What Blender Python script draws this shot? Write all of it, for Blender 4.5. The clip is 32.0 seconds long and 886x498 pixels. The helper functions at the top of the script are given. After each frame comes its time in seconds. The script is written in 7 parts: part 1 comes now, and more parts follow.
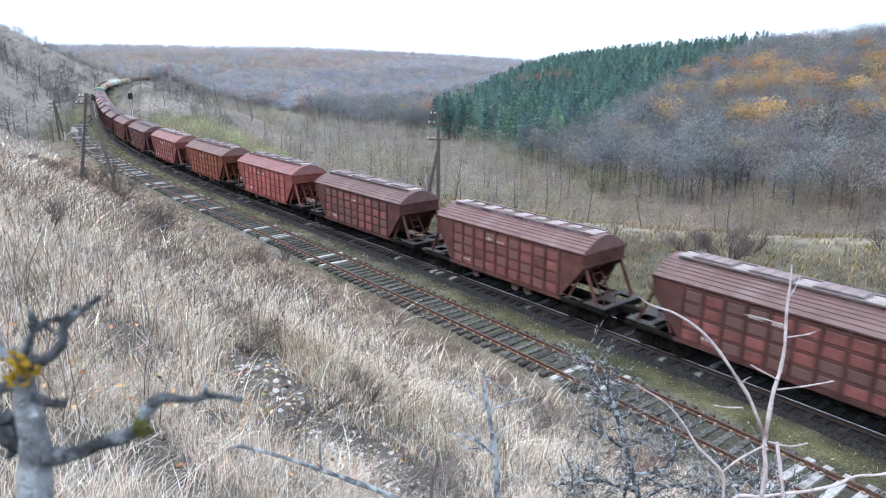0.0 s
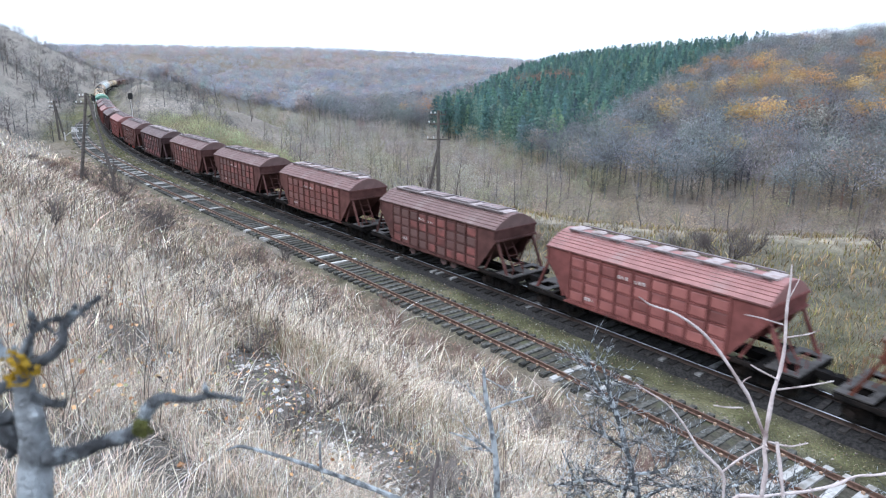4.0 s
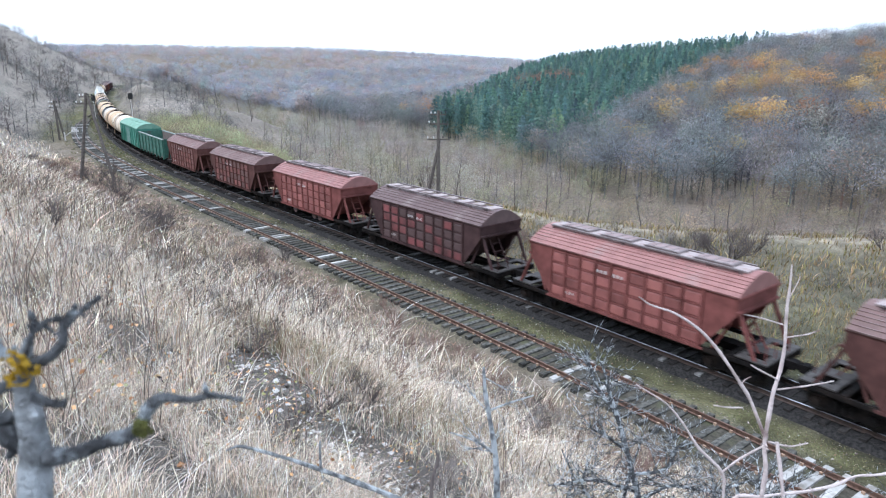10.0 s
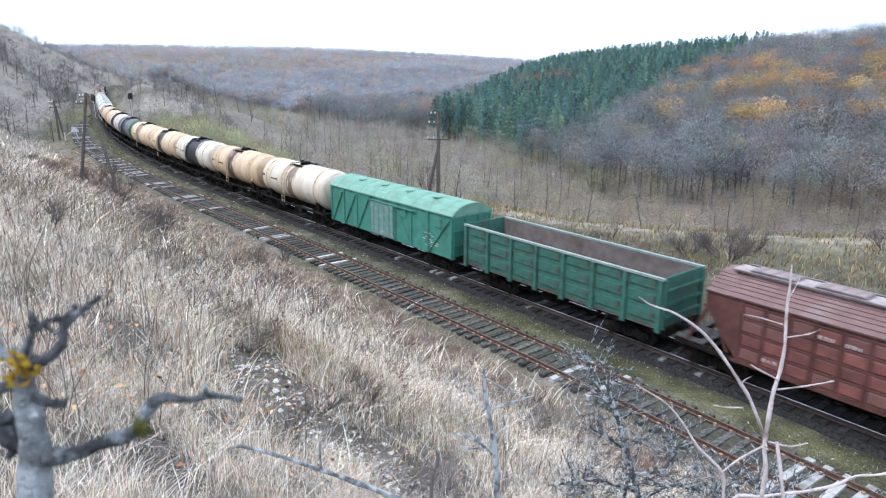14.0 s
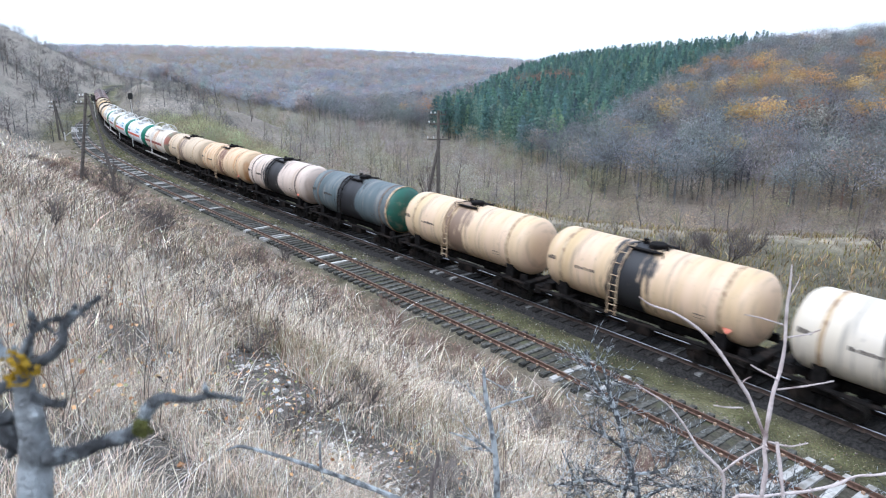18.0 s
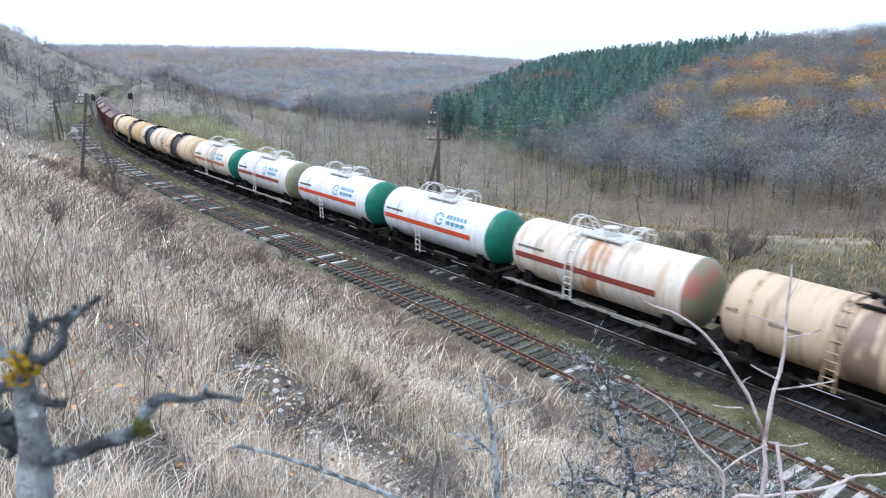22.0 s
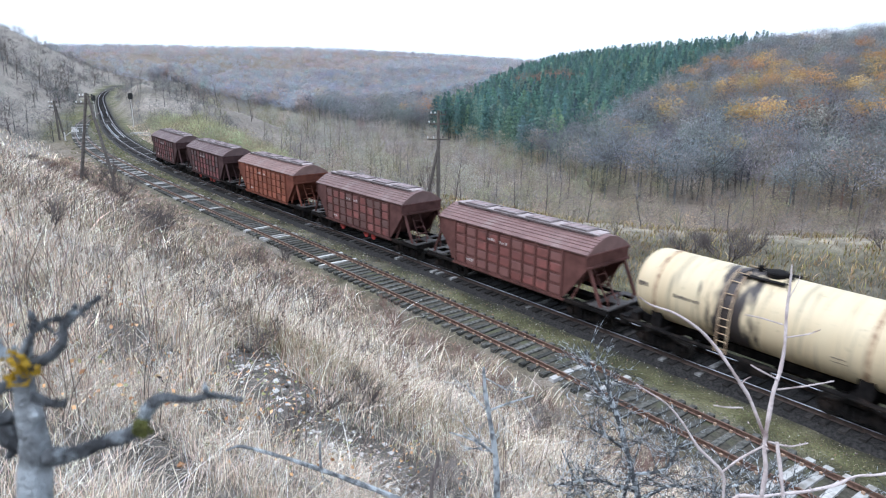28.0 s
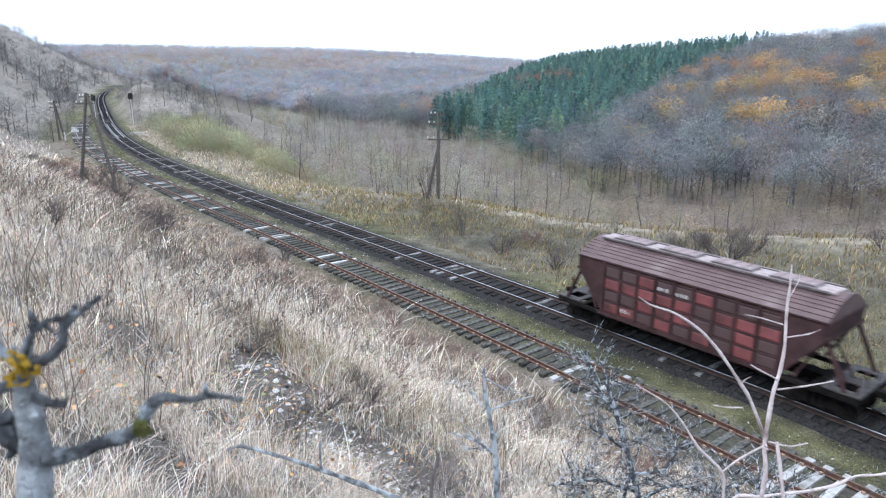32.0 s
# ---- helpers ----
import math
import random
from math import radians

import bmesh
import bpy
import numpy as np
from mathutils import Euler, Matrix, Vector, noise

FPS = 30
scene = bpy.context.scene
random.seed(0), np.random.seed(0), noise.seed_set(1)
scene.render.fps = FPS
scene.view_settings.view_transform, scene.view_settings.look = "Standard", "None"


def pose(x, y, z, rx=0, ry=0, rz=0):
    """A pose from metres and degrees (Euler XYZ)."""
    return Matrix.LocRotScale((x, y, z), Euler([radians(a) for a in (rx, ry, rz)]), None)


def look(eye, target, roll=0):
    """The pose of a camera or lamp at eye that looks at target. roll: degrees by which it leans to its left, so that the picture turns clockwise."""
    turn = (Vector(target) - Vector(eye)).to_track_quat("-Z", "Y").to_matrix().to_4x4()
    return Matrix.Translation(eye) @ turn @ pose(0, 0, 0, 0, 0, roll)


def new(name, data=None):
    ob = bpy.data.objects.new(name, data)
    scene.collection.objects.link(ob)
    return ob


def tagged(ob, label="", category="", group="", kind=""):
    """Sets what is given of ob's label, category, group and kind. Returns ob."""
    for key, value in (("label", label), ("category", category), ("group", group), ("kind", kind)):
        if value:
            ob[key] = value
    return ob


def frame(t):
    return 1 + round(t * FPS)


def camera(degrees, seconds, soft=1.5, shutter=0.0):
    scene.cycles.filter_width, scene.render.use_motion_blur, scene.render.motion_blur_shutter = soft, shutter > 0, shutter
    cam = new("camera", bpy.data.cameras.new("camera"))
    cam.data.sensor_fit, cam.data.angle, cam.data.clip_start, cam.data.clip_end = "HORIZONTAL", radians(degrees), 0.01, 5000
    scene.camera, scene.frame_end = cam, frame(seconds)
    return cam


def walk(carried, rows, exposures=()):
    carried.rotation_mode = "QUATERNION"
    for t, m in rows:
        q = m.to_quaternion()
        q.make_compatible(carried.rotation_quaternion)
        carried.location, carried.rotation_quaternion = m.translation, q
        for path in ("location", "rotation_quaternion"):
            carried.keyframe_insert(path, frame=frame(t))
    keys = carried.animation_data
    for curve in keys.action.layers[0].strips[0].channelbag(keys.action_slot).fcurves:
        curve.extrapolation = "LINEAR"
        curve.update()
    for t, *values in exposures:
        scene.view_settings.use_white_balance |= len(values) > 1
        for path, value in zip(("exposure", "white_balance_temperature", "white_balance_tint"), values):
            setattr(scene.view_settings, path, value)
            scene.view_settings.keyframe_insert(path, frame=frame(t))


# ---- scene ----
CAM = pose(0, 0, 12.02, 74.449) @ pose(0, 0, 0, 0, 0, 0.167)
cam = camera(68.2, 32.0, soft=1.1, shutter=0.3)
cam.data.dof.use_dof, cam.data.dof.focus_distance, cam.data.dof.aperture_fstop = True, 45.0, 6.3
walk(cam, [(0.0, CAM), (32.0, CAM)], exposures=[(0.0, 0.74, 5660, 11.5), (12.0, 0.74, 5660, 11.5), (16.5, 0.66, 5660, 11.5), (20.0, 0.62, 5660, 11.5), (24.0, 0.54, 5660, 11.5), (28.0, 0.68, 5660, 11.5), (32.0, 0.74, 5660, 11.5)])

# ---- light: overcast late-autumn afternoon ----
world = bpy.data.worlds.new("overcast_sky")
scene.world = world
world.use_nodes = True
wn = world.node_tree
bg = wn.nodes["Background"]
sky = wn.nodes.new("ShaderNodeTexSky")
sky.sky_type = "NISHITA"
sky.sun_disc = False
sky.sun_elevation, sky.sun_rotation = radians(56), radians(-56)
sky.air_density, sky.dust_density, sky.ozone_density = 1.0, 4.0, 1.0
pale = wn.nodes.new("ShaderNodeHueSaturation")
pale.inputs["Saturation"].default_value = 0.16
cloud = wn.nodes.new("ShaderNodeMix")
cloud.data_type = "RGBA"
cloud.inputs[0].default_value = 0.7
cloud.inputs[7].default_value = (9.1, 10.0, 11.0, 1)
wn.links.new(sky.outputs[0], pale.inputs["Color"])
wn.links.new(pale.outputs[0], cloud.inputs[6])
wn.links.new(cloud.outputs[2], bg.inputs["Color"])
bg.inputs["Strength"].default_value = 0.105
sun = new("sun", bpy.data.lights.new("sun", "SUN"))
sun.data.energy, sun.data.angle, sun.data.color = 1.5, radians(22), (1.0, 0.98, 0.96)
sun.matrix_world = look((-45, 10, 80), (0, 40, 0))

# ---- mesh helpers ----
def mesh_from(name, verts, faces, smooth=False):
    me = bpy.data.meshes.new(name)
    me.from_pydata([tuple(v) for v in verts], [], [tuple(f) for f in faces])
    if smooth:
        me.polygons.foreach_set("use_smooth", [True] * len(me.polygons))
    me.update()
    return me


def big_mesh(name, verts, faces, colours=None, smooth=False):
    """A large mesh from arrays: verts n x 3, faces m x k, colours n x 3 as the cover attribute."""
    verts, faces = np.asarray(verts, np.float32), np.asarray(faces, np.int32)
    me = bpy.data.meshes.new(name)
    k = faces.shape[1]
    me.vertices.add(len(verts))
    me.vertices.foreach_set("co", verts.ravel())
    me.loops.add(faces.size)
    me.loops.foreach_set("vertex_index", faces.ravel())
    me.polygons.add(len(faces))
    me.polygons.foreach_set("loop_start", np.arange(0, faces.size, k, dtype=np.int32))
    me.polygons.foreach_set("loop_total", np.full(len(faces), k, np.int32))
    if smooth:
        me.polygons.foreach_set("use_smooth", np.ones(len(faces), bool))
    if colours is not None:
        at = me.color_attributes.new("cover", "FLOAT_COLOR", "POINT")
        at.data.foreach_set("color", np.c_[colours, np.ones(len(colours))].astype(np.float32).ravel())
    me.update(calc_edges=True)
    return me


class Build:
    """Collects simple solids into one mesh."""

    def __init__(self):
        self.v, self.f = [], []

    def add(self, verts, faces):
        n = len(self.v)
        self.v += [tuple(p) for p in verts]
        self.f += [tuple(n + i for i in f) for f in faces]
        return self

    def box(self, x0, x1, y0, y1, z0, z1, m=None, b=0.0):
        """A box, its long edges cut by b."""
        if b:
            return self.prism([(x0 + b, z0), (x1 - b, z0), (x1, z0 + b), (x1, z1 - b), (x1 - b, z1), (x0 + b, z1), (x0, z1 - b), (x0, z0 + b)], y0, y1, m)
        p = [(x, y, z) for x in (x0, x1) for y in (y0, y1) for z in (z0, z1)]
        if m:
            p = [m @ Vector(a) for a in p]
        return self.add(p, [(0, 1, 3, 2), (4, 6, 7, 5), (0, 4, 5, 1), (2, 3, 7, 6), (0, 2, 6, 4), (1, 5, 7, 3)])

    def prism(self, xz, y0, y1, m=None):
        """A polygon in x and z, drawn out along y."""
        n = len(xz)
        p = [(x, y0, z) for x, z in xz] + [(x, y1, z) for x, z in xz]
        if m:
            p = [m @ Vector(a) for a in p]
        return self.add(p, [tuple(range(n)), tuple(range(2 * n - 1, n - 1, -1))] + [(i + n, (i + 1) % n + n, (i + 1) % n, i) for i in range(n)])

    def bar(self, a, b, r, n=6, r2=None):
        """A round bar from a to b."""
        a, b = Vector(a), Vector(b)
        r2 = r if r2 is None else r2
        q = (b - a).to_track_quat("Z", "Y").to_matrix()
        ring = [(math.cos(2 * math.pi * i / n), math.sin(2 * math.pi * i / n)) for i in range(n)]
        p = [a + q @ Vector((c * r, s * r, 0)) for c, s in ring] + [b + q @ Vector((c * r2, s * r2, 0)) for c, s in ring]
        return self.add(p, [tuple(range(n - 1, -1, -1)), tuple(range(n, 2 * n))] + [(i, (i + 1) % n, (i + 1) % n + n, i + n) for i in range(n)])

    def flat_bar(self, a, b, w, h, up=(0, 0, 1)):
        """A bar of rectangular section from a to b."""
        a, b = Vector(a), Vector(b)
        d = (b - a).normalized()
        s = d.cross(Vector(up)).normalized() * (w / 2)
        u = s.cross(d).normalized() * (h / 2)
        p = [e + i * s + j * u for e in (a, b) for i, j in ((-1, -1), (1, -1), (1, 1), (-1, 1))]
        return self.add(p, [(3, 2, 1, 0), (4, 5, 6, 7)] + [(i, (i + 1) % 4, (i + 1) % 4 + 4, i + 4) for i in range(4)])

    def lathe(self, prof, n, m=None, cap=True):
        """A profile of (along x, radius), turned round the x axis."""
        p = [(x, r * math.cos(2 * math.pi * i / n), r * math.sin(2 * math.pi * i / n)) for x, r in prof for i in range(n)]
        if m:
            p = [m @ Vector(a) for a in p]
        k = len(prof)
        f = [(j * n + i, j * n + (i + 1) % n, (j + 1) * n + (i + 1) % n, (j + 1) * n + i) for j in range(k - 1) for i in range(n)]
        if cap:
            f += [tuple(range(n - 1, -1, -1)), tuple(range((k - 1) * n, k * n))]
        return self.add(p, f)

    def mesh(self, name, smooth=False):
        me = mesh_from(name, self.v, self.f, smooth)
        bm = bmesh.new()
        bm.from_mesh(me)
        bmesh.ops.recalc_face_normals(bm, faces=bm.faces)
        bm.to_mesh(me)
        bm.free()
        if smooth:
            me.set_sharp_from_angle(angle=radians(35))
        return me


def part(name, mesh, material, parent=None, label="", m=None):
    """One mesh object under a thing or part; the material belongs to the object, so that meshes can be shared."""
    if isinstance(mesh, Build):
        mesh = mesh.mesh(name)
    ob = new(name, mesh)
    if not mesh.materials:
        mesh.materials.append(material)
    ob.material_slots[0].link = "OBJECT"
    ob.material_slots[0].material = material
    if parent:
        ob.parent = parent
    if m:
        ob.matrix_basis = m
    return tagged(ob, label=label)


# ---- materials ----
def nodes_of(name):
    ma = bpy.data.materials.new(name)
    ma.use_nodes = True
    return ma, ma.node_tree, ma.node_tree.nodes["Principled BSDF"]


def noise_node(nt, scale, detail, vec):
    n = nt.nodes.new("ShaderNodeTexNoise")
    n.inputs["Scale"].default_value, n.inputs["Detail"].default_value = scale, detail
    nt.links.new(vec, n.inputs["Vector"])
    return n.outputs["Fac"]


def ramp(nt, fac, a, b):
    r = nt.nodes.new("ShaderNodeMapRange")
    r.inputs["From Min"].default_value, r.inputs["From Max"].default_value = a, b
    nt.links.new(fac, r.inputs["Value"])
    return r.outputs[0]


def mix(nt, fac, a, b, blend="MIX"):
    m = nt.nodes.new("ShaderNodeMix")
    m.data_type, m.blend_type = "RGBA", blend
    for sock, v in ((0, fac), (6, a), (7, b)):
        if isinstance(v, (int, float)):
            m.inputs[sock].default_value = v
        elif isinstance(v, tuple):
            m.inputs[sock].default_value = (*v, 1)
        else:
            nt.links.new(v, m.inputs[sock])
    return m.outputs[2]


def surf(name, c1, c2, scale=3.0, rough=0.8, bump=0.3, dirt=None, dirt_scale=0.8, dirt_from=0.5, dirt_to=0.7, metal=0.0, rand=0.0, streak=0.0, third=None, third_from=0.64, grain=6.0):
    """Two colours in a fine noise, dirt in a broad one, worn relief; rand varies the value from piece to piece."""
    ma, nt, b = nodes_of(name)
    co = nt.nodes.new("ShaderNodeTexCoord").outputs["Object"]
    if rand or third:
        info = nt.nodes.new("ShaderNodeObjectInfo")
        far = nt.nodes.new("ShaderNodeVectorMath")
        far.operation = "MULTIPLY_ADD"
        nt.links.new(info.outputs["Random"], far.inputs[0])
        far.inputs[1].default_value = (37.0, 53.0, 29.0)
        nt.links.new(co, far.inputs[2])
        co = far.outputs[0]
    if streak:
        mp = nt.nodes.new("ShaderNodeMapping")
        mp.inputs["Scale"].default_value = (1.0, 1.0, streak)
        nt.links.new(co, mp.inputs["Vector"])
        sco = mp.outputs[0]
    else:
        sco = co
    fine = noise_node(nt, scale, 6, co)
    col = mix(nt, ramp(nt, fine, 0.35, 0.65), c1, c2)
    if third:
        info = nt.nodes.new("ShaderNodeObjectInfo")
        col = mix(nt, ramp(nt, info.outputs["Random"], third_from - 0.01, third_from), col, third)
    if dirt:
        col = mix(nt, ramp(nt, noise_node(nt, dirt_scale, 8, sco), dirt_from, dirt_to), col, dirt)
    if rand:
        info = nt.nodes.new("ShaderNodeObjectInfo")
        hs = nt.nodes.new("ShaderNodeHueSaturation")
        nt.links.new(ramp_out(nt, info.outputs["Random"], 1 - rand, 1 + rand), hs.inputs["Value"])
        nt.links.new(col, hs.inputs["Color"])
        col = hs.outputs[0]
    nt.links.new(col, b.inputs["Base Color"])
    nt.links.new(ramp_out(nt, fine, rough - 0.12, min(1.0, rough + 0.12)), b.inputs["Roughness"])
    b.inputs["Metallic"].default_value = metal
    b.inputs["Specular IOR Level"].default_value = 0.15 if rough >= 0.75 else 0.5
    if bump:
        bn = nt.nodes.new("ShaderNodeBump")
        bn.inputs["Strength"].default_value, bn.inputs["Distance"].default_value = bump, 0.02
        nt.links.new(noise_node(nt, scale * grain, 4, co), bn.inputs["Height"])
        nt.links.new(bn.outputs[0], b.inputs["Normal"])
    return ma


def ramp_out(nt, fac, lo, hi):
    r = nt.nodes.new("ShaderNodeMapRange")
    r.inputs["To Min"].default_value, r.inputs["To Max"].default_value = lo, hi
    nt.links.new(fac, r.inputs["Value"])
    return r.outputs[0]


def cover_mat(name, scale, amount, rough=0.95, bump=0.4, island=0.0, thin=0.0):
    """Takes its colour from the cover attribute, broken up by noise; island varies joined pieces one by one."""
    ma, nt, b = nodes_of(name)
    at = nt.nodes.new("ShaderNodeAttribute")
    at.attribute_name = "cover"
    geo = nt.nodes.new("ShaderNodeNewGeometry")
    col = at.outputs["Color"]
    if amount:
        hs = nt.nodes.new("ShaderNodeHueSaturation")
        both = nt.nodes.new("ShaderNodeMath")
        both.operation = "MULTIPLY"
        nt.links.new(ramp_out(nt, ramp(nt, noise_node(nt, scale, 8, geo.outputs["Position"]), 0.3, 0.7), 1 - amount, 1 + amount), both.inputs[0])
        nt.links.new(ramp_out(nt, ramp(nt, noise_node(nt, scale * 9, 4, geo.outputs["Position"]), 0.3, 0.7), 1 - amount, 1 + amount), both.inputs[1])
        nt.links.new(both.outputs[0], hs.inputs["Value"])
        nt.links.new(col, hs.inputs["Color"])
        col = hs.outputs[0]
    if island:
        hs = nt.nodes.new("ShaderNodeHueSaturation")
        nt.links.new(ramp_out(nt, geo.outputs["Random Per Island"], 1 - island, 1 + island), hs.inputs["Value"])
        nt.links.new(col, hs.inputs["Color"])
        col = hs.outputs[0]
    nt.links.new(col, b.inputs["Base Color"])
    b.inputs["Roughness"].default_value = rough
    b.inputs["Specular IOR Level"].default_value = 0.2
    if thin:
        tr = nt.nodes.new("ShaderNodeBsdfTranslucent")
        nt.links.new(col, tr.inputs["Color"])
        both = nt.nodes.new("ShaderNodeMixShader")
        both.inputs[0].default_value = thin
        nt.links.new(b.outputs[0], both.inputs[1])
        nt.links.new(tr.outputs[0], both.inputs[2])
        nt.links.new(both.outputs[0], nt.nodes["Material Output"].inputs["Surface"])
    if bump:
        bn = nt.nodes.new("ShaderNodeBump")
        bn.inputs["Strength"].default_value, bn.inputs["Distance"].default_value = bump, 0.08
        nt.links.new(noise_node(nt, 14, 6, geo.outputs["Position"]), bn.inputs["Height"])
        nt.links.new(bn.outputs[0], b.inputs["Normal"])
    return ma


M_GROUND = cover_mat("ground_cover", 1.1, 0.36, bump=0.8)
M_FOLIAGE = cover_mat("foliage", 0.3, 0.06, bump=0.0, island=0.08, thin=0.5)
M_GRASS = cover_mat("dry_grass", 0.5, 0.16, bump=0.0, island=0.45)
M_SLEEPER_M = surf("oil_black_timber", (0.02, 0.0185, 0.018), (0.05, 0.045, 0.042), 6, 0.9, 0.5, rand=0.45)
M_RAIL = surf("rusty_rail", (0.19, 0.115, 0.085), (0.11, 0.068, 0.05), 8, 0.5, 0.2, metal=0.3)
M_CLIP = surf("pale_rusty_clip", (0.42, 0.3, 0.21), (0.28, 0.18, 0.12), 9, 0.6, 0.2)
M_RAIL_TOP = surf("worn_rail_head", (0.55, 0.56, 0.58), (0.4, 0.4, 0.42), 5, 0.3, 0.05, metal=1.0)
M_RAIL_DARK = surf("oily_rail", (0.06, 0.045, 0.04), (0.1, 0.07, 0.055), 8, 0.6, 0.2, metal=0.3)
M_SLEEPER = surf("dark_timber", (0.045, 0.044, 0.039), (0.125, 0.122, 0.11), 6, 0.9, 0.5, rand=0.45)
M_SLEEPER_C = surf("pale_concrete", (0.5, 0.49, 0.47), (0.38, 0.37, 0.35), 5, 0.9, 0.4, dirt=(0.2, 0.18, 0.15), dirt_scale=2, rand=0.2)
M_SLEEPER_G = surf("grimy_concrete", (0.3, 0.295, 0.285), (0.16, 0.155, 0.15), 5, 0.9, 0.4, dirt=(0.05, 0.046, 0.042), dirt_scale=1.6, dirt_from=0.42, dirt_to=0.62, rand=0.3)
M_BALLAST = surf("oily_ballast", (0.014, 0.0135, 0.0135), (0.045, 0.042, 0.04), 9, 0.9, 1.0, dirt=(0.06, 0.055, 0.047), dirt_scale=1.2, dirt_from=0.62, dirt_to=0.78)
M_BED = surf("mossy_earthen_ballast", (0.05, 0.046, 0.038), (0.11, 0.1, 0.08), 7, 0.95, 1.0, dirt=(0.1, 0.105, 0.06), dirt_scale=0.9, dirt_from=0.5, dirt_to=0.7)
M_UNDER = surf("grimy_black_steel", (0.007, 0.0068, 0.0068), (0.018, 0.016, 0.0155), 4, 0.75, 0.3, dirt=(0.035, 0.027, 0.023), dirt_scale=1.5)
M_UNDER.node_tree.nodes["Principled BSDF"].inputs["Specular IOR Level"].default_value = 0.04
M_WHEEL = surf("dark_wheel_steel", (0.02, 0.018, 0.017), (0.045, 0.04, 0.036), 6, 0.6, 0.2, metal=0.4)
M_WHITE = surf("white_marking", (0.75, 0.74, 0.72), (0.6, 0.58, 0.55), 6, 0.7, 0.1, dirt=(0.4, 0.33, 0.3), dirt_scale=5)
M_POLE = surf("grey_weathered_pole", (0.1, 0.088, 0.078), (0.17, 0.15, 0.135), 5, 0.9, 0.4)
M_PORCELAIN = surf("white_porcelain", (0.8, 0.8, 0.78), (0.7, 0.7, 0.7), 4, 0.3, 0.0)
M_DARK = surf("dark_steel", (0.02, 0.02, 0.02), (0.035, 0.035, 0.035), 5, 0.6, 0.1)
M_BARK_D = surf("dark_lichened_bark", (0.06, 0.062, 0.066), (0.19, 0.2, 0.21), 40, 0.95, 0.9, dirt=(0.46, 0.51, 0.54), dirt_scale=30, dirt_from=0.52, dirt_to=0.63)
M_BARK_L = surf("pale_lichened_bark", (0.15, 0.155, 0.16), (0.36, 0.38, 0.39), 45, 0.95, 0.9, dirt=(0.58, 0.62, 0.64), dirt_scale=26, dirt_from=0.46, dirt_to=0.6)
M_BARK_T = surf("lichen_spotted_bark", (0.07, 0.072, 0.076), (0.17, 0.178, 0.185), 40, 0.95, 0.9, dirt=(0.62, 0.66, 0.68), dirt_scale=34, dirt_from=0.5, dirt_to=0.56)
M_TWIG = surf("pale_bare_twig", (0.66, 0.58, 0.56), (0.5, 0.42, 0.4), 22, 0.85, 0.4, dirt=(0.2, 0.14, 0.13), dirt_scale=9, dirt_from=0.52, dirt_to=0.68)
M_LICHEN = surf("yellow_lichen", (0.65, 0.42, 0.05), (0.5, 0.3, 0.03), 60, 0.95, 0.8)
M_MOSS = surf("olive_moss", (0.2, 0.2, 0.06), (0.12, 0.13, 0.05), 60, 0.95, 0.8)
M_STONE = surf("pale_limestone", (0.7, 0.69, 0.66), (0.5, 0.48, 0.45), 6, 0.95, 0.6)


# ---- plan: the two lines and the lie of the land ----
def polyline(x0, y0, th, knots, bends, s0, s1, step=1.0):
    """A line whose curvature runs straight from knot to knot. Returns s, points and headings."""
    s = np.arange(s0, s1 + 0.01, step)
    k = np.interp(s, knots, bends)
    i = int(np.argmin(abs(s)))
    h = np.cumsum(k) * step
    h += th - h[i]
    p = np.c_[np.cumsum(np.cos(h)), np.cumsum(np.sin(h))] * step
    return s, p + (np.array([x0, y0]) - p[i]), h


MAIN_S, MAIN_P, MAIN_H = polyline(-22.094, 66.791, 2.24424, [-110, -60, -25, 10, 45, 80, 115, 160, 230, 320, 480, 640],
                                  [0, 0.00219, 0.00004, -0.00194, -0.00249, -0.00137, -0.00014, -0.00007, -0.00062, -0.00063, -0.003, -0.003], -640, 640)
SIDE_S, SIDE_P, SIDE_H = polyline(-0.161, 32.295, 2.23808, [-80, -40, -20, 0, 20, 40, 60, 90, 130, 150, 160, 172, 200],
                                  [0, 0.00486, 0.0031, 0.00135, 0.00044, -0.00058, -0.00124, -0.00359, -0.00313, -0.0025, 0, 0.0035, 0.0035], -90, 196)
GAUGE = 0.806


def on_line(S, P, H, s, d=0.0):
    """The point at s along a line, d metres to the side towards the hill, and the heading."""
    h = np.interp(s, S, H)
    return np.interp(s, S, P[:, 0]) - d * np.sin(h), np.interp(s, S, P[:, 1]) + d * np.cos(h), h


def line_coords(x, y):
    """For arrays of points: s along the main line and the signed distance d from it (positive on the hill's side)."""
    s, d = np.zeros_like(x), np.zeros_like(x)
    for a in range(0, len(x), 4000):
        q = np.stack([x[a:a + 4000], y[a:a + 4000]], 1)
        sel = slice(None, None, 4)
        k = np.argmin(((q[:, None, :] - MAIN_P[None, sel, :]) ** 2).sum(2), 1) * 4
        v = q - MAIN_P[k]
        c, sn = np.cos(MAIN_H[k]), np.sin(MAIN_H[k])
        s[a:a + 4000] = MAIN_S[k] + v[:, 0] * c + v[:, 1] * sn
        d[a:a + 4000] = -v[:, 0] * sn + v[:, 1] * c
    return s, d


NOISE_GRIDS = {}


def noise_grid(k):
    if k not in NOISE_GRIDS:
        NOISE_GRIDS[k] = np.random.default_rng(k).random((64, 64))
    return NOISE_GRIDS[k]


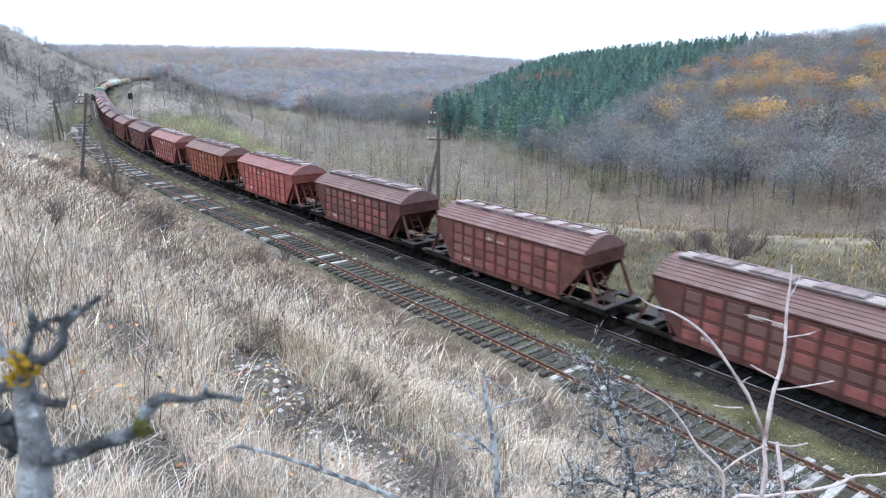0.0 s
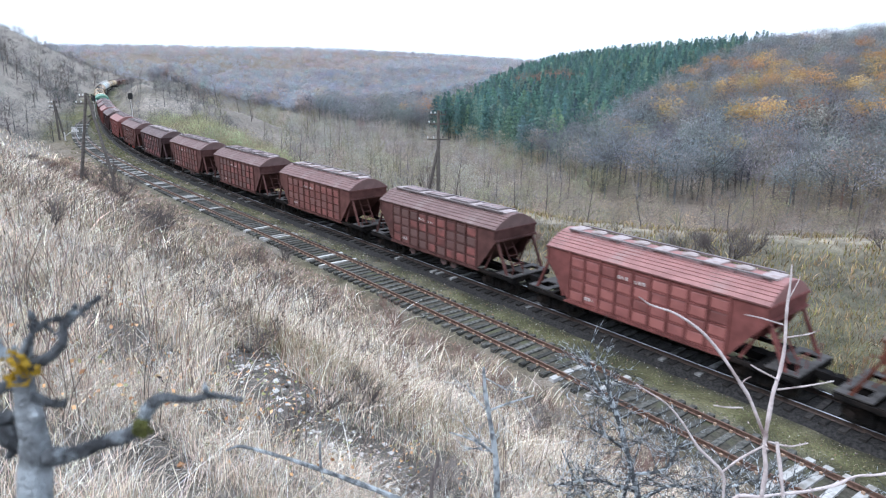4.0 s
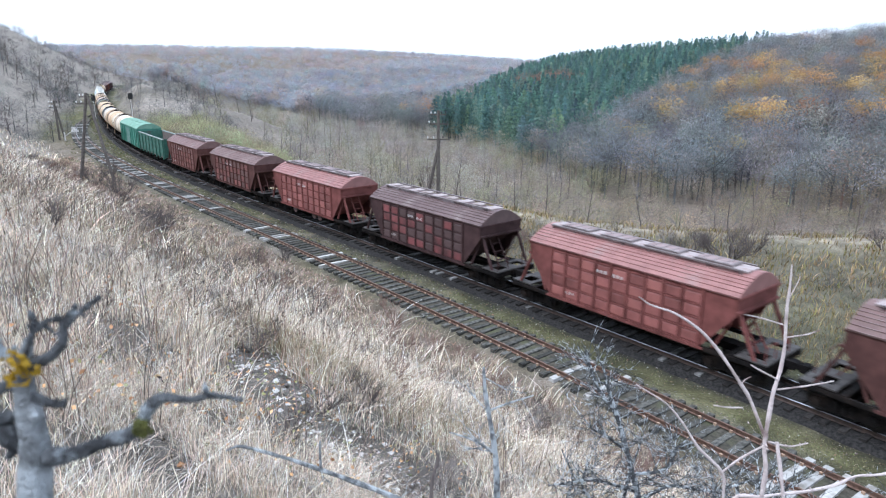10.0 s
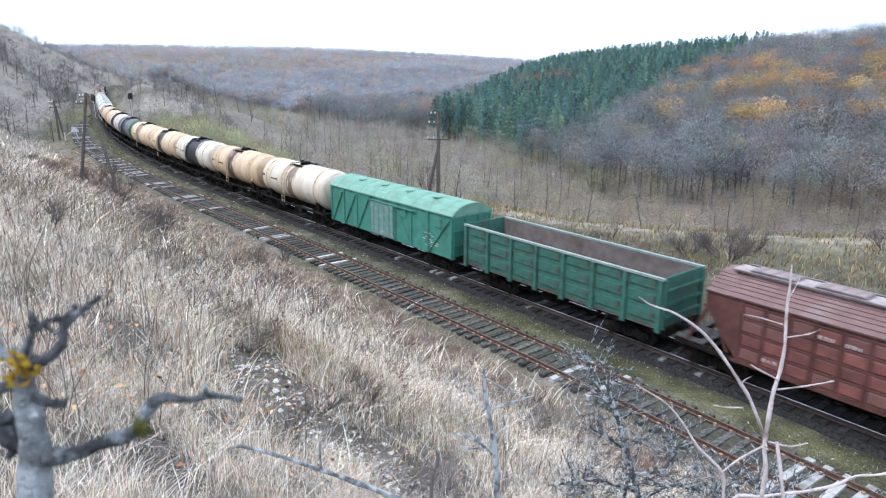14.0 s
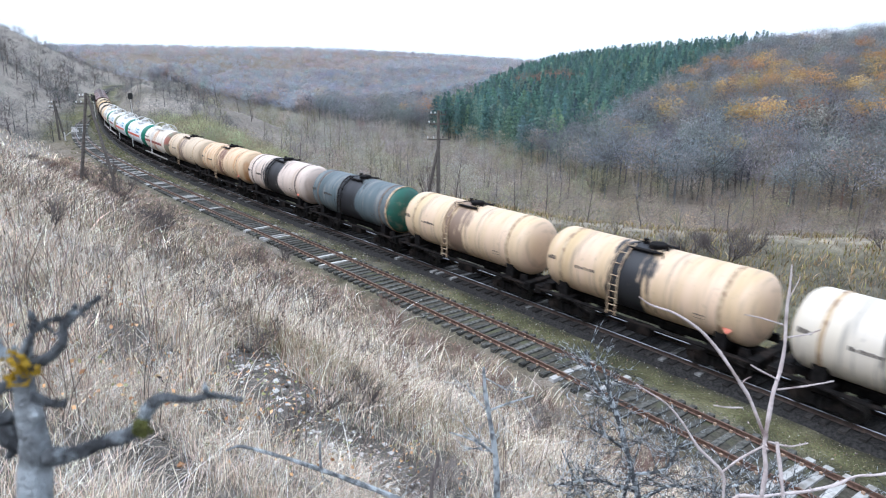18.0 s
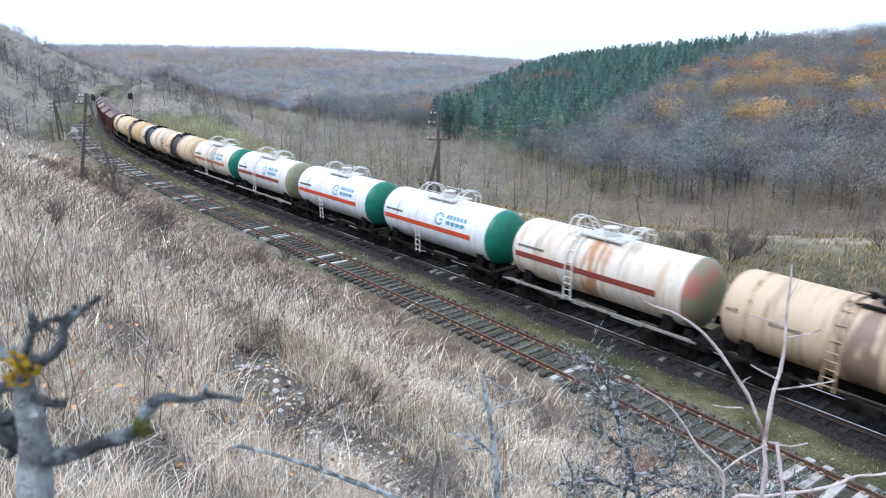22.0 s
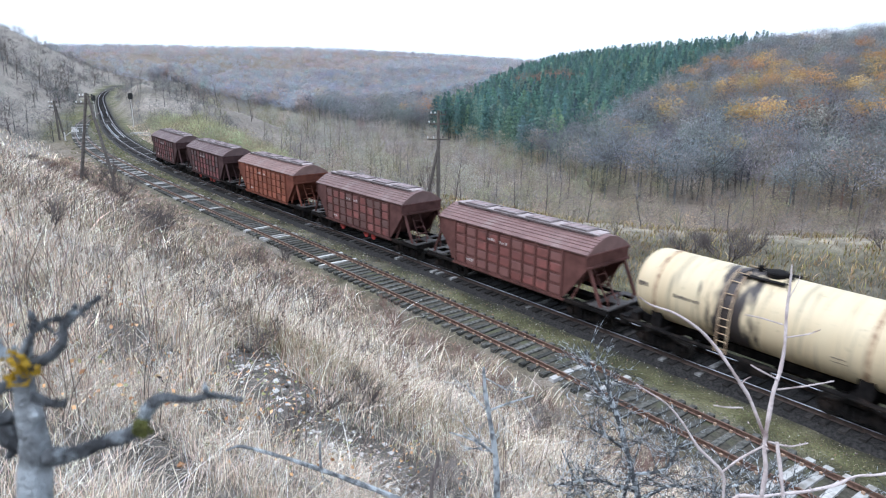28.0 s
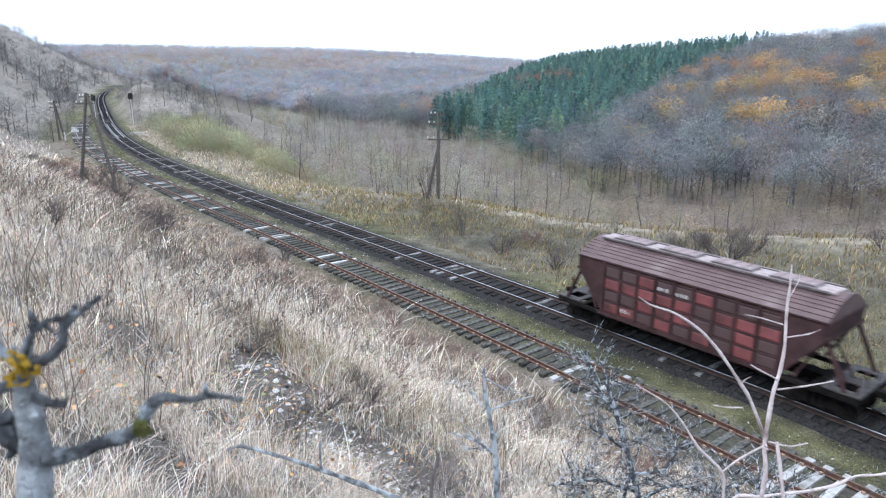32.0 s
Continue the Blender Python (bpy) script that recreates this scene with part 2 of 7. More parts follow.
def fbm(x, y, size, octaves=4, seed=0):
    """Smooth value noise in arrays, about -1 to 1."""
    out, amp, tot = np.zeros_like(x), 1.0, 0.0
    for o in range(octaves):
        g = noise_grid(100 + seed * 17 + o)
        u, v = x / size * 2 ** o + 31.7 * o, y / size * 2 ** o + 12.3 * o
        iu, iv = np.floor(u).astype(int), np.floor(v).astype(int)
        fu, fv = u - iu, v - iv
        fu, fv = fu * fu * (3 - 2 * fu), fv * fv * (3 - 2 * fv)
        at = lambda i, j: g[(iu + i) % 64, (iv + j) % 64]
        out += amp * ((at(0, 0) * (1 - fu) + at(1, 0) * fu) * (1 - fv) + (at(0, 1) * (1 - fu) + at(1, 1) * fu) * fv - 0.5) * 2
        tot += amp
        amp *= 0.5
    return out / tot


def step01(a, b, x):
    t = np.clip((x - a) / (b - a), 0, 1)
    return t * t * (3 - 2 * t)


VALLEY = -14.0


def verge_width(s):
    """How far the level ground beyond the main line reaches before it drops to the valley."""
    return np.interp(s, [-140, -75, -50, -38, -29, -15, -8, 0, 15, 50, 100, 180, 240], [40, 38, 29, 22, 18.5, 17, 12, 9, 11, 13, 22, 24, 26])


def gully_d(s):
    """Where the stony gully runs down the near slope, as a distance from the line."""
    return np.interp(s, [-62, -58, -55, -50, -46, -40], [20.4, 20.4, 20.3, 20.1, 19.7, 18.6])


def land(x, y):
    """Height, and the cover colour, of the ground at arrays of points."""
    s, d = line_coords(x, y)
    r = np.hypot(x, y)
    v = -0.629 * x + 0.777 * y
    # formation
    z = np.full_like(x, -0.42) + 0.05 * fbm(x, y, 3, 3, 1)
    sd = np.interp(s, [-130, -40, 0, 50, 100, 140], [4.9, 4.9, 4.9, 6.0, 4.6, 1.0])
    z += 0.12 * np.exp(-((d - sd) / 2.0) ** 4)
    # hillside on the camera's side
    toe = np.interp(s, [-120, -45, -20, 10, 40, 90, 160, 240, 420], [8.3, 8.3, 9.0, 10.5, 11.5, 13, 8, 5, 5])
    up = np.clip(d - toe, 0, None)
    grade = np.interp(s, [-50, 60, 180, 420], [0.70, 0.69, 0.88, 0.92])
    hill = grade * (np.sqrt(up * up + 4.0) - 2.0)
    top = np.interp(s, [-20, 60, 180, 420, 520, 640, 800], [95, 50, 44, 44, 34, 10, 1]) * (1 - step01(500, 760, r)) + 1 + 3 * fbm(x, y, 60, 3, 2)
    top = np.maximum(top, 0.5)
    hill = np.where(hill > 0, top * (1 - np.exp(-(hill / top) - 0.55 * np.minimum(hill / top, 6) ** 3)), 0)
    rough = fbm(x, y, 7, 4, 3) * 0.45 + fbm(x, y, 1.6, 3, 4) * 0.10
    z = z + hill + rough * step01(0.3, 5, up)
    # verge and drop to the valley
    w = -d
    verge = verge_width(s)
    z = z - 0.35 * step01(2.6, 4.5, w) + 0.9 * step01(verge - 9, verge - 1, w) * step01(-30, -55, s)
    bank = step01(90, 200, s) * 2.7 * step01(3.5, 11, w) * (1 + 0.3 * fbm(x, y, 20, 3, 5))
    z = z + bank * (1 - step01(22, 45, w) * 0.6)
    # the spur that the line cuts through before the far curve
    spur = np.exp(-((s - 128) / np.where(s < 128, 24.0, 70.0)) ** 2)
    spur_z = 7.6 * step01(3.2, 10.5, w) - 0.37 * np.clip(w - 10, 0, None) + 0.9 * fbm(x, y, 14, 4, 25)
    fall = np.clip(w - verge, 0, None)
    z = np.where(w > verge, z + (VALLEY - z) * (1 - np.exp(-fall / 18.0)) + fbm(x, y, 18, 3, 6) * 0.6 * step01(0, 8, fall), z)
    cut = np.clip(spur_z - z, 0, None) * spur * (w > 3.0)
    z = z + cut
    bank = np.maximum(bank, cut * 0.6)
    # the wooded hill across the valley
    crest = np.interp(v, [-200, 60, 140, 200, 240, 330, 430, 560], [38, 35.5, 31, 27, 25, 21.5, 11, -6])
    rise = step01(105, 420, w + 12 * fbm(x, y, 90, 3, 7)) * (1 - step01(190, 330, v - 0.84 * (w - 132)))
    z = z + np.where(w > 90, rise * (crest - VALLEY * 0.4) * (w > 0), 0)
    # far hills
    out = step01(420, 700, r)
    z = z * (1 - out) + np.where(w > 90, z, VALLEY) * out
    far = step01(330, 1700, r + 60 * fbm(x, y, 300, 3, 8)) * step01(-400, 100, y)
    az = np.degrees(np.arctan2(x, np.maximum(y, 1)))
    z = z + far * (1 - far) * 90 * fbm(x, y, 330, 3, 19) + far * (np.interp(az, [-40, -10, -3, 8, 20], [62, 59, 54, 36, 30]) + 7 * fbm(x, y, 420, 3, 9))
    z = z - np.clip(r - 1700, 0, 600) * 0.12
    # cover
    n1, n2 = fbm(x, y, 2.2, 4, 10), fbm(x, y, 9, 3, 11)
    dry = np.stack([0.325 + 0.07 * n1, 0.288 + 0.065 * n1, 0.245 + 0.06 * n1], 1)
    soil = np.array([0.165, 0.145, 0.115])
    moss = np.stack([0.112 + 0.075 * n1, 0.108 + 0.066 * n1, 0.052 + 0.035 * n1], 1)
    oil = np.array([0.03, 0.028, 0.027])
    litter = np.array([0.19, 0.155, 0.12])
    c = moss + 0 * dry
    k = step01(0.0, 0.5, n2 + 0.4 * n1)[:, None]
    c = c * (1 - 0.7 * k) + soil * 0.7 * k
    k = np.exp(-((d + 0.5 * n1) / 2.25) ** 6)[:, None]
    c = c * (1 - k) + oil * k
    k = np.exp(-((d - sd) / 1.5) ** 4)[:, None] * 0.8
    c = c * (1 - k) + (np.array([0.085, 0.08, 0.068]) + 0.05 * n1[:, None]) * k
    k = (step01(sd + 0.9, sd + 2.0, d + 0.5 * n1) * step01(90, 40, s))[:, None] * 0.85
    c = c * (1 - k) + (np.array([0.18, 0.145, 0.115]) + 0.07 * n1[:, None]) * k
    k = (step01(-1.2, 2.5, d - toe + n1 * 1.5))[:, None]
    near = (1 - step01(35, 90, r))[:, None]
    # ground under the grass is darker near the viewer
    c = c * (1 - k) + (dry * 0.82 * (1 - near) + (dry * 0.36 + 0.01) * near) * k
    k = (step01(2.8, 6, w + n2) * (0.5 + 0.5 * step01(-0.3, 0.3, n2)))[:, None]
    rank = step01(-2, -16, s)[:, None]
    c = c * (1 - k) + ((dry * 0.6 + moss * 0.25) * (1 - rank) + (dry * 0.16 + soil * 0.35 + moss * 0.25) * rank) * k
    k = np.maximum(step01(0, 12, fall) * (w > 0), step01(480, 620, r))[:, None]
    c = c * (1 - k) + litter * k
    k = (np.exp(-((w - verge + 1.2 + n1) / 1.6) ** 2) * step01(10, -20, s))[:, None] * 0.8
    c = c * (1 - k) + np.array([0.36, 0.31, 0.24]) * k
    k = (step01(0.4, 1.6, bank) * 0.7)[:, None]
    c = c * (1 - k) + dry * (0.65 + 0.3 * n2[:, None]) * k
    k = (step01(0.05, 0.35, fbm(x, y, 6, 3, 12)) * step01(0.8, 2.2, bank) * step01(0, 1, z))[:, None]
    c = c * (1 - k) + np.array([0.34, 0.3, 0.26]) * k
    return z, np.clip(c, 0.01, 0.8)


def height(x, y):
    return float(land(np.array([float(x)]), np.array([float(y)]))[0][0])


def build_ground():
    az = np.concatenate([np.arange(-180, -42, 4.0), np.arange(-42, 42.01, 0.35), np.arange(46, 180, 4.0)])
    rad = np.concatenate([[0.002, 0.4], 0.8 * 1.0285 ** np.arange(0, 306)])
    rad = rad[rad < 4600]
    a, r = np.meshgrid(np.radians(az), rad)
    x, y = (r * np.sin(a)).ravel() + 0.05, (r * np.cos(a)).ravel() + 0.03
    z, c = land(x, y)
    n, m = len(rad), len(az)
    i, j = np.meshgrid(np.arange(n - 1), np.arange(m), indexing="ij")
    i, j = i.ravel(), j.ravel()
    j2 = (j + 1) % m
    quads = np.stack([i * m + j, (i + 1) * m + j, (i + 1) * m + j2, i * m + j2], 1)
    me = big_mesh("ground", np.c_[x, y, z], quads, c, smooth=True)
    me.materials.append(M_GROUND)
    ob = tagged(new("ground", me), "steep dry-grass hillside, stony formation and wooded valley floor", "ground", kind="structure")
    return ob


build_ground()


def build_track(name, S, P, H, s0, s1, rail_mat, label, concrete, top_mat, seed):
    """Two rails and their sleepers on one line."""
    track = tagged(new(name), label, "railway track", kind="structure")
    s = np.arange(s0, s1, 2.0)
    prof = [(-0.07, -0.18), (0.07, -0.18), (0.07, -0.165), (0.012, -0.14), (0.012, -0.045), (0.036, -0.035), (0.036, 0.0), (-0.036, 0.0), (-0.036, -0.035), (-0.012, -0.045), (-0.012, -0.14), (-0.07, -0.165)]
    for side in (-1, 1):
        for nm, pf, ma in (("rail", prof, rail_mat), ("rail_head", [(-0.03, 0.0), (0.03, 0.0), (0.026, 0.006), (-0.026, 0.006)], top_mat)):
            n = len(pf)
            v = []
            for q in s:
                for o, zz in pf:
                    x, y, h = on_line(S, P, H, q, side * GAUGE + o)
                    v.append((x, y, zz))
            f = [(k * n + i, k * n + (i + 1) % n, (k + 1) * n + (i + 1) % n, (k + 1) * n + i) for k in range(len(s) - 1) for i in range(n)]
            part(nm, mesh_from(nm, v, f), ma, track)
    return track


def check_rail(track, S, P, H, s0, s1, o):
    """A worn inner rail beside the running rail, bent away at both ends."""
    q = np.linspace(s0, s1, 14)
    v = []
    for k, a in enumerate(q):
        e = o + math.copysign(0.12, -o) * (max(0, abs(k - 6.5) - 4.5) / 2) ** 2
        for oo, zz in ((-0.04, -0.16), (0.04, -0.16), (0.04, 0.012), (-0.04, 0.012)):
            x, y, _ = on_line(S, P, H, a, e + oo)
            v.append((x, y, zz))
    f = [(k * 4 + i, k * 4 + (i + 1) % 4, k * 4 + 4 + (i + 1) % 4, k * 4 + 4 + i) for k in range(13) for i in range(4)]
    part("check_rail", mesh_from("check_rail", v, f), M_RAIL_TOP, track)


def sleepers(track, S, P, H, s0, s1, pitch, share, seed, runs=(), timber=None, cement=None):
    rr = random.Random(seed)
    wood = [Build().box(-0.125, 0.125, -1.36, 1.36, -0.34, -0.16, b=0.02 + 0.006 * i).mesh("sleeper") for i in range(2)]
    block = Build().prism([(-0.15, -0.34), (0.15, -0.34), (0.13, -0.15), (-0.13, -0.15)], -1.35, 1.35).mesh("sleeper")
    q = s0
    count = 0
    while q < s1 and count < 300:
        x, y, h = on_line(S, P, H, q + rr.uniform(-0.05, 0.05))
        pale = rr.random() < share or any(a <= q <= b for a, b in runs)
        m = pose(x, y, rr.uniform(-0.015, 0.01), 0, 0, math.degrees(h) + rr.uniform(-2.5, 2.5))
        part("sleeper", block if pale else wood[count % 2], (cement or M_SLEEPER_C) if pale else (timber or M_SLEEPER), track, m=m)
        q += pitch
        count += 1


def sleeper_rest(track, S, P, H, s0, s1, pitch):
    b = Build()
    for q in np.arange(s0, s1, pitch):
        x, y, h = on_line(S, P, H, q)
        b.box(-0.125, 0.125, -1.36, 1.36, -0.34, -0.16, pose(x, y, 0, 0, 0, math.degrees(h)))
    tagged(part("sleepers_beyond", b, M_SLEEPER_M, track), kind="stuff")


def ballast_bed(track, S, P, H, s0, s1, half, ma, sink=0.0):
    """A stony bed with rough crown and shoulders."""
    s = np.arange(s0, s1, 0.45)
    off = np.array([-half - 0.75, -half - 0.35, -half, -half * 0.66, -half * 0.33, 0, half * 0.33, half * 0.66, half, half + 0.35, half + 0.75])
    zz = np.array([-0.62, -0.4, -0.235, -0.215, -0.22, -0.225, -0.22, -0.215, -0.235, -0.4, -0.62])
    g, o = np.meshgrid(s, off, indexing="ij")
    x, y, _ = on_line(S, P, H, g.ravel(), o.ravel())
    z = np.tile(zz, len(s)) - sink + 0.04 * fbm(x, y, 0.5, 3, 61) + 0.03 * fbm(x, y, 2.5, 2, 62)
    n, m = len(s), len(off)
    i, j = [a.ravel() for a in np.meshgrid(np.arange(n - 1), np.arange(m - 1), indexing="ij")]
    me = big_mesh("ballast", np.c_[x, y, z], np.stack([i * m + j, i * m + j + 1, (i + 1) * m + j + 1, (i + 1) * m + j], 1), smooth=True)
    part("ballast", me, ma, track)


main_track = build_track("railway_track", MAIN_S, MAIN_P, MAIN_H, -330, 560, M_RAIL_DARK, "main line with bright worn rails on dark oily sleepers", 0.2, M_RAIL_TOP, 1)
siding = build_track("railway_siding", SIDE_S, SIDE_P, SIDE_H, -70, 191, M_RAIL, "rusty siding on mossy wooden and pale concrete sleepers", 0.3, M_RAIL, 2)
ballast_bed(main_track, MAIN_S, MAIN_P, MAIN_H, -330, 560, 1.3, M_BALLAST)
ballast_bed(siding, SIDE_S, SIDE_P, SIDE_H, -70, 150, 1.05, M_BED, 0.015)

for a, e, o in ((60, 92, 0.5), (60, 92, -0.5), (118, 136, 0.6), (118, 136, -0.6)):
    check_rail(main_track, MAIN_S, MAIN_P, MAIN_H, a, e, o)
for a, e, o in ((102, 128, 0.5), (104, 130, -0.5)):
    check_rail(siding, SIDE_S, SIDE_P, SIDE_H, a, e, o)


# ---- paints of the train ----
def hopper_paint(name, side, odd, roof, rib, odd_from=0.64):
    d = lambda c, k: tuple(v * k for v in c)
    return (surf(name + "_side", side, d(side, 0.75), 2.5, 0.45, 0.15, dirt=d(rib, 0.9), dirt_scale=1.1, dirt_from=0.46, dirt_to=0.74, rand=0.3, third=odd, third_from=odd_from),
            surf(name + "_roof", roof, d(roof, 0.75), 1.8, 0.6, 0.15, dirt=(0.3, 0.25, 0.23), dirt_scale=0.5, dirt_from=0.55, dirt_to=0.85),
            surf(name + "_ribs", rib, d(rib, 0.7), 2.0, 0.8, 0.2, dirt=d(rib, 0.45), dirt_scale=0.6))


PAINT = {
    "brown": hopper_paint("brown_paint", (0.31, 0.115, 0.1), (0.12, 0.068, 0.06), (0.19, 0.115, 0.105), (0.125, 0.06, 0.053), 0.55),
    "dark": hopper_paint("dark_paint", (0.31, 0.1, 0.1), (0.085, 0.055, 0.053), (0.14, 0.09, 0.087), (0.08, 0.046, 0.045), 0.5),
    "red": hopper_paint("red_paint", (0.42, 0.13, 0.115), (0.35, 0.105, 0.09), (0.32, 0.155, 0.145), (0.28, 0.095, 0.082)),
    "orange": hopper_paint("orange_paint", (0.33, 0.105, 0.055), (0.26, 0.085, 0.05), (0.24, 0.145, 0.125), (0.19, 0.068, 0.045)),
    "pink": hopper_paint("pink_paint", (0.36, 0.135, 0.12), (0.3, 0.115, 0.1), (0.34, 0.165, 0.15), (0.23, 0.085, 0.075)),
    "rust": hopper_paint("rust_paint", (0.28, 0.105, 0.09), (0.17, 0.08, 0.07), (0.21, 0.12, 0.11), (0.15, 0.068, 0.058)),
}


def tank_paint(name, base, alt, stain, half, shift=0.0, rust=None, soft=0.25, rough=0.55):
    """Shell paint with the spilt-oil belt round the dome, half metres to either side."""
    ma, nt, b = nodes_of(name)
    co = nt.nodes.new("ShaderNodeTexCoord").outputs["Object"]
    sep = nt.nodes.new("ShaderNodeSeparateXYZ")
    nt.links.new(co, sep.inputs[0])
    mp = nt.nodes.new("ShaderNodeMapping")
    mp.inputs["Scale"].default_value = (1.6, 0.35, 0.35)
    nt.links.new(co, mp.inputs["Vector"])
    blotch = noise_node(nt, 0.9, 8, mp.outputs[0])
    col = mix(nt, ramp(nt, blotch, 0.35, 0.7), base, alt)
    col = mix(nt, ramp(nt, noise_node(nt, 4.0, 6, co), 0.62, 0.78), col, tuple(v * 0.62 for v in base))
    runs = nt.nodes.new("ShaderNodeMapping")
    runs.inputs["Scale"].default_value = (5.0, 0.5, 0.4)
    nt.links.new(co, runs.inputs["Vector"])
    col = mix(nt, ramp(nt, noise_node(nt, 1.0, 8, runs.outputs[0]), 0.52, 0.76), col, tuple(v * 0.4 + 0.02 for v in base))
    if rust:
        col = mix(nt, ramp(nt, noise_node(nt, 1.4, 8, mp.outputs[0]), 0.5, 0.68), col, rust)
    if half:
        off = nt.nodes.new("ShaderNodeMath")
        off.operation = "ADD"
        off.inputs[1].default_value = -shift
        nt.links.new(sep.outputs["X"], off.inputs[0])
        ab = nt.nodes.new("ShaderNodeMath")
        ab.operation = "ABSOLUTE"
        nt.links.new(off.outputs[0], ab.inputs[0])
        wob = nt.nodes.new("ShaderNodeMath")
        wob.operation = "ADD"
        nt.links.new(ab.outputs[0], wob.inputs[0])
        nt.links.new(ramp_out(nt, noise_node(nt, 1.9, 9, mp.outputs[0]), -soft * 2.2 - 0.75, soft * 2.2 + 0.75), wob.inputs[1])
        r = nt.nodes.new("ShaderNodeMapRange")
        r.inputs["From Min"].default_value, r.inputs["From Max"].default_value = half + soft * 0.5, half - soft * 0.5
        nt.links.new(wob.outputs[0], r.inputs["Value"])
        col = mix(nt, r.outputs[0], col, stain)
    nt.links.new(col, b.inputs["Base Color"])
    nt.links.new(ramp_out(nt, blotch, rough - 0.15, rough + 0.2), b.inputs["Roughness"])
    return ma


TAN, CREAM, BLACK, OCHRE = (0.72, 0.53, 0.37), (0.7, 0.63, 0.53), (0.022, 0.022, 0.025), (0.66, 0.47, 0.29)
M_HATCH_D = surf("dark_hatch_paint", (0.12, 0.095, 0.092), (0.2, 0.165, 0.16), 3, 0.5, 0.2)
M_PLATFORM = surf("worn_grey_plate", (0.075, 0.067, 0.063), (0.04, 0.035, 0.032), 3, 0.7, 0.2, dirt=(0.035, 0.03, 0.027), dirt_scale=1.4)
M_LID = surf("grey_brown_lid", (0.3, 0.22, 0.21), (0.22, 0.15, 0.145), 3, 0.6, 0.1, dirt=(0.4, 0.34, 0.33), dirt_scale=1.2)
M_PLATE = surf("chalky_roof_plate", (0.42, 0.36, 0.35), (0.33, 0.27, 0.26), 4, 0.7, 0.1, dirt=(0.3, 0.22, 0.2), dirt_scale=2)
M_HATCH = surf("worn_hatch_paint", (0.3, 0.235, 0.22), (0.42, 0.37, 0.35), 3, 0.8, 0.2, dirt=(0.12, 0.085, 0.075), dirt_scale=1.5)
TANK_PAINT = [
    tank_paint("cream_brown_belt", CREAM, (0.62, 0.5, 0.33), (0.2, 0.13, 0.09), 0.45),
    tank_paint("tan_brown_belt", TAN, (0.55, 0.38, 0.2), (0.1, 0.07, 0.06), 0.6, -0.4, rust=(0.42, 0.27, 0.14)),
    tank_paint("cream_black_middle", CREAM, (0.7, 0.62, 0.5), BLACK, 2.0, 0.2, soft=0.5),
    tank_paint("tan_black_belt", TAN, (0.58, 0.42, 0.23), BLACK, 0.95, -0.4, soft=0.4),
    tank_paint("tan_faint_belt", TAN, (0.64, 0.48, 0.28), (0.25, 0.17, 0.12), 0.75, -0.3, soft=0.5),
    tank_paint("grey_green_black_middle", (0.11, 0.14, 0.15), (0.07, 0.1, 0.11), (0.015, 0.015, 0.018), 1.3, -0.2, rust=(0.2, 0.2, 0.19), soft=0.4),
    tank_paint("pinkish_brown_belt", (0.62, 0.5, 0.42), (0.68, 0.56, 0.48), (0.022, 0.019, 0.02), 1.5, -0.4, rust=(0.5, 0.37, 0.28), soft=0.4),
    tank_paint("rusty_ochre", OCHRE, (0.7, 0.52, 0.34), (0.2, 0.1, 0.06), 0.5, 0.1, rust=(0.52, 0.25, 0.09), soft=0.6),
    tank_paint("beige_faint_belt", (0.58, 0.45, 0.31), (0.62, 0.48, 0.33), (0.24, 0.17, 0.13), 0.55, -0.2, soft=0.5),
    None, None, None, None, None,
    tank_paint("tan_black_middle", TAN, (0.6, 0.43, 0.22), BLACK, 1.45, -0.2, soft=0.6),
    tank_paint("cream_black_red_middle", CREAM, (0.66, 0.52, 0.34), (0.03, 0.025, 0.025), 1.75, -0.6, rust=(0.4, 0.2, 0.12), soft=0.35),
    tank_paint("ochre_black_belt", (0.6, 0.42, 0.2), (0.55, 0.37, 0.18), (0.03, 0.028, 0.028), 1.1, 0.0, soft=0.4),
    tank_paint("cream_dark_belt", (0.66, 0.55, 0.36), (0.64, 0.51, 0.32), (0.05, 0.04, 0.038), 0.75, -0.8, soft=0.5),
]
M_PLACARD = surf("red_placard", (0.6, 0.07, 0.03), (0.7, 0.3, 0.2), 9, 0.6, 0.0)
M_CAP_T = surf("dull_green_end", (0.02, 0.13, 0.09), (0.03, 0.1, 0.075), 2, 0.5, 0.0, dirt=(0.3, 0.24, 0.17), dirt_scale=1.2)
M_GONDOLA = surf("green_paint", (0.055, 0.17, 0.125), (0.04, 0.125, 0.095), 2.5, 0.7, 0.15, dirt=(0.075, 0.085, 0.07), dirt_scale=1.2, dirt_from=0.5, dirt_to=0.75)
M_GONDOLA_RIM = surf("pale_rim_paint", (0.3, 0.34, 0.31), (0.2, 0.26, 0.23), 3, 0.7, 0.1)
M_GONDOLA_IN = surf("bare_rusty_steel", (0.14, 0.115, 0.105), (0.2, 0.17, 0.155), 2, 0.8, 0.2, dirt=(0.1, 0.08, 0.07), dirt_scale=0.7)
M_BOX = surf("turquoise_green_paint", (0.075, 0.27, 0.20), (0.06, 0.22, 0.165), 2, 0.65, 0.1, dirt=(0.06, 0.13, 0.10), dirt_scale=1.1, dirt_from=0.52, dirt_to=0.8, streak=0.4)
M_BOX_ROOF = surf("faded_green_paint", (0.2, 0.37, 0.27), (0.16, 0.31, 0.23), 2, 0.7, 0.1, dirt=(0.14, 0.2, 0.16), dirt_scale=0.8, dirt_from=0.55, dirt_to=0.85)
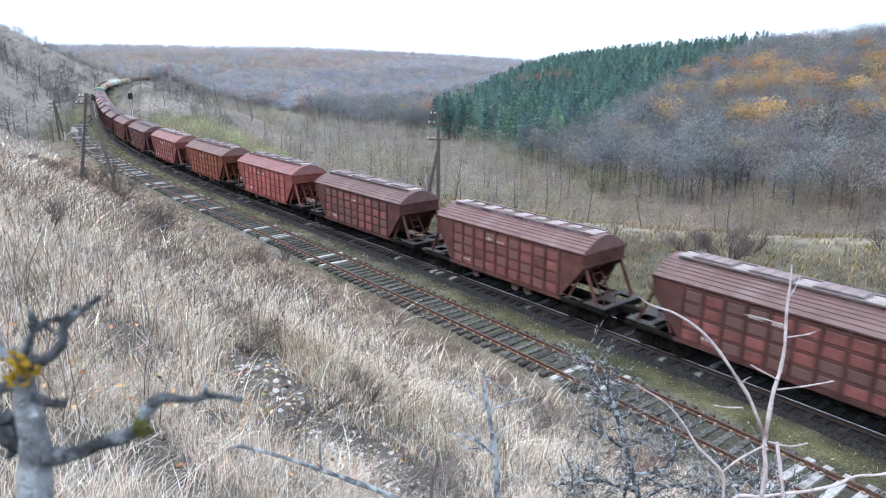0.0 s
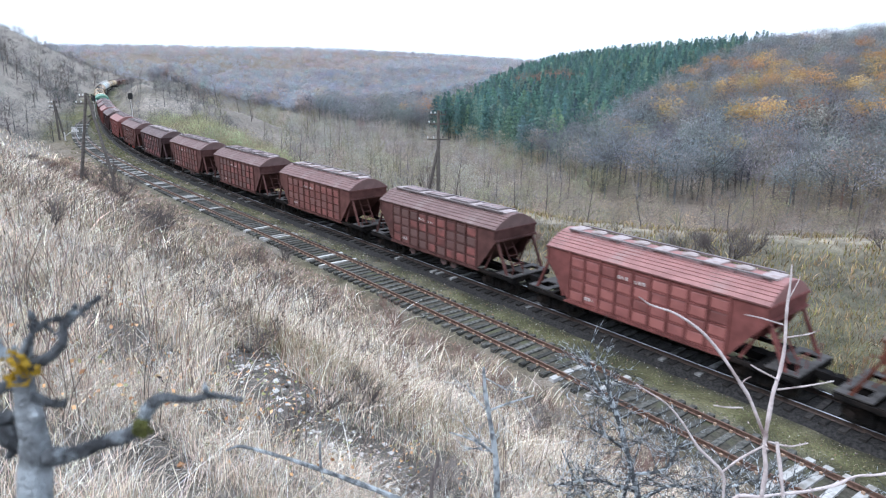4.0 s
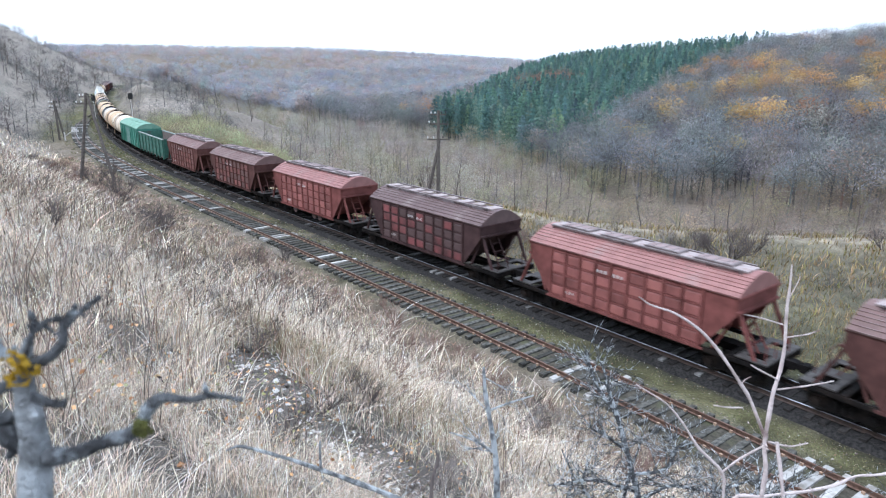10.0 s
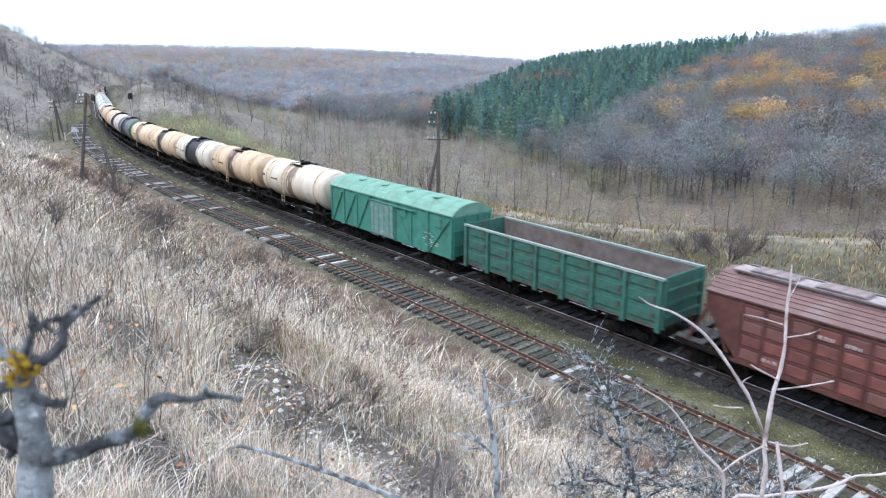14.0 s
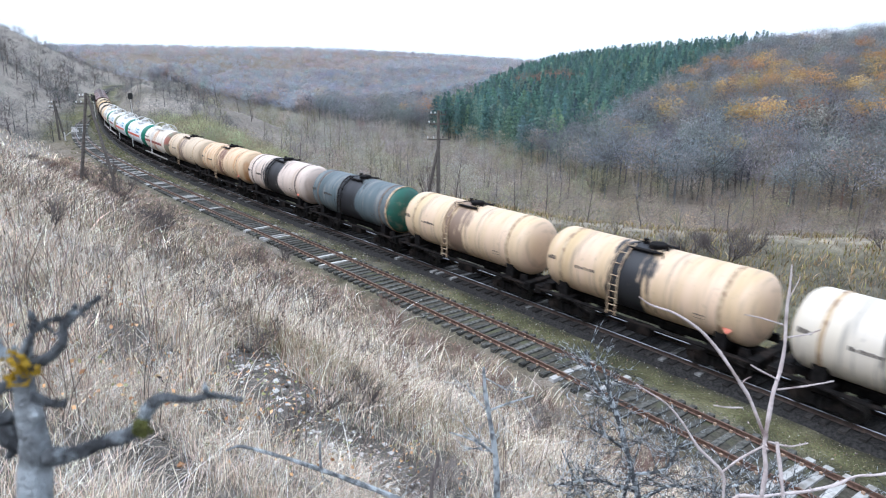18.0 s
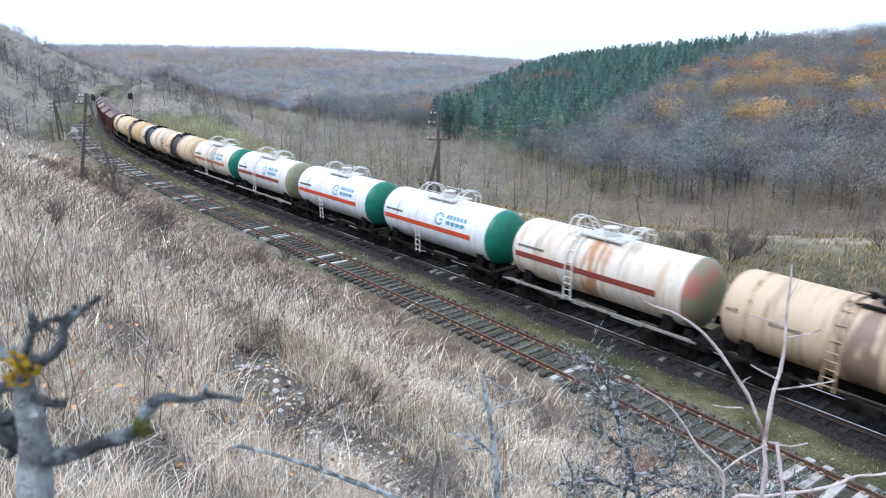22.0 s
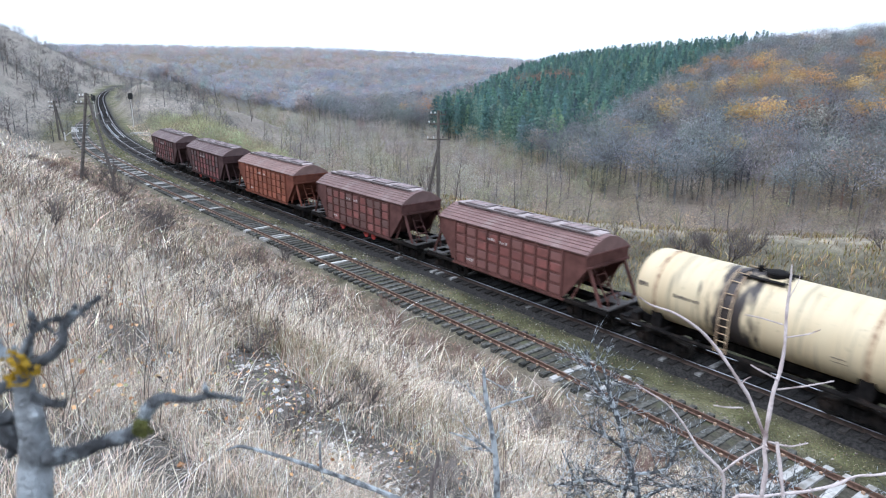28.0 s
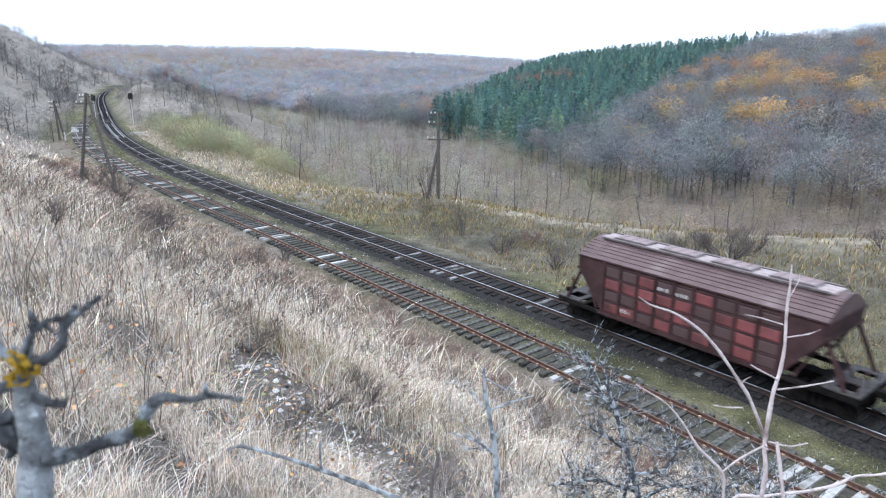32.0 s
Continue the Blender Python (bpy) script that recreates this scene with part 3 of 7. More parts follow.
M_BOX_DOOR = surf("worn_green_door_paint", (0.12, 0.27, 0.22), (0.2, 0.3, 0.27), 4, 0.7, 0.1, dirt=(0.35, 0.36, 0.34), dirt_scale=2.5, dirt_from=0.55, dirt_to=0.75)
M_STENCIL = surf("black_stencil", (0.06, 0.05, 0.045), (0.12, 0.1, 0.09), 8, 0.7, 0.0)
M_STRAP = surf("tan_strap", (0.58, 0.44, 0.28), (0.42, 0.3, 0.19), 4, 0.7, 0.1, dirt=(0.25, 0.15, 0.09), dirt_scale=2)
M_STRAP_D = surf("dark_strap", (0.1, 0.08, 0.07), (0.2, 0.15, 0.12), 4, 0.7, 0.1)
GAS_WHITE = tank_paint("white_gas_paint", (0.78, 0.8, 0.82), (0.7, 0.72, 0.75), (0, 0, 0), 0, rough=0.4)
GAS_RUSTY = tank_paint("rust_streaked_white", (0.68, 0.6, 0.5), (0.74, 0.7, 0.63), (0.45, 0.24, 0.12), 0.35, 0.0, rust=(0.55, 0.42, 0.3), soft=0.6)
GAS_OLD = tank_paint("old_white_gas_paint", (0.74, 0.74, 0.73), (0.68, 0.66, 0.63), (0, 0, 0), 0, rust=(0.6, 0.56, 0.5))
GAS_CREAM = tank_paint("stained_cream_gas_paint", (0.74, 0.7, 0.62), (0.7, 0.64, 0.53), (0.3, 0.2, 0.13), 0.3, 0.0, rust=(0.64, 0.53, 0.36), soft=0.6)
M_STRIPE_B = surf("faded_rust_red_stripe", (0.42, 0.14, 0.075), (0.33, 0.12, 0.07), 4, 0.6, 0.0, dirt=(0.5, 0.36, 0.26), dirt_scale=2, dirt_from=0.6, dirt_to=0.8)
M_STRIPE_O = surf("orange_red_stripe", (0.62, 0.085, 0.03), (0.5, 0.07, 0.03), 4, 0.5, 0.0)
M_STRIPE_M = surf("maroon_stripe", (0.26, 0.045, 0.035), (0.2, 0.05, 0.04), 4, 0.6, 0.0, dirt=(0.35, 0.22, 0.16), dirt_scale=2, dirt_from=0.6, dirt_to=0.8)
M_CAP_G = surf("green_end_paint", (0.012, 0.2, 0.125), (0.01, 0.15, 0.1), 2, 0.45, 0.0)
M_CAP_O = surf("olive_end_paint", (0.2, 0.22, 0.13), (0.36, 0.33, 0.22), 1.2, 0.6, 0.0)
M_CAP_R = surf("patchy_end_paint", (0.16, 0.24, 0.16), (0.36, 0.14, 0.1), 1.0, 0.6, 0.0)
M_GAS_DOME = surf("grey_white_steel", (0.62, 0.62, 0.6), (0.5, 0.48, 0.45), 5, 0.5, 0.1, dirt=(0.35, 0.28, 0.2), dirt_scale=3)
M_HOOP = surf("white_hoop_paint", (0.78, 0.78, 0.76), (0.65, 0.63, 0.6), 6, 0.5, 0.0)
M_WORN_STEEL = surf("worn_grey_steel", (0.3, 0.29, 0.27), (0.18, 0.16, 0.14), 4, 0.6, 0.1)
M_BLUE = surf("blue_emblem_paint", (0.07, 0.24, 0.36), (0.12, 0.29, 0.4), 4, 0.5, 0.0)
M_WHEEL_W = surf("dull_painted_wheel", (0.2, 0.12, 0.11), (0.12, 0.08, 0.075), 6, 0.6, 0.1)
M_WHEEL_R = surf("red_wheel_paint", (0.5, 0.06, 0.05), (0.35, 0.05, 0.04), 6, 0.6, 0.1)


# ---- the freight train ----
# local axes: x along the train's travel, -y towards the hillside, z from the rail head
CACHE = {}


def cached(key, make):
    if key not in CACHE:
        CACHE[key] = make()
    return CACHE[key]


def bogie_mesh():
    b = Build()
    for y in (-1.02, 1.02):
        b.prism([(-1.25, 0.42), (-1.0, 0.36), (-0.55, 0.3), (0.55, 0.3), (1.0, 0.36), (1.25, 0.42), (1.25, 0.62), (0.75, 0.72), (0.4, 0.9), (-0.4, 0.9), (-0.75, 0.72), (-1.25, 0.62)], y - 0.09, y + 0.09)
        for x in (-0.92, 0.92):
            b.bar((x, y - 0.2, 0.475), (x, y + 0.2, 0.475), 0.17, 10)
        for x in (-0.26, 0, 0.26):
            b.bar((x, y * 1.12, 0.34), (x, y * 1.12, 0.78), 0.1, 8)
    b.box(-0.25, 0.25, -1.0, 1.0, 0.5, 0.85)
    return b.mesh("bogie")


def wheelset_mesh():
    b = Build()
    b.bar((0, -0.9, 0.475), (0, 0.9, 0.475), 0.085, 10)
    for y in (-0.80, 0.80):
        o = -1 if y < 0 else 1
        m = Matrix.Translation((0, y, 0.475)) @ Matrix.Rotation(math.pi / 2 * o, 4, "Z")
        b.lathe([(-0.1, 0.50), (-0.07, 0.505), (-0.06, 0.475), (0.06, 0.47), (0.065, 0.41), (0.02, 0.36), (0.015, 0.18), (0.08, 0.14), (0.09, 0.02)], 24, m)
    return b.mesh("wheelset", True)


def coupler_mesh():
    b = Build()
    b.box(-0.75, 0.0, -0.12, 0.12, 0.93, 1.17)
    b.prism([(0.0, 0.86), (0.3, 0.9), (0.36, 1.0), (0.36, 1.12), (0.3, 1.2), (0.0, 1.22)], -0.2, 0.2)
    b.bar((-0.2, -0.35, 1.2), (-0.2, -0.35, 0.55), 0.03)
    b.bar((-0.2, -0.35, 0.55), (0.3, -0.25, 0.45), 0.03)
    return b.mesh("coupler")


def running_gear(wagon, length, base, wheel_mat=None):
    for sx in (1, -1):
        bog = part("bogie", cached("bogie", bogie_mesh), M_UNDER, wagon, m=pose(sx * base / 2, 0, 0))
        for dx in (-0.925, 0.925):
            part("wheelset", cached("wheelset", wheelset_mesh), wheel_mat or M_WHEEL, bog, m=pose(dx, 0, 0))
        part("coupler", cached("coupler", coupler_mesh), M_UNDER, wagon, m=pose(sx * (length / 2 - 0.36), 0, 0, 0, 0, 0 if sx > 0 else 180))


def flat_frame_mesh(half, width, cross):
    b = Build()
    b.box(-half, half, -0.28, 0.28, 0.86, 1.2)
    for sx in (-1, 1):
        b.box(sx * half - 0.12, sx * half + 0.12, -width, width, 0.9, 1.25)
        b.box(sx * (half - 2.4) - 0.2, sx * (half - 2.4) + 0.2, -width, width, 0.92, 1.15)
    for x in cross:
        b.box(x - 0.08, x + 0.08, -width, width, 0.95, 1.12)
    b.box(-1.0, 0.2, -0.9, -0.35, 0.45, 0.85)
    b.bar((-0.4, 0.5, 0.65), (0.8, 0.5, 0.65), 0.22, 12)
    b.bar((-half + 2, -0.5, 0.75), (half - 2, -0.5, 0.75), 0.035)
    return b.mesh("frame")


# hopper wagon: eaves 3.62 m, ridge 4.33 m
EV, RG, HW = 3.62, 4.33, 1.58
ROOF = [(-HW - 0.03, EV - 0.05), (-HW - 0.03, EV), (-1.22, 3.9), (-0.85, 4.1), (-0.45, 4.26), (0, RG), (0.45, 4.26), (0.85, 4.1), (1.22, 3.9), (HW + 0.03, EV), (HW + 0.03, EV - 0.05)]


def hopper_roof_mesh():
    b = Build()
    n = len(ROOF)
    p = [(x, y, z) for x in (-5.48, 5.48) for y, z in ROOF]
    b.add(p, [(i, i + 1, i + n + 1, i + n) for i in range(n - 1)] + [tuple(range(n)), tuple(range(2 * n - 1, n - 1, -1))])
    return b.mesh("roof")


SEAMS = []
for _k in range(1, len(ROOF) - 2):
    (_y0, _z0), (_y1, _z1) = ROOF[_k], ROOF[_k + 1]
    for _t in (0.0, 0.5):
        if abs(_y0 + (_y1 - _y0) * _t) > 0.5:
            SEAMS.append((_y0 + (_y1 - _y0) * _t, _z0 + (_z1 - _z0) * _t))


def hopper_side_mesh(y):
    side = [(-5.44, EV), (-5.44, 2.86), (-4.18, 1.3), (-4.0, 1.12), (4.0, 1.12), (4.18, 1.3), (5.44, 2.86), (5.44, EV)]
    return Build().prism(side, y - 0.02, y + 0.02).mesh("side_wall")


def hopper_slope_mesh():
    return Build().add([(5.44, -HW, 3.2), (5.44, HW, 3.2), (3.1, 1.2, 1.15), (3.1, -1.2, 1.15), (5.38, -HW, 3.2), (5.38, HW, 3.2), (3.04, 1.2, 1.1), (3.04, -1.2, 1.1)],
                       [(0, 1, 2, 3), (4, 7, 6, 5), (0, 4, 5, 1), (1, 5, 6, 2), (2, 6, 7, 3), (3, 7, 4, 0)]).mesh("end_slope")


def hopper_gable_mesh():
    prof = [(-HW, 2.95), (HW, 2.95)] + [(y, z - 0.01) for y, z in reversed(ROOF[1:-1])]
    n = len(prof)
    return Build().add([(x, y, z) for x in (5.4, 5.46) for y, z in prof], [tuple(range(n)), tuple(range(2 * n - 1, n - 1, -1))] + [(i, (i + 1) % n, (i + 1) % n + n, i + n) for i in range(n)]).mesh("gable")


def chute_mesh():
    return Build().add([(-0.95, -1.0, 1.12), (0.95, -1.0, 1.12), (0.95, 1.0, 1.12), (-0.95, 1.0, 1.12), (-0.35, -0.5, 0.55), (0.35, -0.5, 0.55), (0.35, 0.5, 0.55), (-0.35, 0.5, 0.55)],
                       [(0, 1, 5, 4), (1, 2, 6, 5), (2, 3, 7, 6), (3, 0, 4, 7), (4, 5, 6, 7)]).mesh("chute")


COLS, ROWS = 9, 4
PX0, PX1, PZ0, PZ1 = -4.0, 4.0, 1.2, 3.42
DX, DZ = (PX1 - PX0) / COLS, (PZ1 - PZ0) / ROWS


def hopper_ribs_mesh(y):
    b = Build()
    o = -1 if y < 0 else 1
    ya, yb = sorted((y, y + 0.085 * o))
    for i in range(COLS + 1):
        x = PX0 + i * DX
        b.box(x - 0.05, x + 0.05, ya, yb, 1.1, EV - 0.02)
    yb2 = sorted((y, y + 0.05 * o))
    for j in range(ROWS + 1):
        z = PZ0 + j * DZ
        b.box(PX0, PX1, yb2[0], yb2[1], z - 0.03, z + 0.03)
    b.box(PX0 - 0.2, PX1 + 0.2, ya, yb, 1.06, 1.16)
    return b.mesh("ribs")


def panel_mesh(o):
    b = Build()
    w, h = DX / 2 - 0.055, DZ / 2 - 0.035
    ring = [(-w, -h, 0), (w, -h, 0), (w, h, 0), (-w, h, 0)]
    mid = [(-w * 0.8, -h * 0.72, 1), (w * 0.8, -h * 0.72, 1), (w * 0.8, h * 0.72, 1), (-w * 0.8, h * 0.72, 1)]
    b.add([(x, o * (0.005 + 0.03 * k), z) for x, z, k in ring + mid], [(4, 5, 6, 7)] + [(i, (i + 1) % 4, (i + 1) % 4 + 4, i + 4) for i in range(4)])
    return b.mesh("panel")


def hatch_mesh(round_one):
    b = Build()
    if round_one:
        m = Matrix.Rotation(-math.pi / 2, 4, "Y")
        b.lathe([(0.0, 0.36), (0.07, 0.36), (0.09, 0.3), (0.1, 0.05)], 16, m)
    else:
        b.box(-0.85, 0.85, -0.43, 0.43, -0.04, 0.14, b=0.03)
        for x in (-0.5, 0, 0.5):
            b.box(x - 0.03, x + 0.03, -0.44, 0.44, 0.13, 0.165)
    return b.mesh("hatch")


def walkway_mesh():
    b = Build()
    for y in (-0.56, 0.56):
        b.box(-4.95, 4.95, y - 0.06, y + 0.06, 4.33, 4.4)
        for x in np.arange(-4.9, 5, 1.4):
            b.box(x - 0.02, x + 0.02, y - 0.04, y + 0.04, 4.2, 4.37)
    return b.mesh("roof_walkway")


def end_frame_mesh():
    """Posts, rungs and the platform at the hopper's end, for the +x end."""
    b = Build()
    for y in (-1.35, 1.35):
        b.flat_bar((6.25, y, 1.2), (5.42, y, 2.95), 0.12, 0.12)
        b.flat_bar((4.5, y, 1.2), (5.2, y * 0.96, 2.6), 0.08, 0.1)
    for y in (-0.55, 0.1):
        b.flat_bar((6.0, y, 1.25), (5.05, y, 2.75), 0.05, 0.06)
    for z in (1.6, 2.0, 2.4):
        x = 6.0 - (z - 1.25) * 0.633
        b.flat_bar((x, -0.55, z), (x, 0.1, z), 0.04, 0.04)
    b.bar((6.6, 0.6, 1.25), (6.6, 0.6, 2.0), 0.03)
    b.bar((6.6, -1.3, 1.25), (6.6, -1.3, 1.9), 0.025)
    b.bar((6.6, -1.3, 1.9), (6.6, -0.5, 1.9), 0.025)
    b.bar((6.6, -0.5, 1.25), (6.6, -0.5, 1.9), 0.025)
    return b.mesh("end_frame")


def end_platform_mesh():
    """The worn plate over the coupler, with two square openings."""
    xs, ys = (5.5, 5.8, 6.45, 6.75), (-1.45, -1.05, -0.35, 0.35, 1.05, 1.45)
    v = [(x, y, z) for z in (1.25, 1.2) for x in xs for y in ys]
    solid = {(i, j) for i in range(3) for j in range(5)} - {(1, 1), (1, 3)}
    f = []
    for i, j in solid:
        a, c, d, e = i * 6 + j, (i + 1) * 6 + j, (i + 1) * 6 + j + 1, i * 6 + j + 1
        f += [(a, c, d, e), (a + 24, e + 24, d + 24, c + 24)]
        for di, dj, p, q in ((0, -1, a, c), (1, 0, c, d), (0, 1, d, e), (-1, 0, e, a)):
            if (i + di, j + dj) not in solid:
                f.append((q, p, p + 24, q + 24))
    return Build().add(v, f).mesh("end_platform")


def hopper_frame_mesh():
    b = Build()
    b.box(-6.7, 6.7, -0.26, 0.26, 0.85, 1.15)
    for y in (-1.42, 1.42):
        b.box(-6.7, 6.7, y - 0.06, y + 0.06, 0.98, 1.14)
    for x in (-6.65, -5.25, 5.25, 6.65):
        b.box(x - 0.12, x + 0.12, -1.45, 1.45, 0.92, 1.18)
    for x in (-3.3, -1.1, 1.1, 3.3):
        b.bar((x, -1.2, 0.72), (x, 1.2, 0.72), 0.05)
    return b.mesh("frame")


def side_marks(w, seed):
    """White stencil marks on the side: bars where no sign can be read."""
    rr = random.Random(seed)
    me = [cached(("mark", k), lambda: Build().box(0, 0.05 + 0.02 * k, -0.012, 0, -0.07, 0.05 + 0.02 * k).mesh("stencil_bar")) for k in range(3)]
    for cx, cz, n in ((PX0 + 3.5 * DX, PZ0 + 3.35 * DZ, 3), (PX0 + 4.5 * DX, PZ0 + 3.3 * DZ, 3), (PX0 + 1.5 * DX, PZ0 + 0.6 * DZ, 3)):
        for k in range(n):
            part("stencil_bar", me[rr.randrange(3)], M_WHITE, w, m=pose(cx - 0.32 + k * 0.2, -HW - 0.008, cz))


def handwheel_mesh():
    m = Matrix.Rotation(math.pi / 2, 4, "Z")
    return Build().lathe([(-0.04, 0.2), (-0.04, 0.27), (0.03, 0.27), (0.03, 0.2)], 18, m).lathe([(-0.06, 0.07), (0.06, 0.07)], 8, m).box(-0.2, 0.2, -0.02, 0.02, -0.03, 0.03).box(-0.03, 0.03, -0.02, 0.02, -0.2, 0.2).mesh("handwheel")


def hopper_wagon(paint, seed, round_hatch, wheel_mat, label):
    side, roof, rib = paint
    w = tagged(new("hopper_wagon"), label, "hopper wagon", "wagons of the freight train")
    for o in (-1, 1):
        part("side_wall", cached(("hside", o), lambda: hopper_side_mesh(o * (HW - 0.05))), rib, w)
    for turn in (0, 180):
        e = pose(0, 0, 0, 0, 0, turn)
        part("end_slope", cached("hslope", hopper_slope_mesh), rib, w, m=e)
        part("gable", cached("hgable", hopper_gable_mesh), rib, w, m=e)
        part("end_rail", cached("hrail1", lambda: Build().box(5.44, 5.54, -HW - 0.02, HW + 0.02, 3.5, 3.6).mesh("end_rail")), rib, w, m=e)
        part("end_rail", cached("hrail2", lambda: Build().box(5.44, 5.56, -HW - 0.02, HW + 0.02, 2.92, 3.02).mesh("end_rail")), rib, w, m=e)
    for x in (-2.1, 0, 2.1):
        part("chute", cached("hchute", chute_mesh), M_UNDER, w, m=pose(x, 0, 0))
    for y, z in SEAMS:
        part("roof_seam", cached("hseam", lambda: Build().box(-5.47, 5.47, -0.022, 0.022, -0.01, 0.028).mesh("roof_seam")), roof, w, m=pose(0, y, z))
    part("roof", cached("hroof", hopper_roof_mesh), roof, w)
    part("roof_walkway", cached("hwalk", walkway_mesh), M_HATCH_D, w)
    part("frame", cached("hframe", hopper_frame_mesh), M_UNDER, w)
    for i in range(4):
        hatch = part("hatch", cached(("hatch", round_hatch), lambda: hatch_mesh(round_hatch)), M_HATCH if round_hatch else M_HATCH_D, w, m=pose(-3.6 + 2.4 * i, 0, 4.31))
        if not round_hatch:
            part("lid", cached("hlid", lambda: Build().box(-0.74, 0.74, -0.33, 0.33, 0.1, 0.15).mesh("lid")), M_LID, hatch, "scuffed grey-brown lid")
    for i in range(5):
        part("roof_plate", cached("rplate", lambda: Build().box(-0.34, 0.34, -0.46, 0.46, -0.06, 0.015).mesh("roof_plate")), M_PLATE, w, m=pose(-4.8 + 2.4 * i, 0.0, 4.345))
    for sx in (0, 180):
        part("end_frame", cached("hend", end_frame_mesh), rib, w, m=pose(0, 0, 0, 0, 0, sx))
        part("end_platform", cached("hplat", end_platform_mesh), M_PLATFORM, w, m=pose(0, 0, 0, 0, 0, sx))
    for o in (-1, 1):
        y = o * (HW - 0.03)
        part("ribs", cached(("ribs", o), lambda: hopper_ribs_mesh(y)), rib, w)
        pm = cached(("panel", o), lambda: panel_mesh(o))
        for i in range(COLS):
            for j in range(ROWS):
                part("panel", pm, side, w, m=pose(PX0 + (i + 0.5) * DX, y, PZ0 + (j + 0.5) * DZ))
    side_marks(w, seed)
    if wheel_mat:
        for x in (-2.2, 0.9, 1.8):
            part("handwheel", cached("handwheel", handwheel_mesh), wheel_mat, w, m=pose(x, -1.35, 0.86))
    running_gear(w, 14.72, 10.5)
    return w


def gondola_wagon():
    w = tagged(new("gondola_wagon"), "empty green open-top steel gondola with ribbed sides", "gondola wagon", "wagons of the freight train")
    paint, inner = M_GONDOLA, M_GONDOLA_IN
    hx, hy, z0, z1 = 6.35, 1.52, 1.25, 3.42
    for o in (-1, 1):
        b = Build()
        b.box(-hx, hx, min(o * hy, o * (hy - 0.06)), max(o * hy, o * (hy - 0.06)), z0, z1)
        part("side_wall", b, paint, w)
        b = Build()
        b.box(-hx - 0.05, hx + 0.05, min(o * (hy - 0.08), o * (hy + 0.1)), max(o * (hy - 0.08), o * (hy + 0.1)), z1, z1 + 0.1)
        part("top_rail", b, M_GONDOLA_RIM, w)
        for i in range(8):
            x = -hx + 0.1 + i * (2 * hx - 0.2) / 7
            b = Build().prism([(x - 0.12, z0 - 0.15), (x + 0.12, z0 - 0.15), (x + 0.1, z1), (x - 0.1, z1)], min(o * hy, o * (hy + 0.13)), max(o * hy, o * (hy + 0.13)))
            part("rib", b, paint, w)
        for i in range(7):
            for k in range(3):
                x0 = -hx + 0.32 + i * (2 * hx - 0.2) / 7
                z = z0 + 0.28 + k * 0.72
                pm = cached(("gpanel", o), lambda: Build().prism([(0, 0), (1.4, 0), (1.32, 0.12), (1.32, 0.32), (1.4, 0.44), (0, 0.44), (0.08, 0.32), (0.08, 0.12)], min(0, 0.05 * o), max(0, 0.05 * o)).mesh("panel"))
                part("panel", pm, paint, w, m=pose(x0 - 0.02, o * hy, z))
    for sx in (-1, 1):
        b = Build()
        b.box(min(sx * hx, sx * (hx - 0.06)), max(sx * hx, sx * (hx - 0.06)), -hy, hy, z0, z1 + 0.1)
        for z in (1.7, 2.3, 2.9):
            part("end_rib", Build().box(min(sx * hx, sx * (hx + 0.1)), max(sx * hx, sx * (hx + 0.1)), -hy + 0.17, hy - 0.17, z - 0.07, z + 0.07), paint, w)
        for y in (-hy + 0.08, hy - 0.08):
            part("corner_post", Build().box(min(sx * hx, sx * (hx + 0.12)), max(sx * hx, sx * (hx + 0.12)), y - 0.08, y + 0.08, z0, z1), paint, w)
        part("end_wall", b, paint, w)
    part("floor", Build().box(-hx, hx, -hy, hy, 1.2, 1.32), inner, w)
    for o in (-1, 1):
        part("lining", Build().box(-hx + 0.08, hx - 0.08, min(o * (hy - 0.07), o * (hy - 0.085)), max(o * (hy - 0.07), o * (hy - 0.085)), 1.33, z1 - 0.02), inner, w)
    part("frame", flat_frame_mesh(6.4, 1.4, [-3, -1, 1, 3]), M_UNDER, w)
    running_gear(w, 13.92, 8.65)
    return w


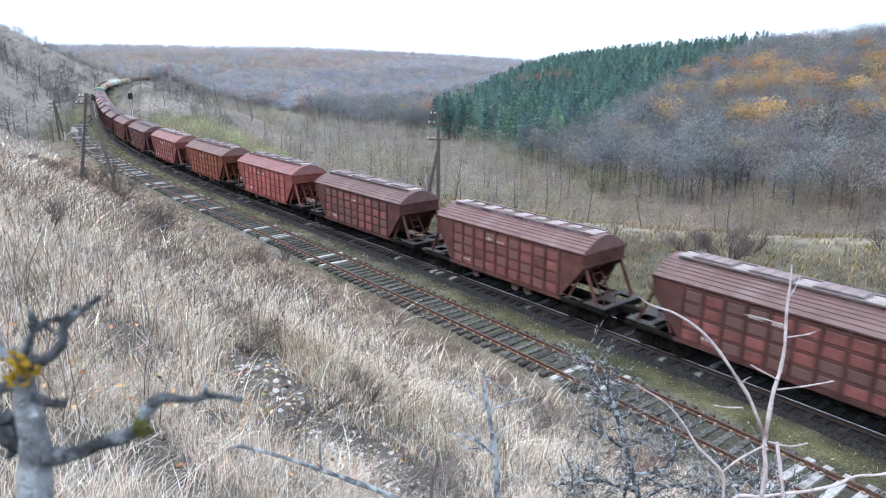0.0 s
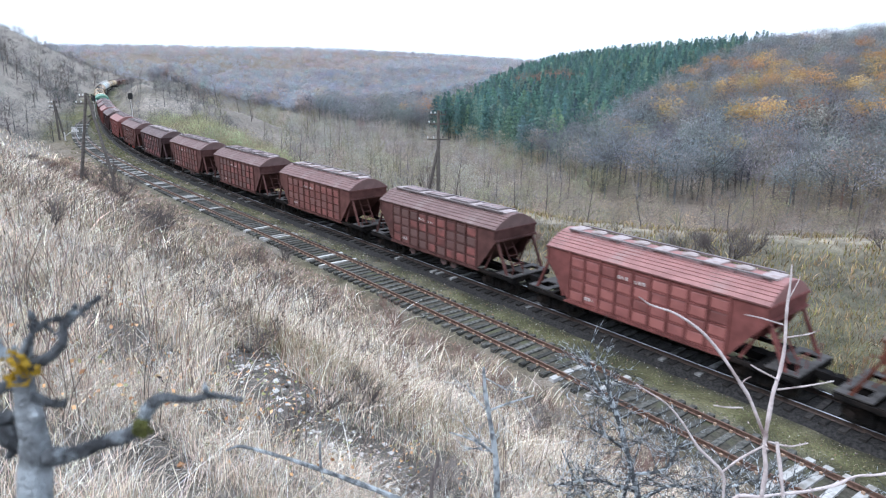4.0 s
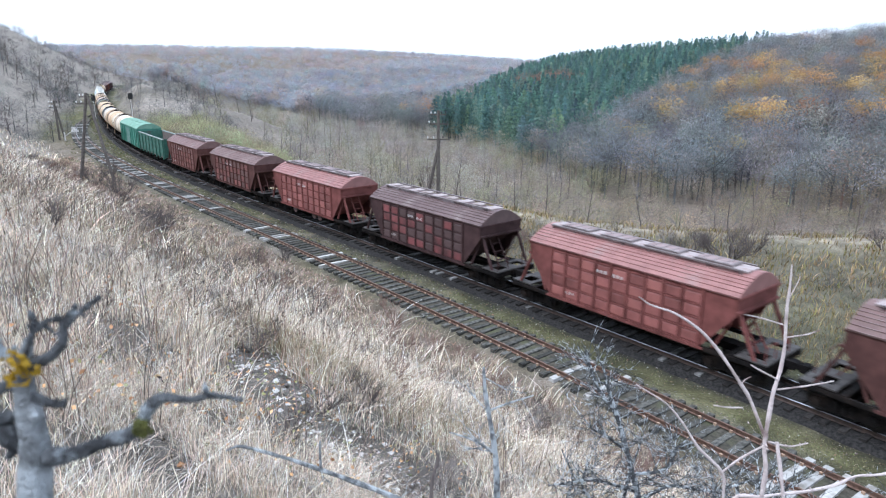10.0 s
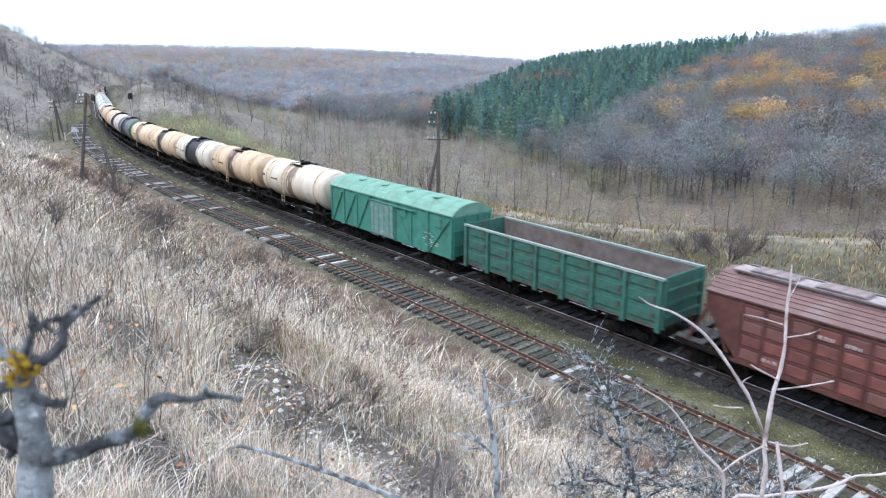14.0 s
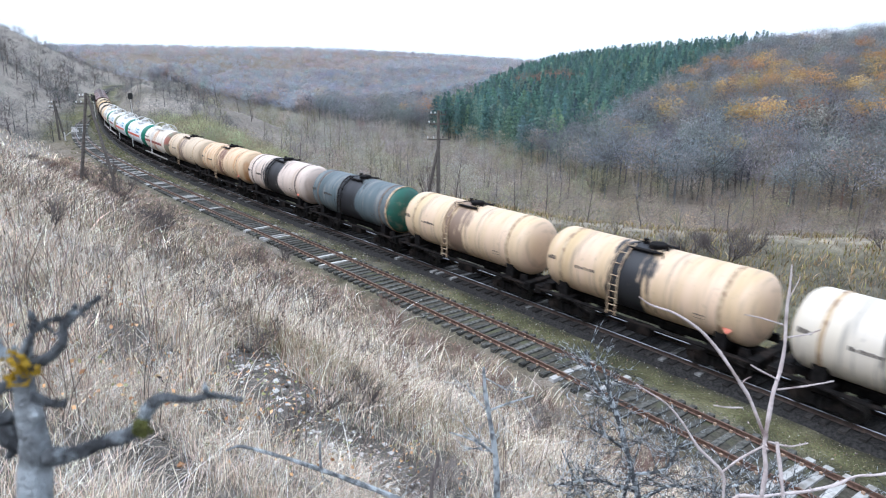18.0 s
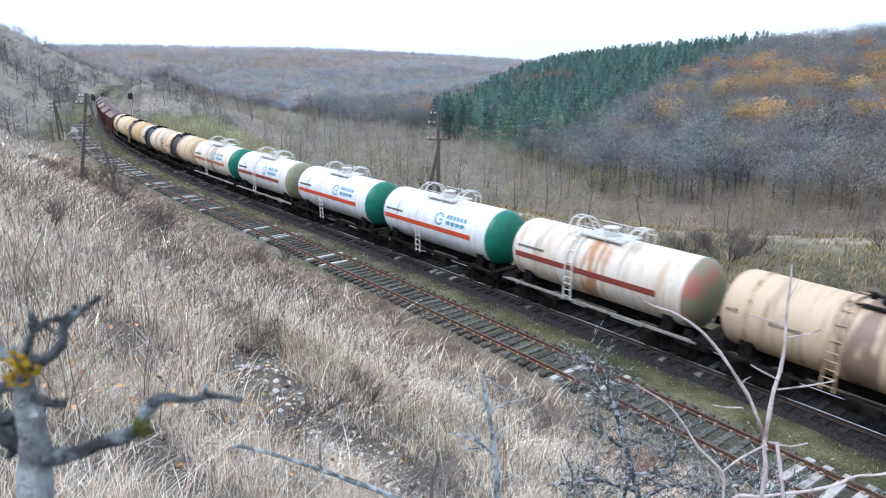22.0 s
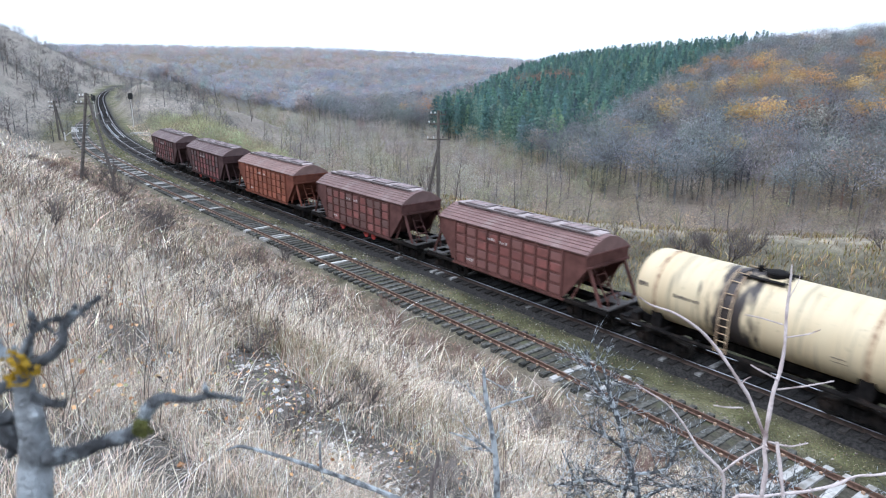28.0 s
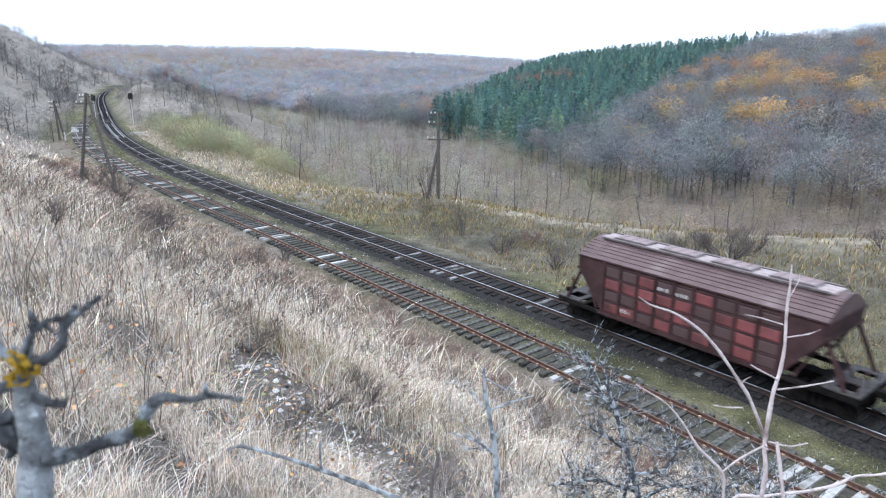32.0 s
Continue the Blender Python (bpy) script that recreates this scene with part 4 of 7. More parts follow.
def box_wagon():
    w = tagged(new("box_wagon"), "turquoise-green covered box wagon with sliding door and diagonal braces", "box wagon", "wagons of the freight train")
    paint = M_BOX
    hx, hy, z0, z1 = 6.85, 1.5, 1.12, 3.72
    b = Build()
    b.box(-hx, hx, -hy, hy, z0, z1)
    part("body", b, paint, w)
    prof = [(-hy - 0.08, z1 - 0.06), (-hy - 0.08, z1 + 0.02), (-1.3, 3.98), (-0.95, 4.18), (-0.5, 4.31), (0, 4.36), (0.5, 4.31), (0.95, 4.18), (1.3, 3.98), (hy + 0.08, z1 + 0.02), (hy + 0.08, z1 - 0.06)]
    b = Build()
    n = len(prof)
    b.add([(x, y, z) for x in (-hx - 0.06, hx + 0.06) for y, z in prof], [(i, i + 1, i + n + 1, i + n) for i in range(n - 1)] + [tuple(range(n)), tuple(range(2 * n - 1, n - 1, -1)), (n - 1, 0, n, 2 * n - 1)])
    for x in np.arange(-6, 6.5, 1.5):
        for k in range(1, n - 2):
            b.flat_bar((x, *prof[k]), (x, *prof[k + 1]), 0.05, 0.03, up=(0, 0, 1))
    part("roof", b, M_BOX_ROOF, w)
    for x in (-4.2, -1.4, 1.4, 4.2):
        b = Build().lathe([(0, 0.3), (0.06, 0.3), (0.09, 0.24), (0.1, 0.03)], 14, Matrix.Translation((x, -0.45, 4.31)) @ Matrix.Rotation(-math.pi / 2, 4, "Y"))
        part("hatch", b, M_BOX_ROOF, w)
    for o in (-1, 1):
        ya, yb = sorted((o * hy, o * (hy + 0.09)))
        for x in (-6.8, -5.1, -3.4, -1.7, 1.2, 2.9, 4.6, 6.8):
            part("post", Build().box(x - 0.06, x + 0.06, ya, yb, z0, z1), paint, w)
        for xa, xb in ((-6.7, -5.2), (-3.3, -1.8), (2.8, 1.3), (4.7, 6.7), (-5.0, -3.5)):
            b = Build().flat_bar((xa, o * (hy + 0.04), z0 + 0.1), (xb, o * (hy + 0.04), z1 - 0.15), 0.08, 0.1, up=(0, 1, 0))
            part("brace", b, paint, w)
        b = Build()
        b.box(-1.55, 1.05, *sorted((o * (hy + 0.06), o * (hy + 0.13))), z0 + 0.1, z1 - 0.35)
        for x in (-1.2, -0.6, 0.0, 0.6):
            b.box(x - 0.03, x + 0.03, *sorted((o * (hy + 0.13), o * (hy + 0.16))), z0 + 0.1, z1 - 0.35)
        part("door", b, M_BOX_DOOR, w)
        part("door_rail", Build().box(-1.7, 3.4, *sorted((o * (hy + 0.05), o * (hy + 0.16))), z1 - 0.33, z1 - 0.25), paint, w)
        for x in (-5.9, 2.0, 5.5):
            part("vent_hatch", Build().box(x - 0.35, x + 0.35, *sorted((o * hy, o * (hy + 0.07))), 2.85, 3.35), paint, w)
    for sx in (-1, 1):
        b = Build()
        for y in (-1.4, -0.5, 0.5, 1.4):
            b.box(*sorted((sx * hx, sx * (hx + 0.07))), y - 0.05, y + 0.05, z0, z1)
        for z in (1.9, 2.8, 3.6):
            b.box(*sorted((sx * hx, sx * (hx + 0.08))), -hy, hy, z - 0.05, z + 0.05)
        part("end_ribs", b, paint, w)
    b = Build()
    rr = random.Random(5)
    for k in range(14):
        x, z = rr.uniform(4.0, 4.5) + 0.4 * (k % 3), 1.5 + 0.13 * (k // 2)
        b.box(x, x + 0.3, -hy - 0.02, -hy - 0.005, z, z + 0.05)
    part("stencil_marks", b, M_WHITE, w)
    part("frame", flat_frame_mesh(6.75, 1.35, [-3, 0, 3]), M_UNDER, w)
    running_gear(w, 14.1, 9.8)
    return w


# tank wagons: shell 10.8 m long, 3.0 m across
TZ, TR = 2.8, 1.55


def dish(half, r, n=5):
    """Profile of a shell with dished ends, along x."""
    end = [(half - 0.62 + 0.62 * math.sin(a), r * math.cos(a) ** 0.62) for a in np.linspace(0, 1.45, n + 2)]
    pr = [(x, y) for x, y in end]
    mid = [(x, r) for x in np.linspace(half - 0.7, -half + 0.7, 13)]
    return [(x, y) for x, y in reversed(pr)] + mid + [(-x, y) for x, y in pr]


def shell_mesh(half, r):
    return Build().lathe(dish(half, r), 36, pose(0, 0, TZ)).mesh("shell", True)


def belt_mesh(x, r, w=0.09, t=0.025):
    return Build().lathe([(x - w, r - 0.01), (x - w, r + t), (x + w, r + t), (x + w, r - 0.01)], 36, pose(0, 0, TZ), cap=False).mesh("strap", True)


def saddle_mesh():
    b = Build()
    prof = [(-1.25, 1.2), (1.25, 1.2)] + [(TR * math.sin(a), TZ - TR * math.cos(a)) for a in np.linspace(0.95, -0.95, 9)]
    n = len(prof)
    b.add([(x, y, z) for x in (-0.25, 0.25) for y, z in prof], [tuple(range(n)), tuple(range(2 * n - 1, n - 1, -1))] + [(i, (i + 1) % n, (i + 1) % n + n, i + n) for i in range(n)])
    return b.mesh("saddle")


def ladder_mesh(o, z1, r, white=False):
    b = Build()
    pts = [(o * (r + 0.12), 1.25), (o * (r + 0.1), TZ)] + [(o * (r + 0.1) * math.cos(a), TZ + (r + 0.1) * math.sin(a)) for a in (0.35, 0.7, 1.05, 1.3)]
    for x in (-0.22, 0.22):
        for (ya, za), (yb, zb) in zip(pts, pts[1:]):
            b.flat_bar((x, ya, za), (x, yb, zb), 0.05, 0.05, up=(1, 0, 0))
    for (ya, za), (yb, zb) in zip(pts, pts[1:]):
        n = max(1, int(math.hypot(yb - ya, zb - za) / 0.3))
        for k in range(n):
            t = (k + 0.5) / n
            b.bar((-0.22, ya + (yb - ya) * t, za + (zb - za) * t), (0.22, ya + (yb - ya) * t, za + (zb - za) * t), 0.022, 5)
    return b.mesh("ladder")


def step_ladder_mesh(o):
    """A short ladder from the frame to the shell's waist."""
    b = Build()
    y = o * (TR + 0.1)
    for x in (-0.2, 0.2):
        b.flat_bar((x, y, 1.0), (x, y, TZ - 0.25), 0.045, 0.045, up=(1, 0, 0))
        b.bar((x, y, TZ - 0.3), (x, o * (TR - 0.05), TZ - 0.3), 0.02, 5)
    for k in range(5):
        b.bar((-0.2, y, 1.12 + 0.3 * k), (0.2, y, 1.12 + 0.3 * k), 0.022, 5)
    return b.mesh("ladder")


def tank_frame_mesh():
    b = Build()
    b.box(-5.75, 5.75, -0.3, 0.3, 0.85, 1.2)
    for s in (-1, 1):
        b.box(s * 5.6 - 0.2, s * 5.6 + 0.2, -1.45, 1.45, 0.92, 1.3)
        b.box(s * 3.9 - 0.3, s * 3.9 + 0.3, -1.35, 1.35, 0.9, 1.2)
        b.prism([(s * 5.4, 1.2), (s * 5.3, 1.55), (s * 5.0, 1.55), (s * 4.9, 1.2)], -1.3, -1.15)
        b.prism([(s * 5.4, 1.2), (s * 5.3, 1.55), (s * 5.0, 1.55), (s * 4.9, 1.2)], 1.15, 1.3)
    b.box(-0.6, 0.6, -0.8, -0.35, 0.4, 0.8)
    b.bar((0.4, 0.5, 0.6), (1.6, 0.5, 0.6), 0.2, 10)
    return b.mesh("frame")


def dome_mesh():
    b = Build()
    up = Matrix.Rotation(-math.pi / 2, 4, "Y")
    b.lathe([(0, 0.42), (0.16, 0.42), (0.2, 0.36), (0.23, 0.05)], 18, Matrix.Translation((0.15, 0, TZ + TR - 0.03)) @ up)
    b.lathe([(0, 0.12), (0.25, 0.12), (0.27, 0.02)], 10, Matrix.Translation((-0.55, 0.1, TZ + TR - 0.03)) @ up)
    b.bar((0.75, -0.2, TZ + TR - 0.1), (0.75, -0.2, TZ + TR + 0.25), 0.07, 8)
    return b.mesh("dome")


def platform_mesh():
    b = Build()
    z = TZ + TR + 0.03
    for y0, y1 in ((-0.8, -0.55), (0.55, 0.8)):
        zz = TZ + math.sqrt(TR ** 2 - 0.6 ** 2) + 0.04
        b.box(-0.8, 0.8, y0, y1, zz, zz + 0.04)
        for x in (-0.95, 0.95):
            b.bar((x, y1 if y1 > 0 else y0, zz - 0.3), (x, y1 if y1 > 0 else y0, zz + 0.12), 0.02, 5)
    for x in (-0.78, 0.78):
        b.bar((x, -0.75, z), (x, 0.75, z), 0.025, 5)
    return b.mesh("platform")


def tank_wagon(paint, frame_mat, strap_mat, label, ladder_mat=None, seed=0):
    w = tagged(new("tank_wagon"), label, "tank wagon", "wagons of the freight train")
    part("shell", cached("shell", lambda: shell_mesh(5.4, TR)), paint, w)
    for x in (-4.1, 4.1):
        part("strap", cached(("strap", x), lambda: belt_mesh(x, TR)), strap_mat, w)
        part("saddle", cached("saddle", saddle_mesh), M_UNDER, w, m=pose(x, 0, 0))
    part("dome", cached("dome", dome_mesh), M_UNDER, w)
    part("platform", cached("platform", platform_mesh), M_UNDER, w)
    for o in (-1, 1):
        part("ladder", cached(("ladder", o), lambda: ladder_mesh(o, 4.2, TR)), ladder_mat or strap_mat, w, m=pose(-0.9, 0, 0))
        part("running_board", cached(("board", o), lambda: Build().box(-5.6, 5.6, *sorted((o * 1.3, o * 1.55)), 1.14, 1.2).mesh("running_board")), frame_mat, w)
    part("frame", cached("tframe", tank_frame_mesh), M_UNDER, w)
    rr = random.Random(seed)
    b = Build()
    for x0, a0, n, h in ((-3.2, 0.05, 7, 0.16), (-4.9, 0.12, 3, 0.2), (3.0, -0.35, 3, 0.1), (3.0, -0.25, 3, 0.08)):
        for k in range(n):
            a = a0
            x = x0 + 0.17 * k
            y, z = -(TR + 0.004) * math.cos(a), TZ + (TR + 0.004) * math.sin(a)
            b.box(x, x + 0.08 + 0.05 * rr.random(), y - 0.004, y + 0.03, z, z + h * rr.uniform(0.6, 1))
    part("stencil_marks", b, M_STENCIL, w)
    if seed in (1, 2, 3, 6, 7):
        a = -0.42
        part("hazard_placard", cached("placard", lambda: Build().prism([(-0.19, 0), (0, -0.19), (0.19, 0), (0, 0.19)], -0.02, 0.02).mesh("hazard_placard")), M_PLACARD, w, "red and white diamond placard", m=pose(4.45, -(TR + 0.02) * math.cos(a), TZ + TR * math.sin(a), math.degrees(a)))
    running_gear(w, 12.02, 7.8)
    return w


def stripe_mesh(x0, x1, a0, a1, r, n=5):
    """A painted band on the shell's side, 4 mm proud."""
    b = Build()
    p = []
    for x in (x0, x1):
        for k in range(n):
            a = a0 + (a1 - a0) * k / (n - 1)
            for q in (r + 0.006, r - 0.01):
                p.append((x, -q * math.cos(a), TZ + q * math.sin(a)))
    m = 2 * n
    f = []
    for k in range(n - 1):
        f += [(2 * k, 2 * k + 2, m + 2 * k + 2, m + 2 * k), (2 * k + 1, m + 2 * k + 1, m + 2 * k + 3, 2 * k + 3)]
    f += [(0, m, m + 1, 1), (2 * n - 2, 2 * n - 1, 2 * m - 1, 2 * m - 2)]
    return b.add(p, f).mesh("stripe")


def cap_mesh(half, r):
    pr = [(x, y + 0.006) for x, y in dish(half, r) if x > half - 0.64]
    return Build().lathe([(x + 0.008, y) for x, y in pr], 36, pose(0, 0, TZ), cap=True).mesh("end_cap", True)


def hoop_mesh(x, lean):
    b = Build()
    z = TZ + 1.38
    for dx in (0, 0.45):
        pts = [(x + dx + lean * 0.25 * math.sin(a), 0.95 * math.cos(a), z + 0.85 * math.sin(a)) for a in np.linspace(0, math.pi, 11)]
        for p, q in zip(pts, pts[1:]):
            b.bar(p, q, 0.035, 5)
    for a in np.linspace(0.5, math.pi - 0.5, 4):
        p = (x + lean * 0.25 * math.sin(a), 0.95 * math.cos(a), z + 0.85 * math.sin(a))
        b.bar(p, (p[0] + 0.45, p[1], p[2]), 0.025, 5)
    return b.mesh("hoop")


def logo_mesh():
    """A blue ring with a flame-like bar beside two rows of plain bars."""
    b = Build()
    r = TR + 0.007
    def quad(x0, x1, a0, a1):
        p = [(x, -r * math.cos(a), TZ + r * math.sin(a)) for x, a in ((x0, a0), (x1, a0), (x1, a1), (x0, a1))]
        b.add(p + [(x, y + 0.012, z) for x, y, z in p], [(0, 1, 2, 3), (7, 6, 5, 4), (0, 4, 5, 1), (1, 5, 6, 2), (2, 6, 7, 3), (3, 7, 4, 0)])
    for k in range(14):
        t = 0.5 + 5.0 * k / 13
        x, a = 0.75 + 0.33 * math.cos(t), 0.38 + 0.22 * math.sin(t)
        quad(x - 0.06, x + 0.06, a - 0.035, a + 0.035)
    quad(0.78, 1.05, 0.33, 0.39)
    for k in range(6):
        quad(1.35 + 0.3 * k, 1.56 + 0.3 * k, 0.45, 0.6)
    for k in range(4):
        quad(1.4 + 0.42 * k, 1.74 + 0.42 * k, 0.22, 0.36)
    return b.mesh("emblem")


def gas_tank_wagon(paint, stripe, cap, label, worn, logo=True, seed=0):
    w = tagged(new("gas_tank_wagon"), label, "tank wagon", "wagons of the freight train")
    part("shell", cached("shell", lambda: shell_mesh(5.4, TR)), paint, w)
    part("stripe", cached("stripe", lambda: stripe_mesh(-4.75, 3.6, -0.12, 0.06, TR)), stripe, w)
    part("end_cap", cached("end_cap", lambda: cap_mesh(5.4, TR)), cap, w)
    part("dome", cached("gdome", lambda: Build().lathe([(0, 0.36), (0.36, 0.36), (0.38, 0.4), (0.44, 0.4), (0.46, 0.05)], 18, Matrix.Translation((0, 0, TZ + TR - 0.02)) @ Matrix.Rotation(-math.pi / 2, 4, "Y")).mesh("dome")), M_GAS_DOME, w)
    part("platform", cached("gplat", lambda: Build().box(-1.2, 1.2, -0.8, 0.8, TZ + TR - 0.05, TZ + TR + 0.02).mesh("platform")), M_GAS_DOME, w)
    for x, lean in ((-1.75, -1), (1.3, 1)):
        part("hoop", cached(("hoop", x), lambda: hoop_mesh(x, lean)), M_HOOP, w)
    part("railing", cached("grail", lambda: Build().bar((-1.3, -0.85, 4.75), (1.3, -0.85, 4.75), 0.02, 5).bar((-1.3, 0.85, 4.75), (1.3, 0.85, 4.75), 0.02, 5).bar((0.3, 0.85, 4.1), (0.3, 0.85, 4.75), 0.02, 5).bar((0.3, -0.85, 4.1), (0.3, -0.85, 4.75), 0.02, 5).mesh("railing")), M_HOOP, w)
    for x in (-4.1, 4.1):
        part("saddle", cached("saddle", saddle_mesh), M_UNDER, w, m=pose(x, 0, 0))
    for o in (-1, 1):
        part("ladder", cached(("ladder", o), lambda: ladder_mesh(o, 4.2, TR)) if worn else cached(("step_ladder", o), lambda: step_ladder_mesh(o)), M_HOOP, w, m=pose(-1.1, 0, 0))
        part("running_board", cached(("board", o), None), M_UNDER if not worn else M_WORN_STEEL, w)
    if logo:
        part("emblem", cached("emblem", logo_mesh), M_BLUE, w)
    part("frame", cached("tframe", tank_frame_mesh), M_UNDER, w)
    for k in range(9):
        a, x = 0.22, -4.6 + 0.2 * k
        y, z = -(TR + 0.004) * math.cos(a), TZ + (TR + 0.004) * math.sin(a)
        part("stencil_bar", cached("gbar", lambda: Build().box(0, 0.13, -0.004, 0.03, 0, 0.13).mesh("stencil_bar")), M_STENCIL, w, m=pose(x, y, z))
    running_gear(w, 12.02, 7.8)
    return w


# ---- woods ----
def faced(tri, nor):
    """Turns each triangle so that its front looks along its normals."""
    g = np.cross(tri[:, 1] - tri[:, 0], tri[:, 2] - tri[:, 0])
    back = (g * nor[:, 0]).sum(1) < 0
    tri[back] = tri[back][:, ::-1]
    nor[back] = nor[back][:, ::-1]
    return tri, nor


def facets(p, out, l, w, r, loose):
    """Small leaf-like triangles at p that face outwards, more or less."""
    n = len(p)
    nor = out + loose * r.normal(size=(n, 3))
    nor /= np.linalg.norm(nor, axis=1)[:, None] + 1e-9
    a = np.cross(nor, r.normal(size=(n, 3)))
    a /= np.linalg.norm(a, axis=1)[:, None] + 1e-9
    c = np.cross(nor, a)
    l, w = l[:, None], w[:, None]
    tri = np.stack([p - a * l - c * w, p + a * l - c * w * 0.6, p + c * w + a * l * 0.2 * r.normal(size=(n, 1))], 1)
    soft = out / (np.linalg.norm(out, axis=1)[:, None] + 1e-9) + 0.25 * r.normal(size=(n, 3))
    return faced(tri, np.repeat(soft[:, None, :], 3, 1))


def slivers(p, way, l, w, out, r):
    """Thin pointed twigs at p that run along way."""
    n = len(p)
    way = way / np.linalg.norm(way, axis=1)[:, None]
    side = np.cross(way, r.normal(size=(n, 3)))
    side /= np.linalg.norm(side, axis=1)[:, None] + 1e-9
    tri = np.stack([p - way * (l / 2)[:, None] - side * w[:, None], p - way * (l / 2)[:, None] + side * w[:, None], p + way * (l / 2)[:, None]], 1)
    soft = out + 0.3 * r.normal(size=(n, 3))
    return faced(tri, np.repeat(soft[:, None, :], 3, 1))


def twig_cloud(n, kind, r):
    """Triangles and normals of one tree of height 1. kind: bare, leafy, crown, pine, bush or scrub."""
    if kind == "pine":
        # whorls of drooping boughs round a straight stem
        tiers = 9
        t = r.integers(0, tiers, n)
        h0 = 0.2 + 0.78 * (t + 0.5) / tiers
        full = 0.2 * np.clip(1.06 - h0, 0.05, 1) ** 0.75 * (0.8 + 0.4 * r.random(tiers)[t])
        bough = r.integers(0, 7, n)
        a = (bough + 0.35 * r.normal(size=n)) * 0.8976 + t * 2.4
        q = r.random(n) ** 0.6
        rad = full * q * (0.75 + 0.5 * r.random((tiers, 7))[t, bough])
        p = np.stack([np.cos(a) * rad, np.sin(a) * rad, h0 + 0.035 * (1 - 1.4 * q) + 0.014 * r.normal(size=n)], 1)
        out = np.stack([np.cos(a), np.sin(a), 0.6 + 0 * a], 1)
        return facets(p, out, 0.014 + 0.013 * r.random(n), 0.01 + 0.01 * r.random(n), r, 0.4)
    u = r.normal(size=(n, 3))
    u /= np.linalg.norm(u, axis=1)[:, None]
    if kind == "scrub":
        p = u * (r.random(n) ** 0.45)[:, None] * np.array([0.55, 0.55, 0.48]) + np.array([0, 0, 0.5])
        p[:, 2] = np.abs(p[:, 2])
        return slivers(p, p - np.array([0, 0, 0.05]) + r.normal(size=(n, 3)) * 0.16, 0.12 + 0.16 * r.random(n), 0.003 + 0.0035 * r.random(n), u, r)
    # a crown of uneven lobes
    m = 6 if kind == "crown" else 9
    c = r.normal(size=(m, 3))
    c /= np.linalg.norm(c, axis=1)[:, None]
    if kind == "bush":
        c = c * (0.16 + 0.2 * r.random((m, 1))) * np.array([1.2, 1.2, 0.8])
        c[:, 2] = 0.3 + abs(c[:, 2]) * 0.9
        size = 0.17 + 0.1 * r.random(m)
    else:
        c = c * (0.12 + 0.11 * r.random((m, 1))) * np.array([1, 1, 1.15]) + np.array([0, 0, 0.66])
        size = 0.1 + 0.07 * r.random(m)
    k = r.integers(0, m, n)
    out = u + np.array([0, 0, 0.2])
    if kind in ("crown", "leafy"):
        p = c[k] + u * (size[k] * (0.45 + 0.7 * r.random(n) ** 0.6))[:, None]
        big = 1.4 if kind == "crown" else 0.9
        return facets(p, out, big * (0.014 + 0.013 * r.random(n)), big * (0.009 + 0.009 * r.random(n)), r, 0.5)
    p = c[k] + u * (size[k] * (0.3 + 0.95 * r.random(n) ** 0.7))[:, None]
    long = 2.2 if kind == "bush" else 1.0
    return slivers(p, u + np.array([0, 0, 0.6]) + r.normal(size=(n, 3)) * 0.5, long * (0.025 + 0.035 * r.random(n)), (0.0034 + 0.0032 * r.random(n)) * (1.2 if kind == "bush" else 1.0), out, r)


def stem_tris(r, limbs, thick):
    """Trunk and limbs of one tree of height 1, as thin three-sided spikes."""
    out = []
    rods = [((0, 0, 0), (r.normal() * 0.02, r.normal() * 0.02, 0.75), thick)]
    for k in range(limbs):
        a, z = r.random() * 6.283, 0.25 + 0.4 * r.random()
        rods.append(((0, 0, z), (0.24 * math.cos(a), 0.24 * math.sin(a), z + 0.14 + 0.2 * r.random()), thick * 0.5))
    for a, b, t in rods:
        a, b = np.array(a), np.array(b)
        q = [a + t * np.array([math.cos(k * 2.094), math.sin(k * 2.094), 0]) for k in range(3)]
        for k in range(3):
            out.append([q[k], q[(k + 1) % 3], b])
    return np.array(out)


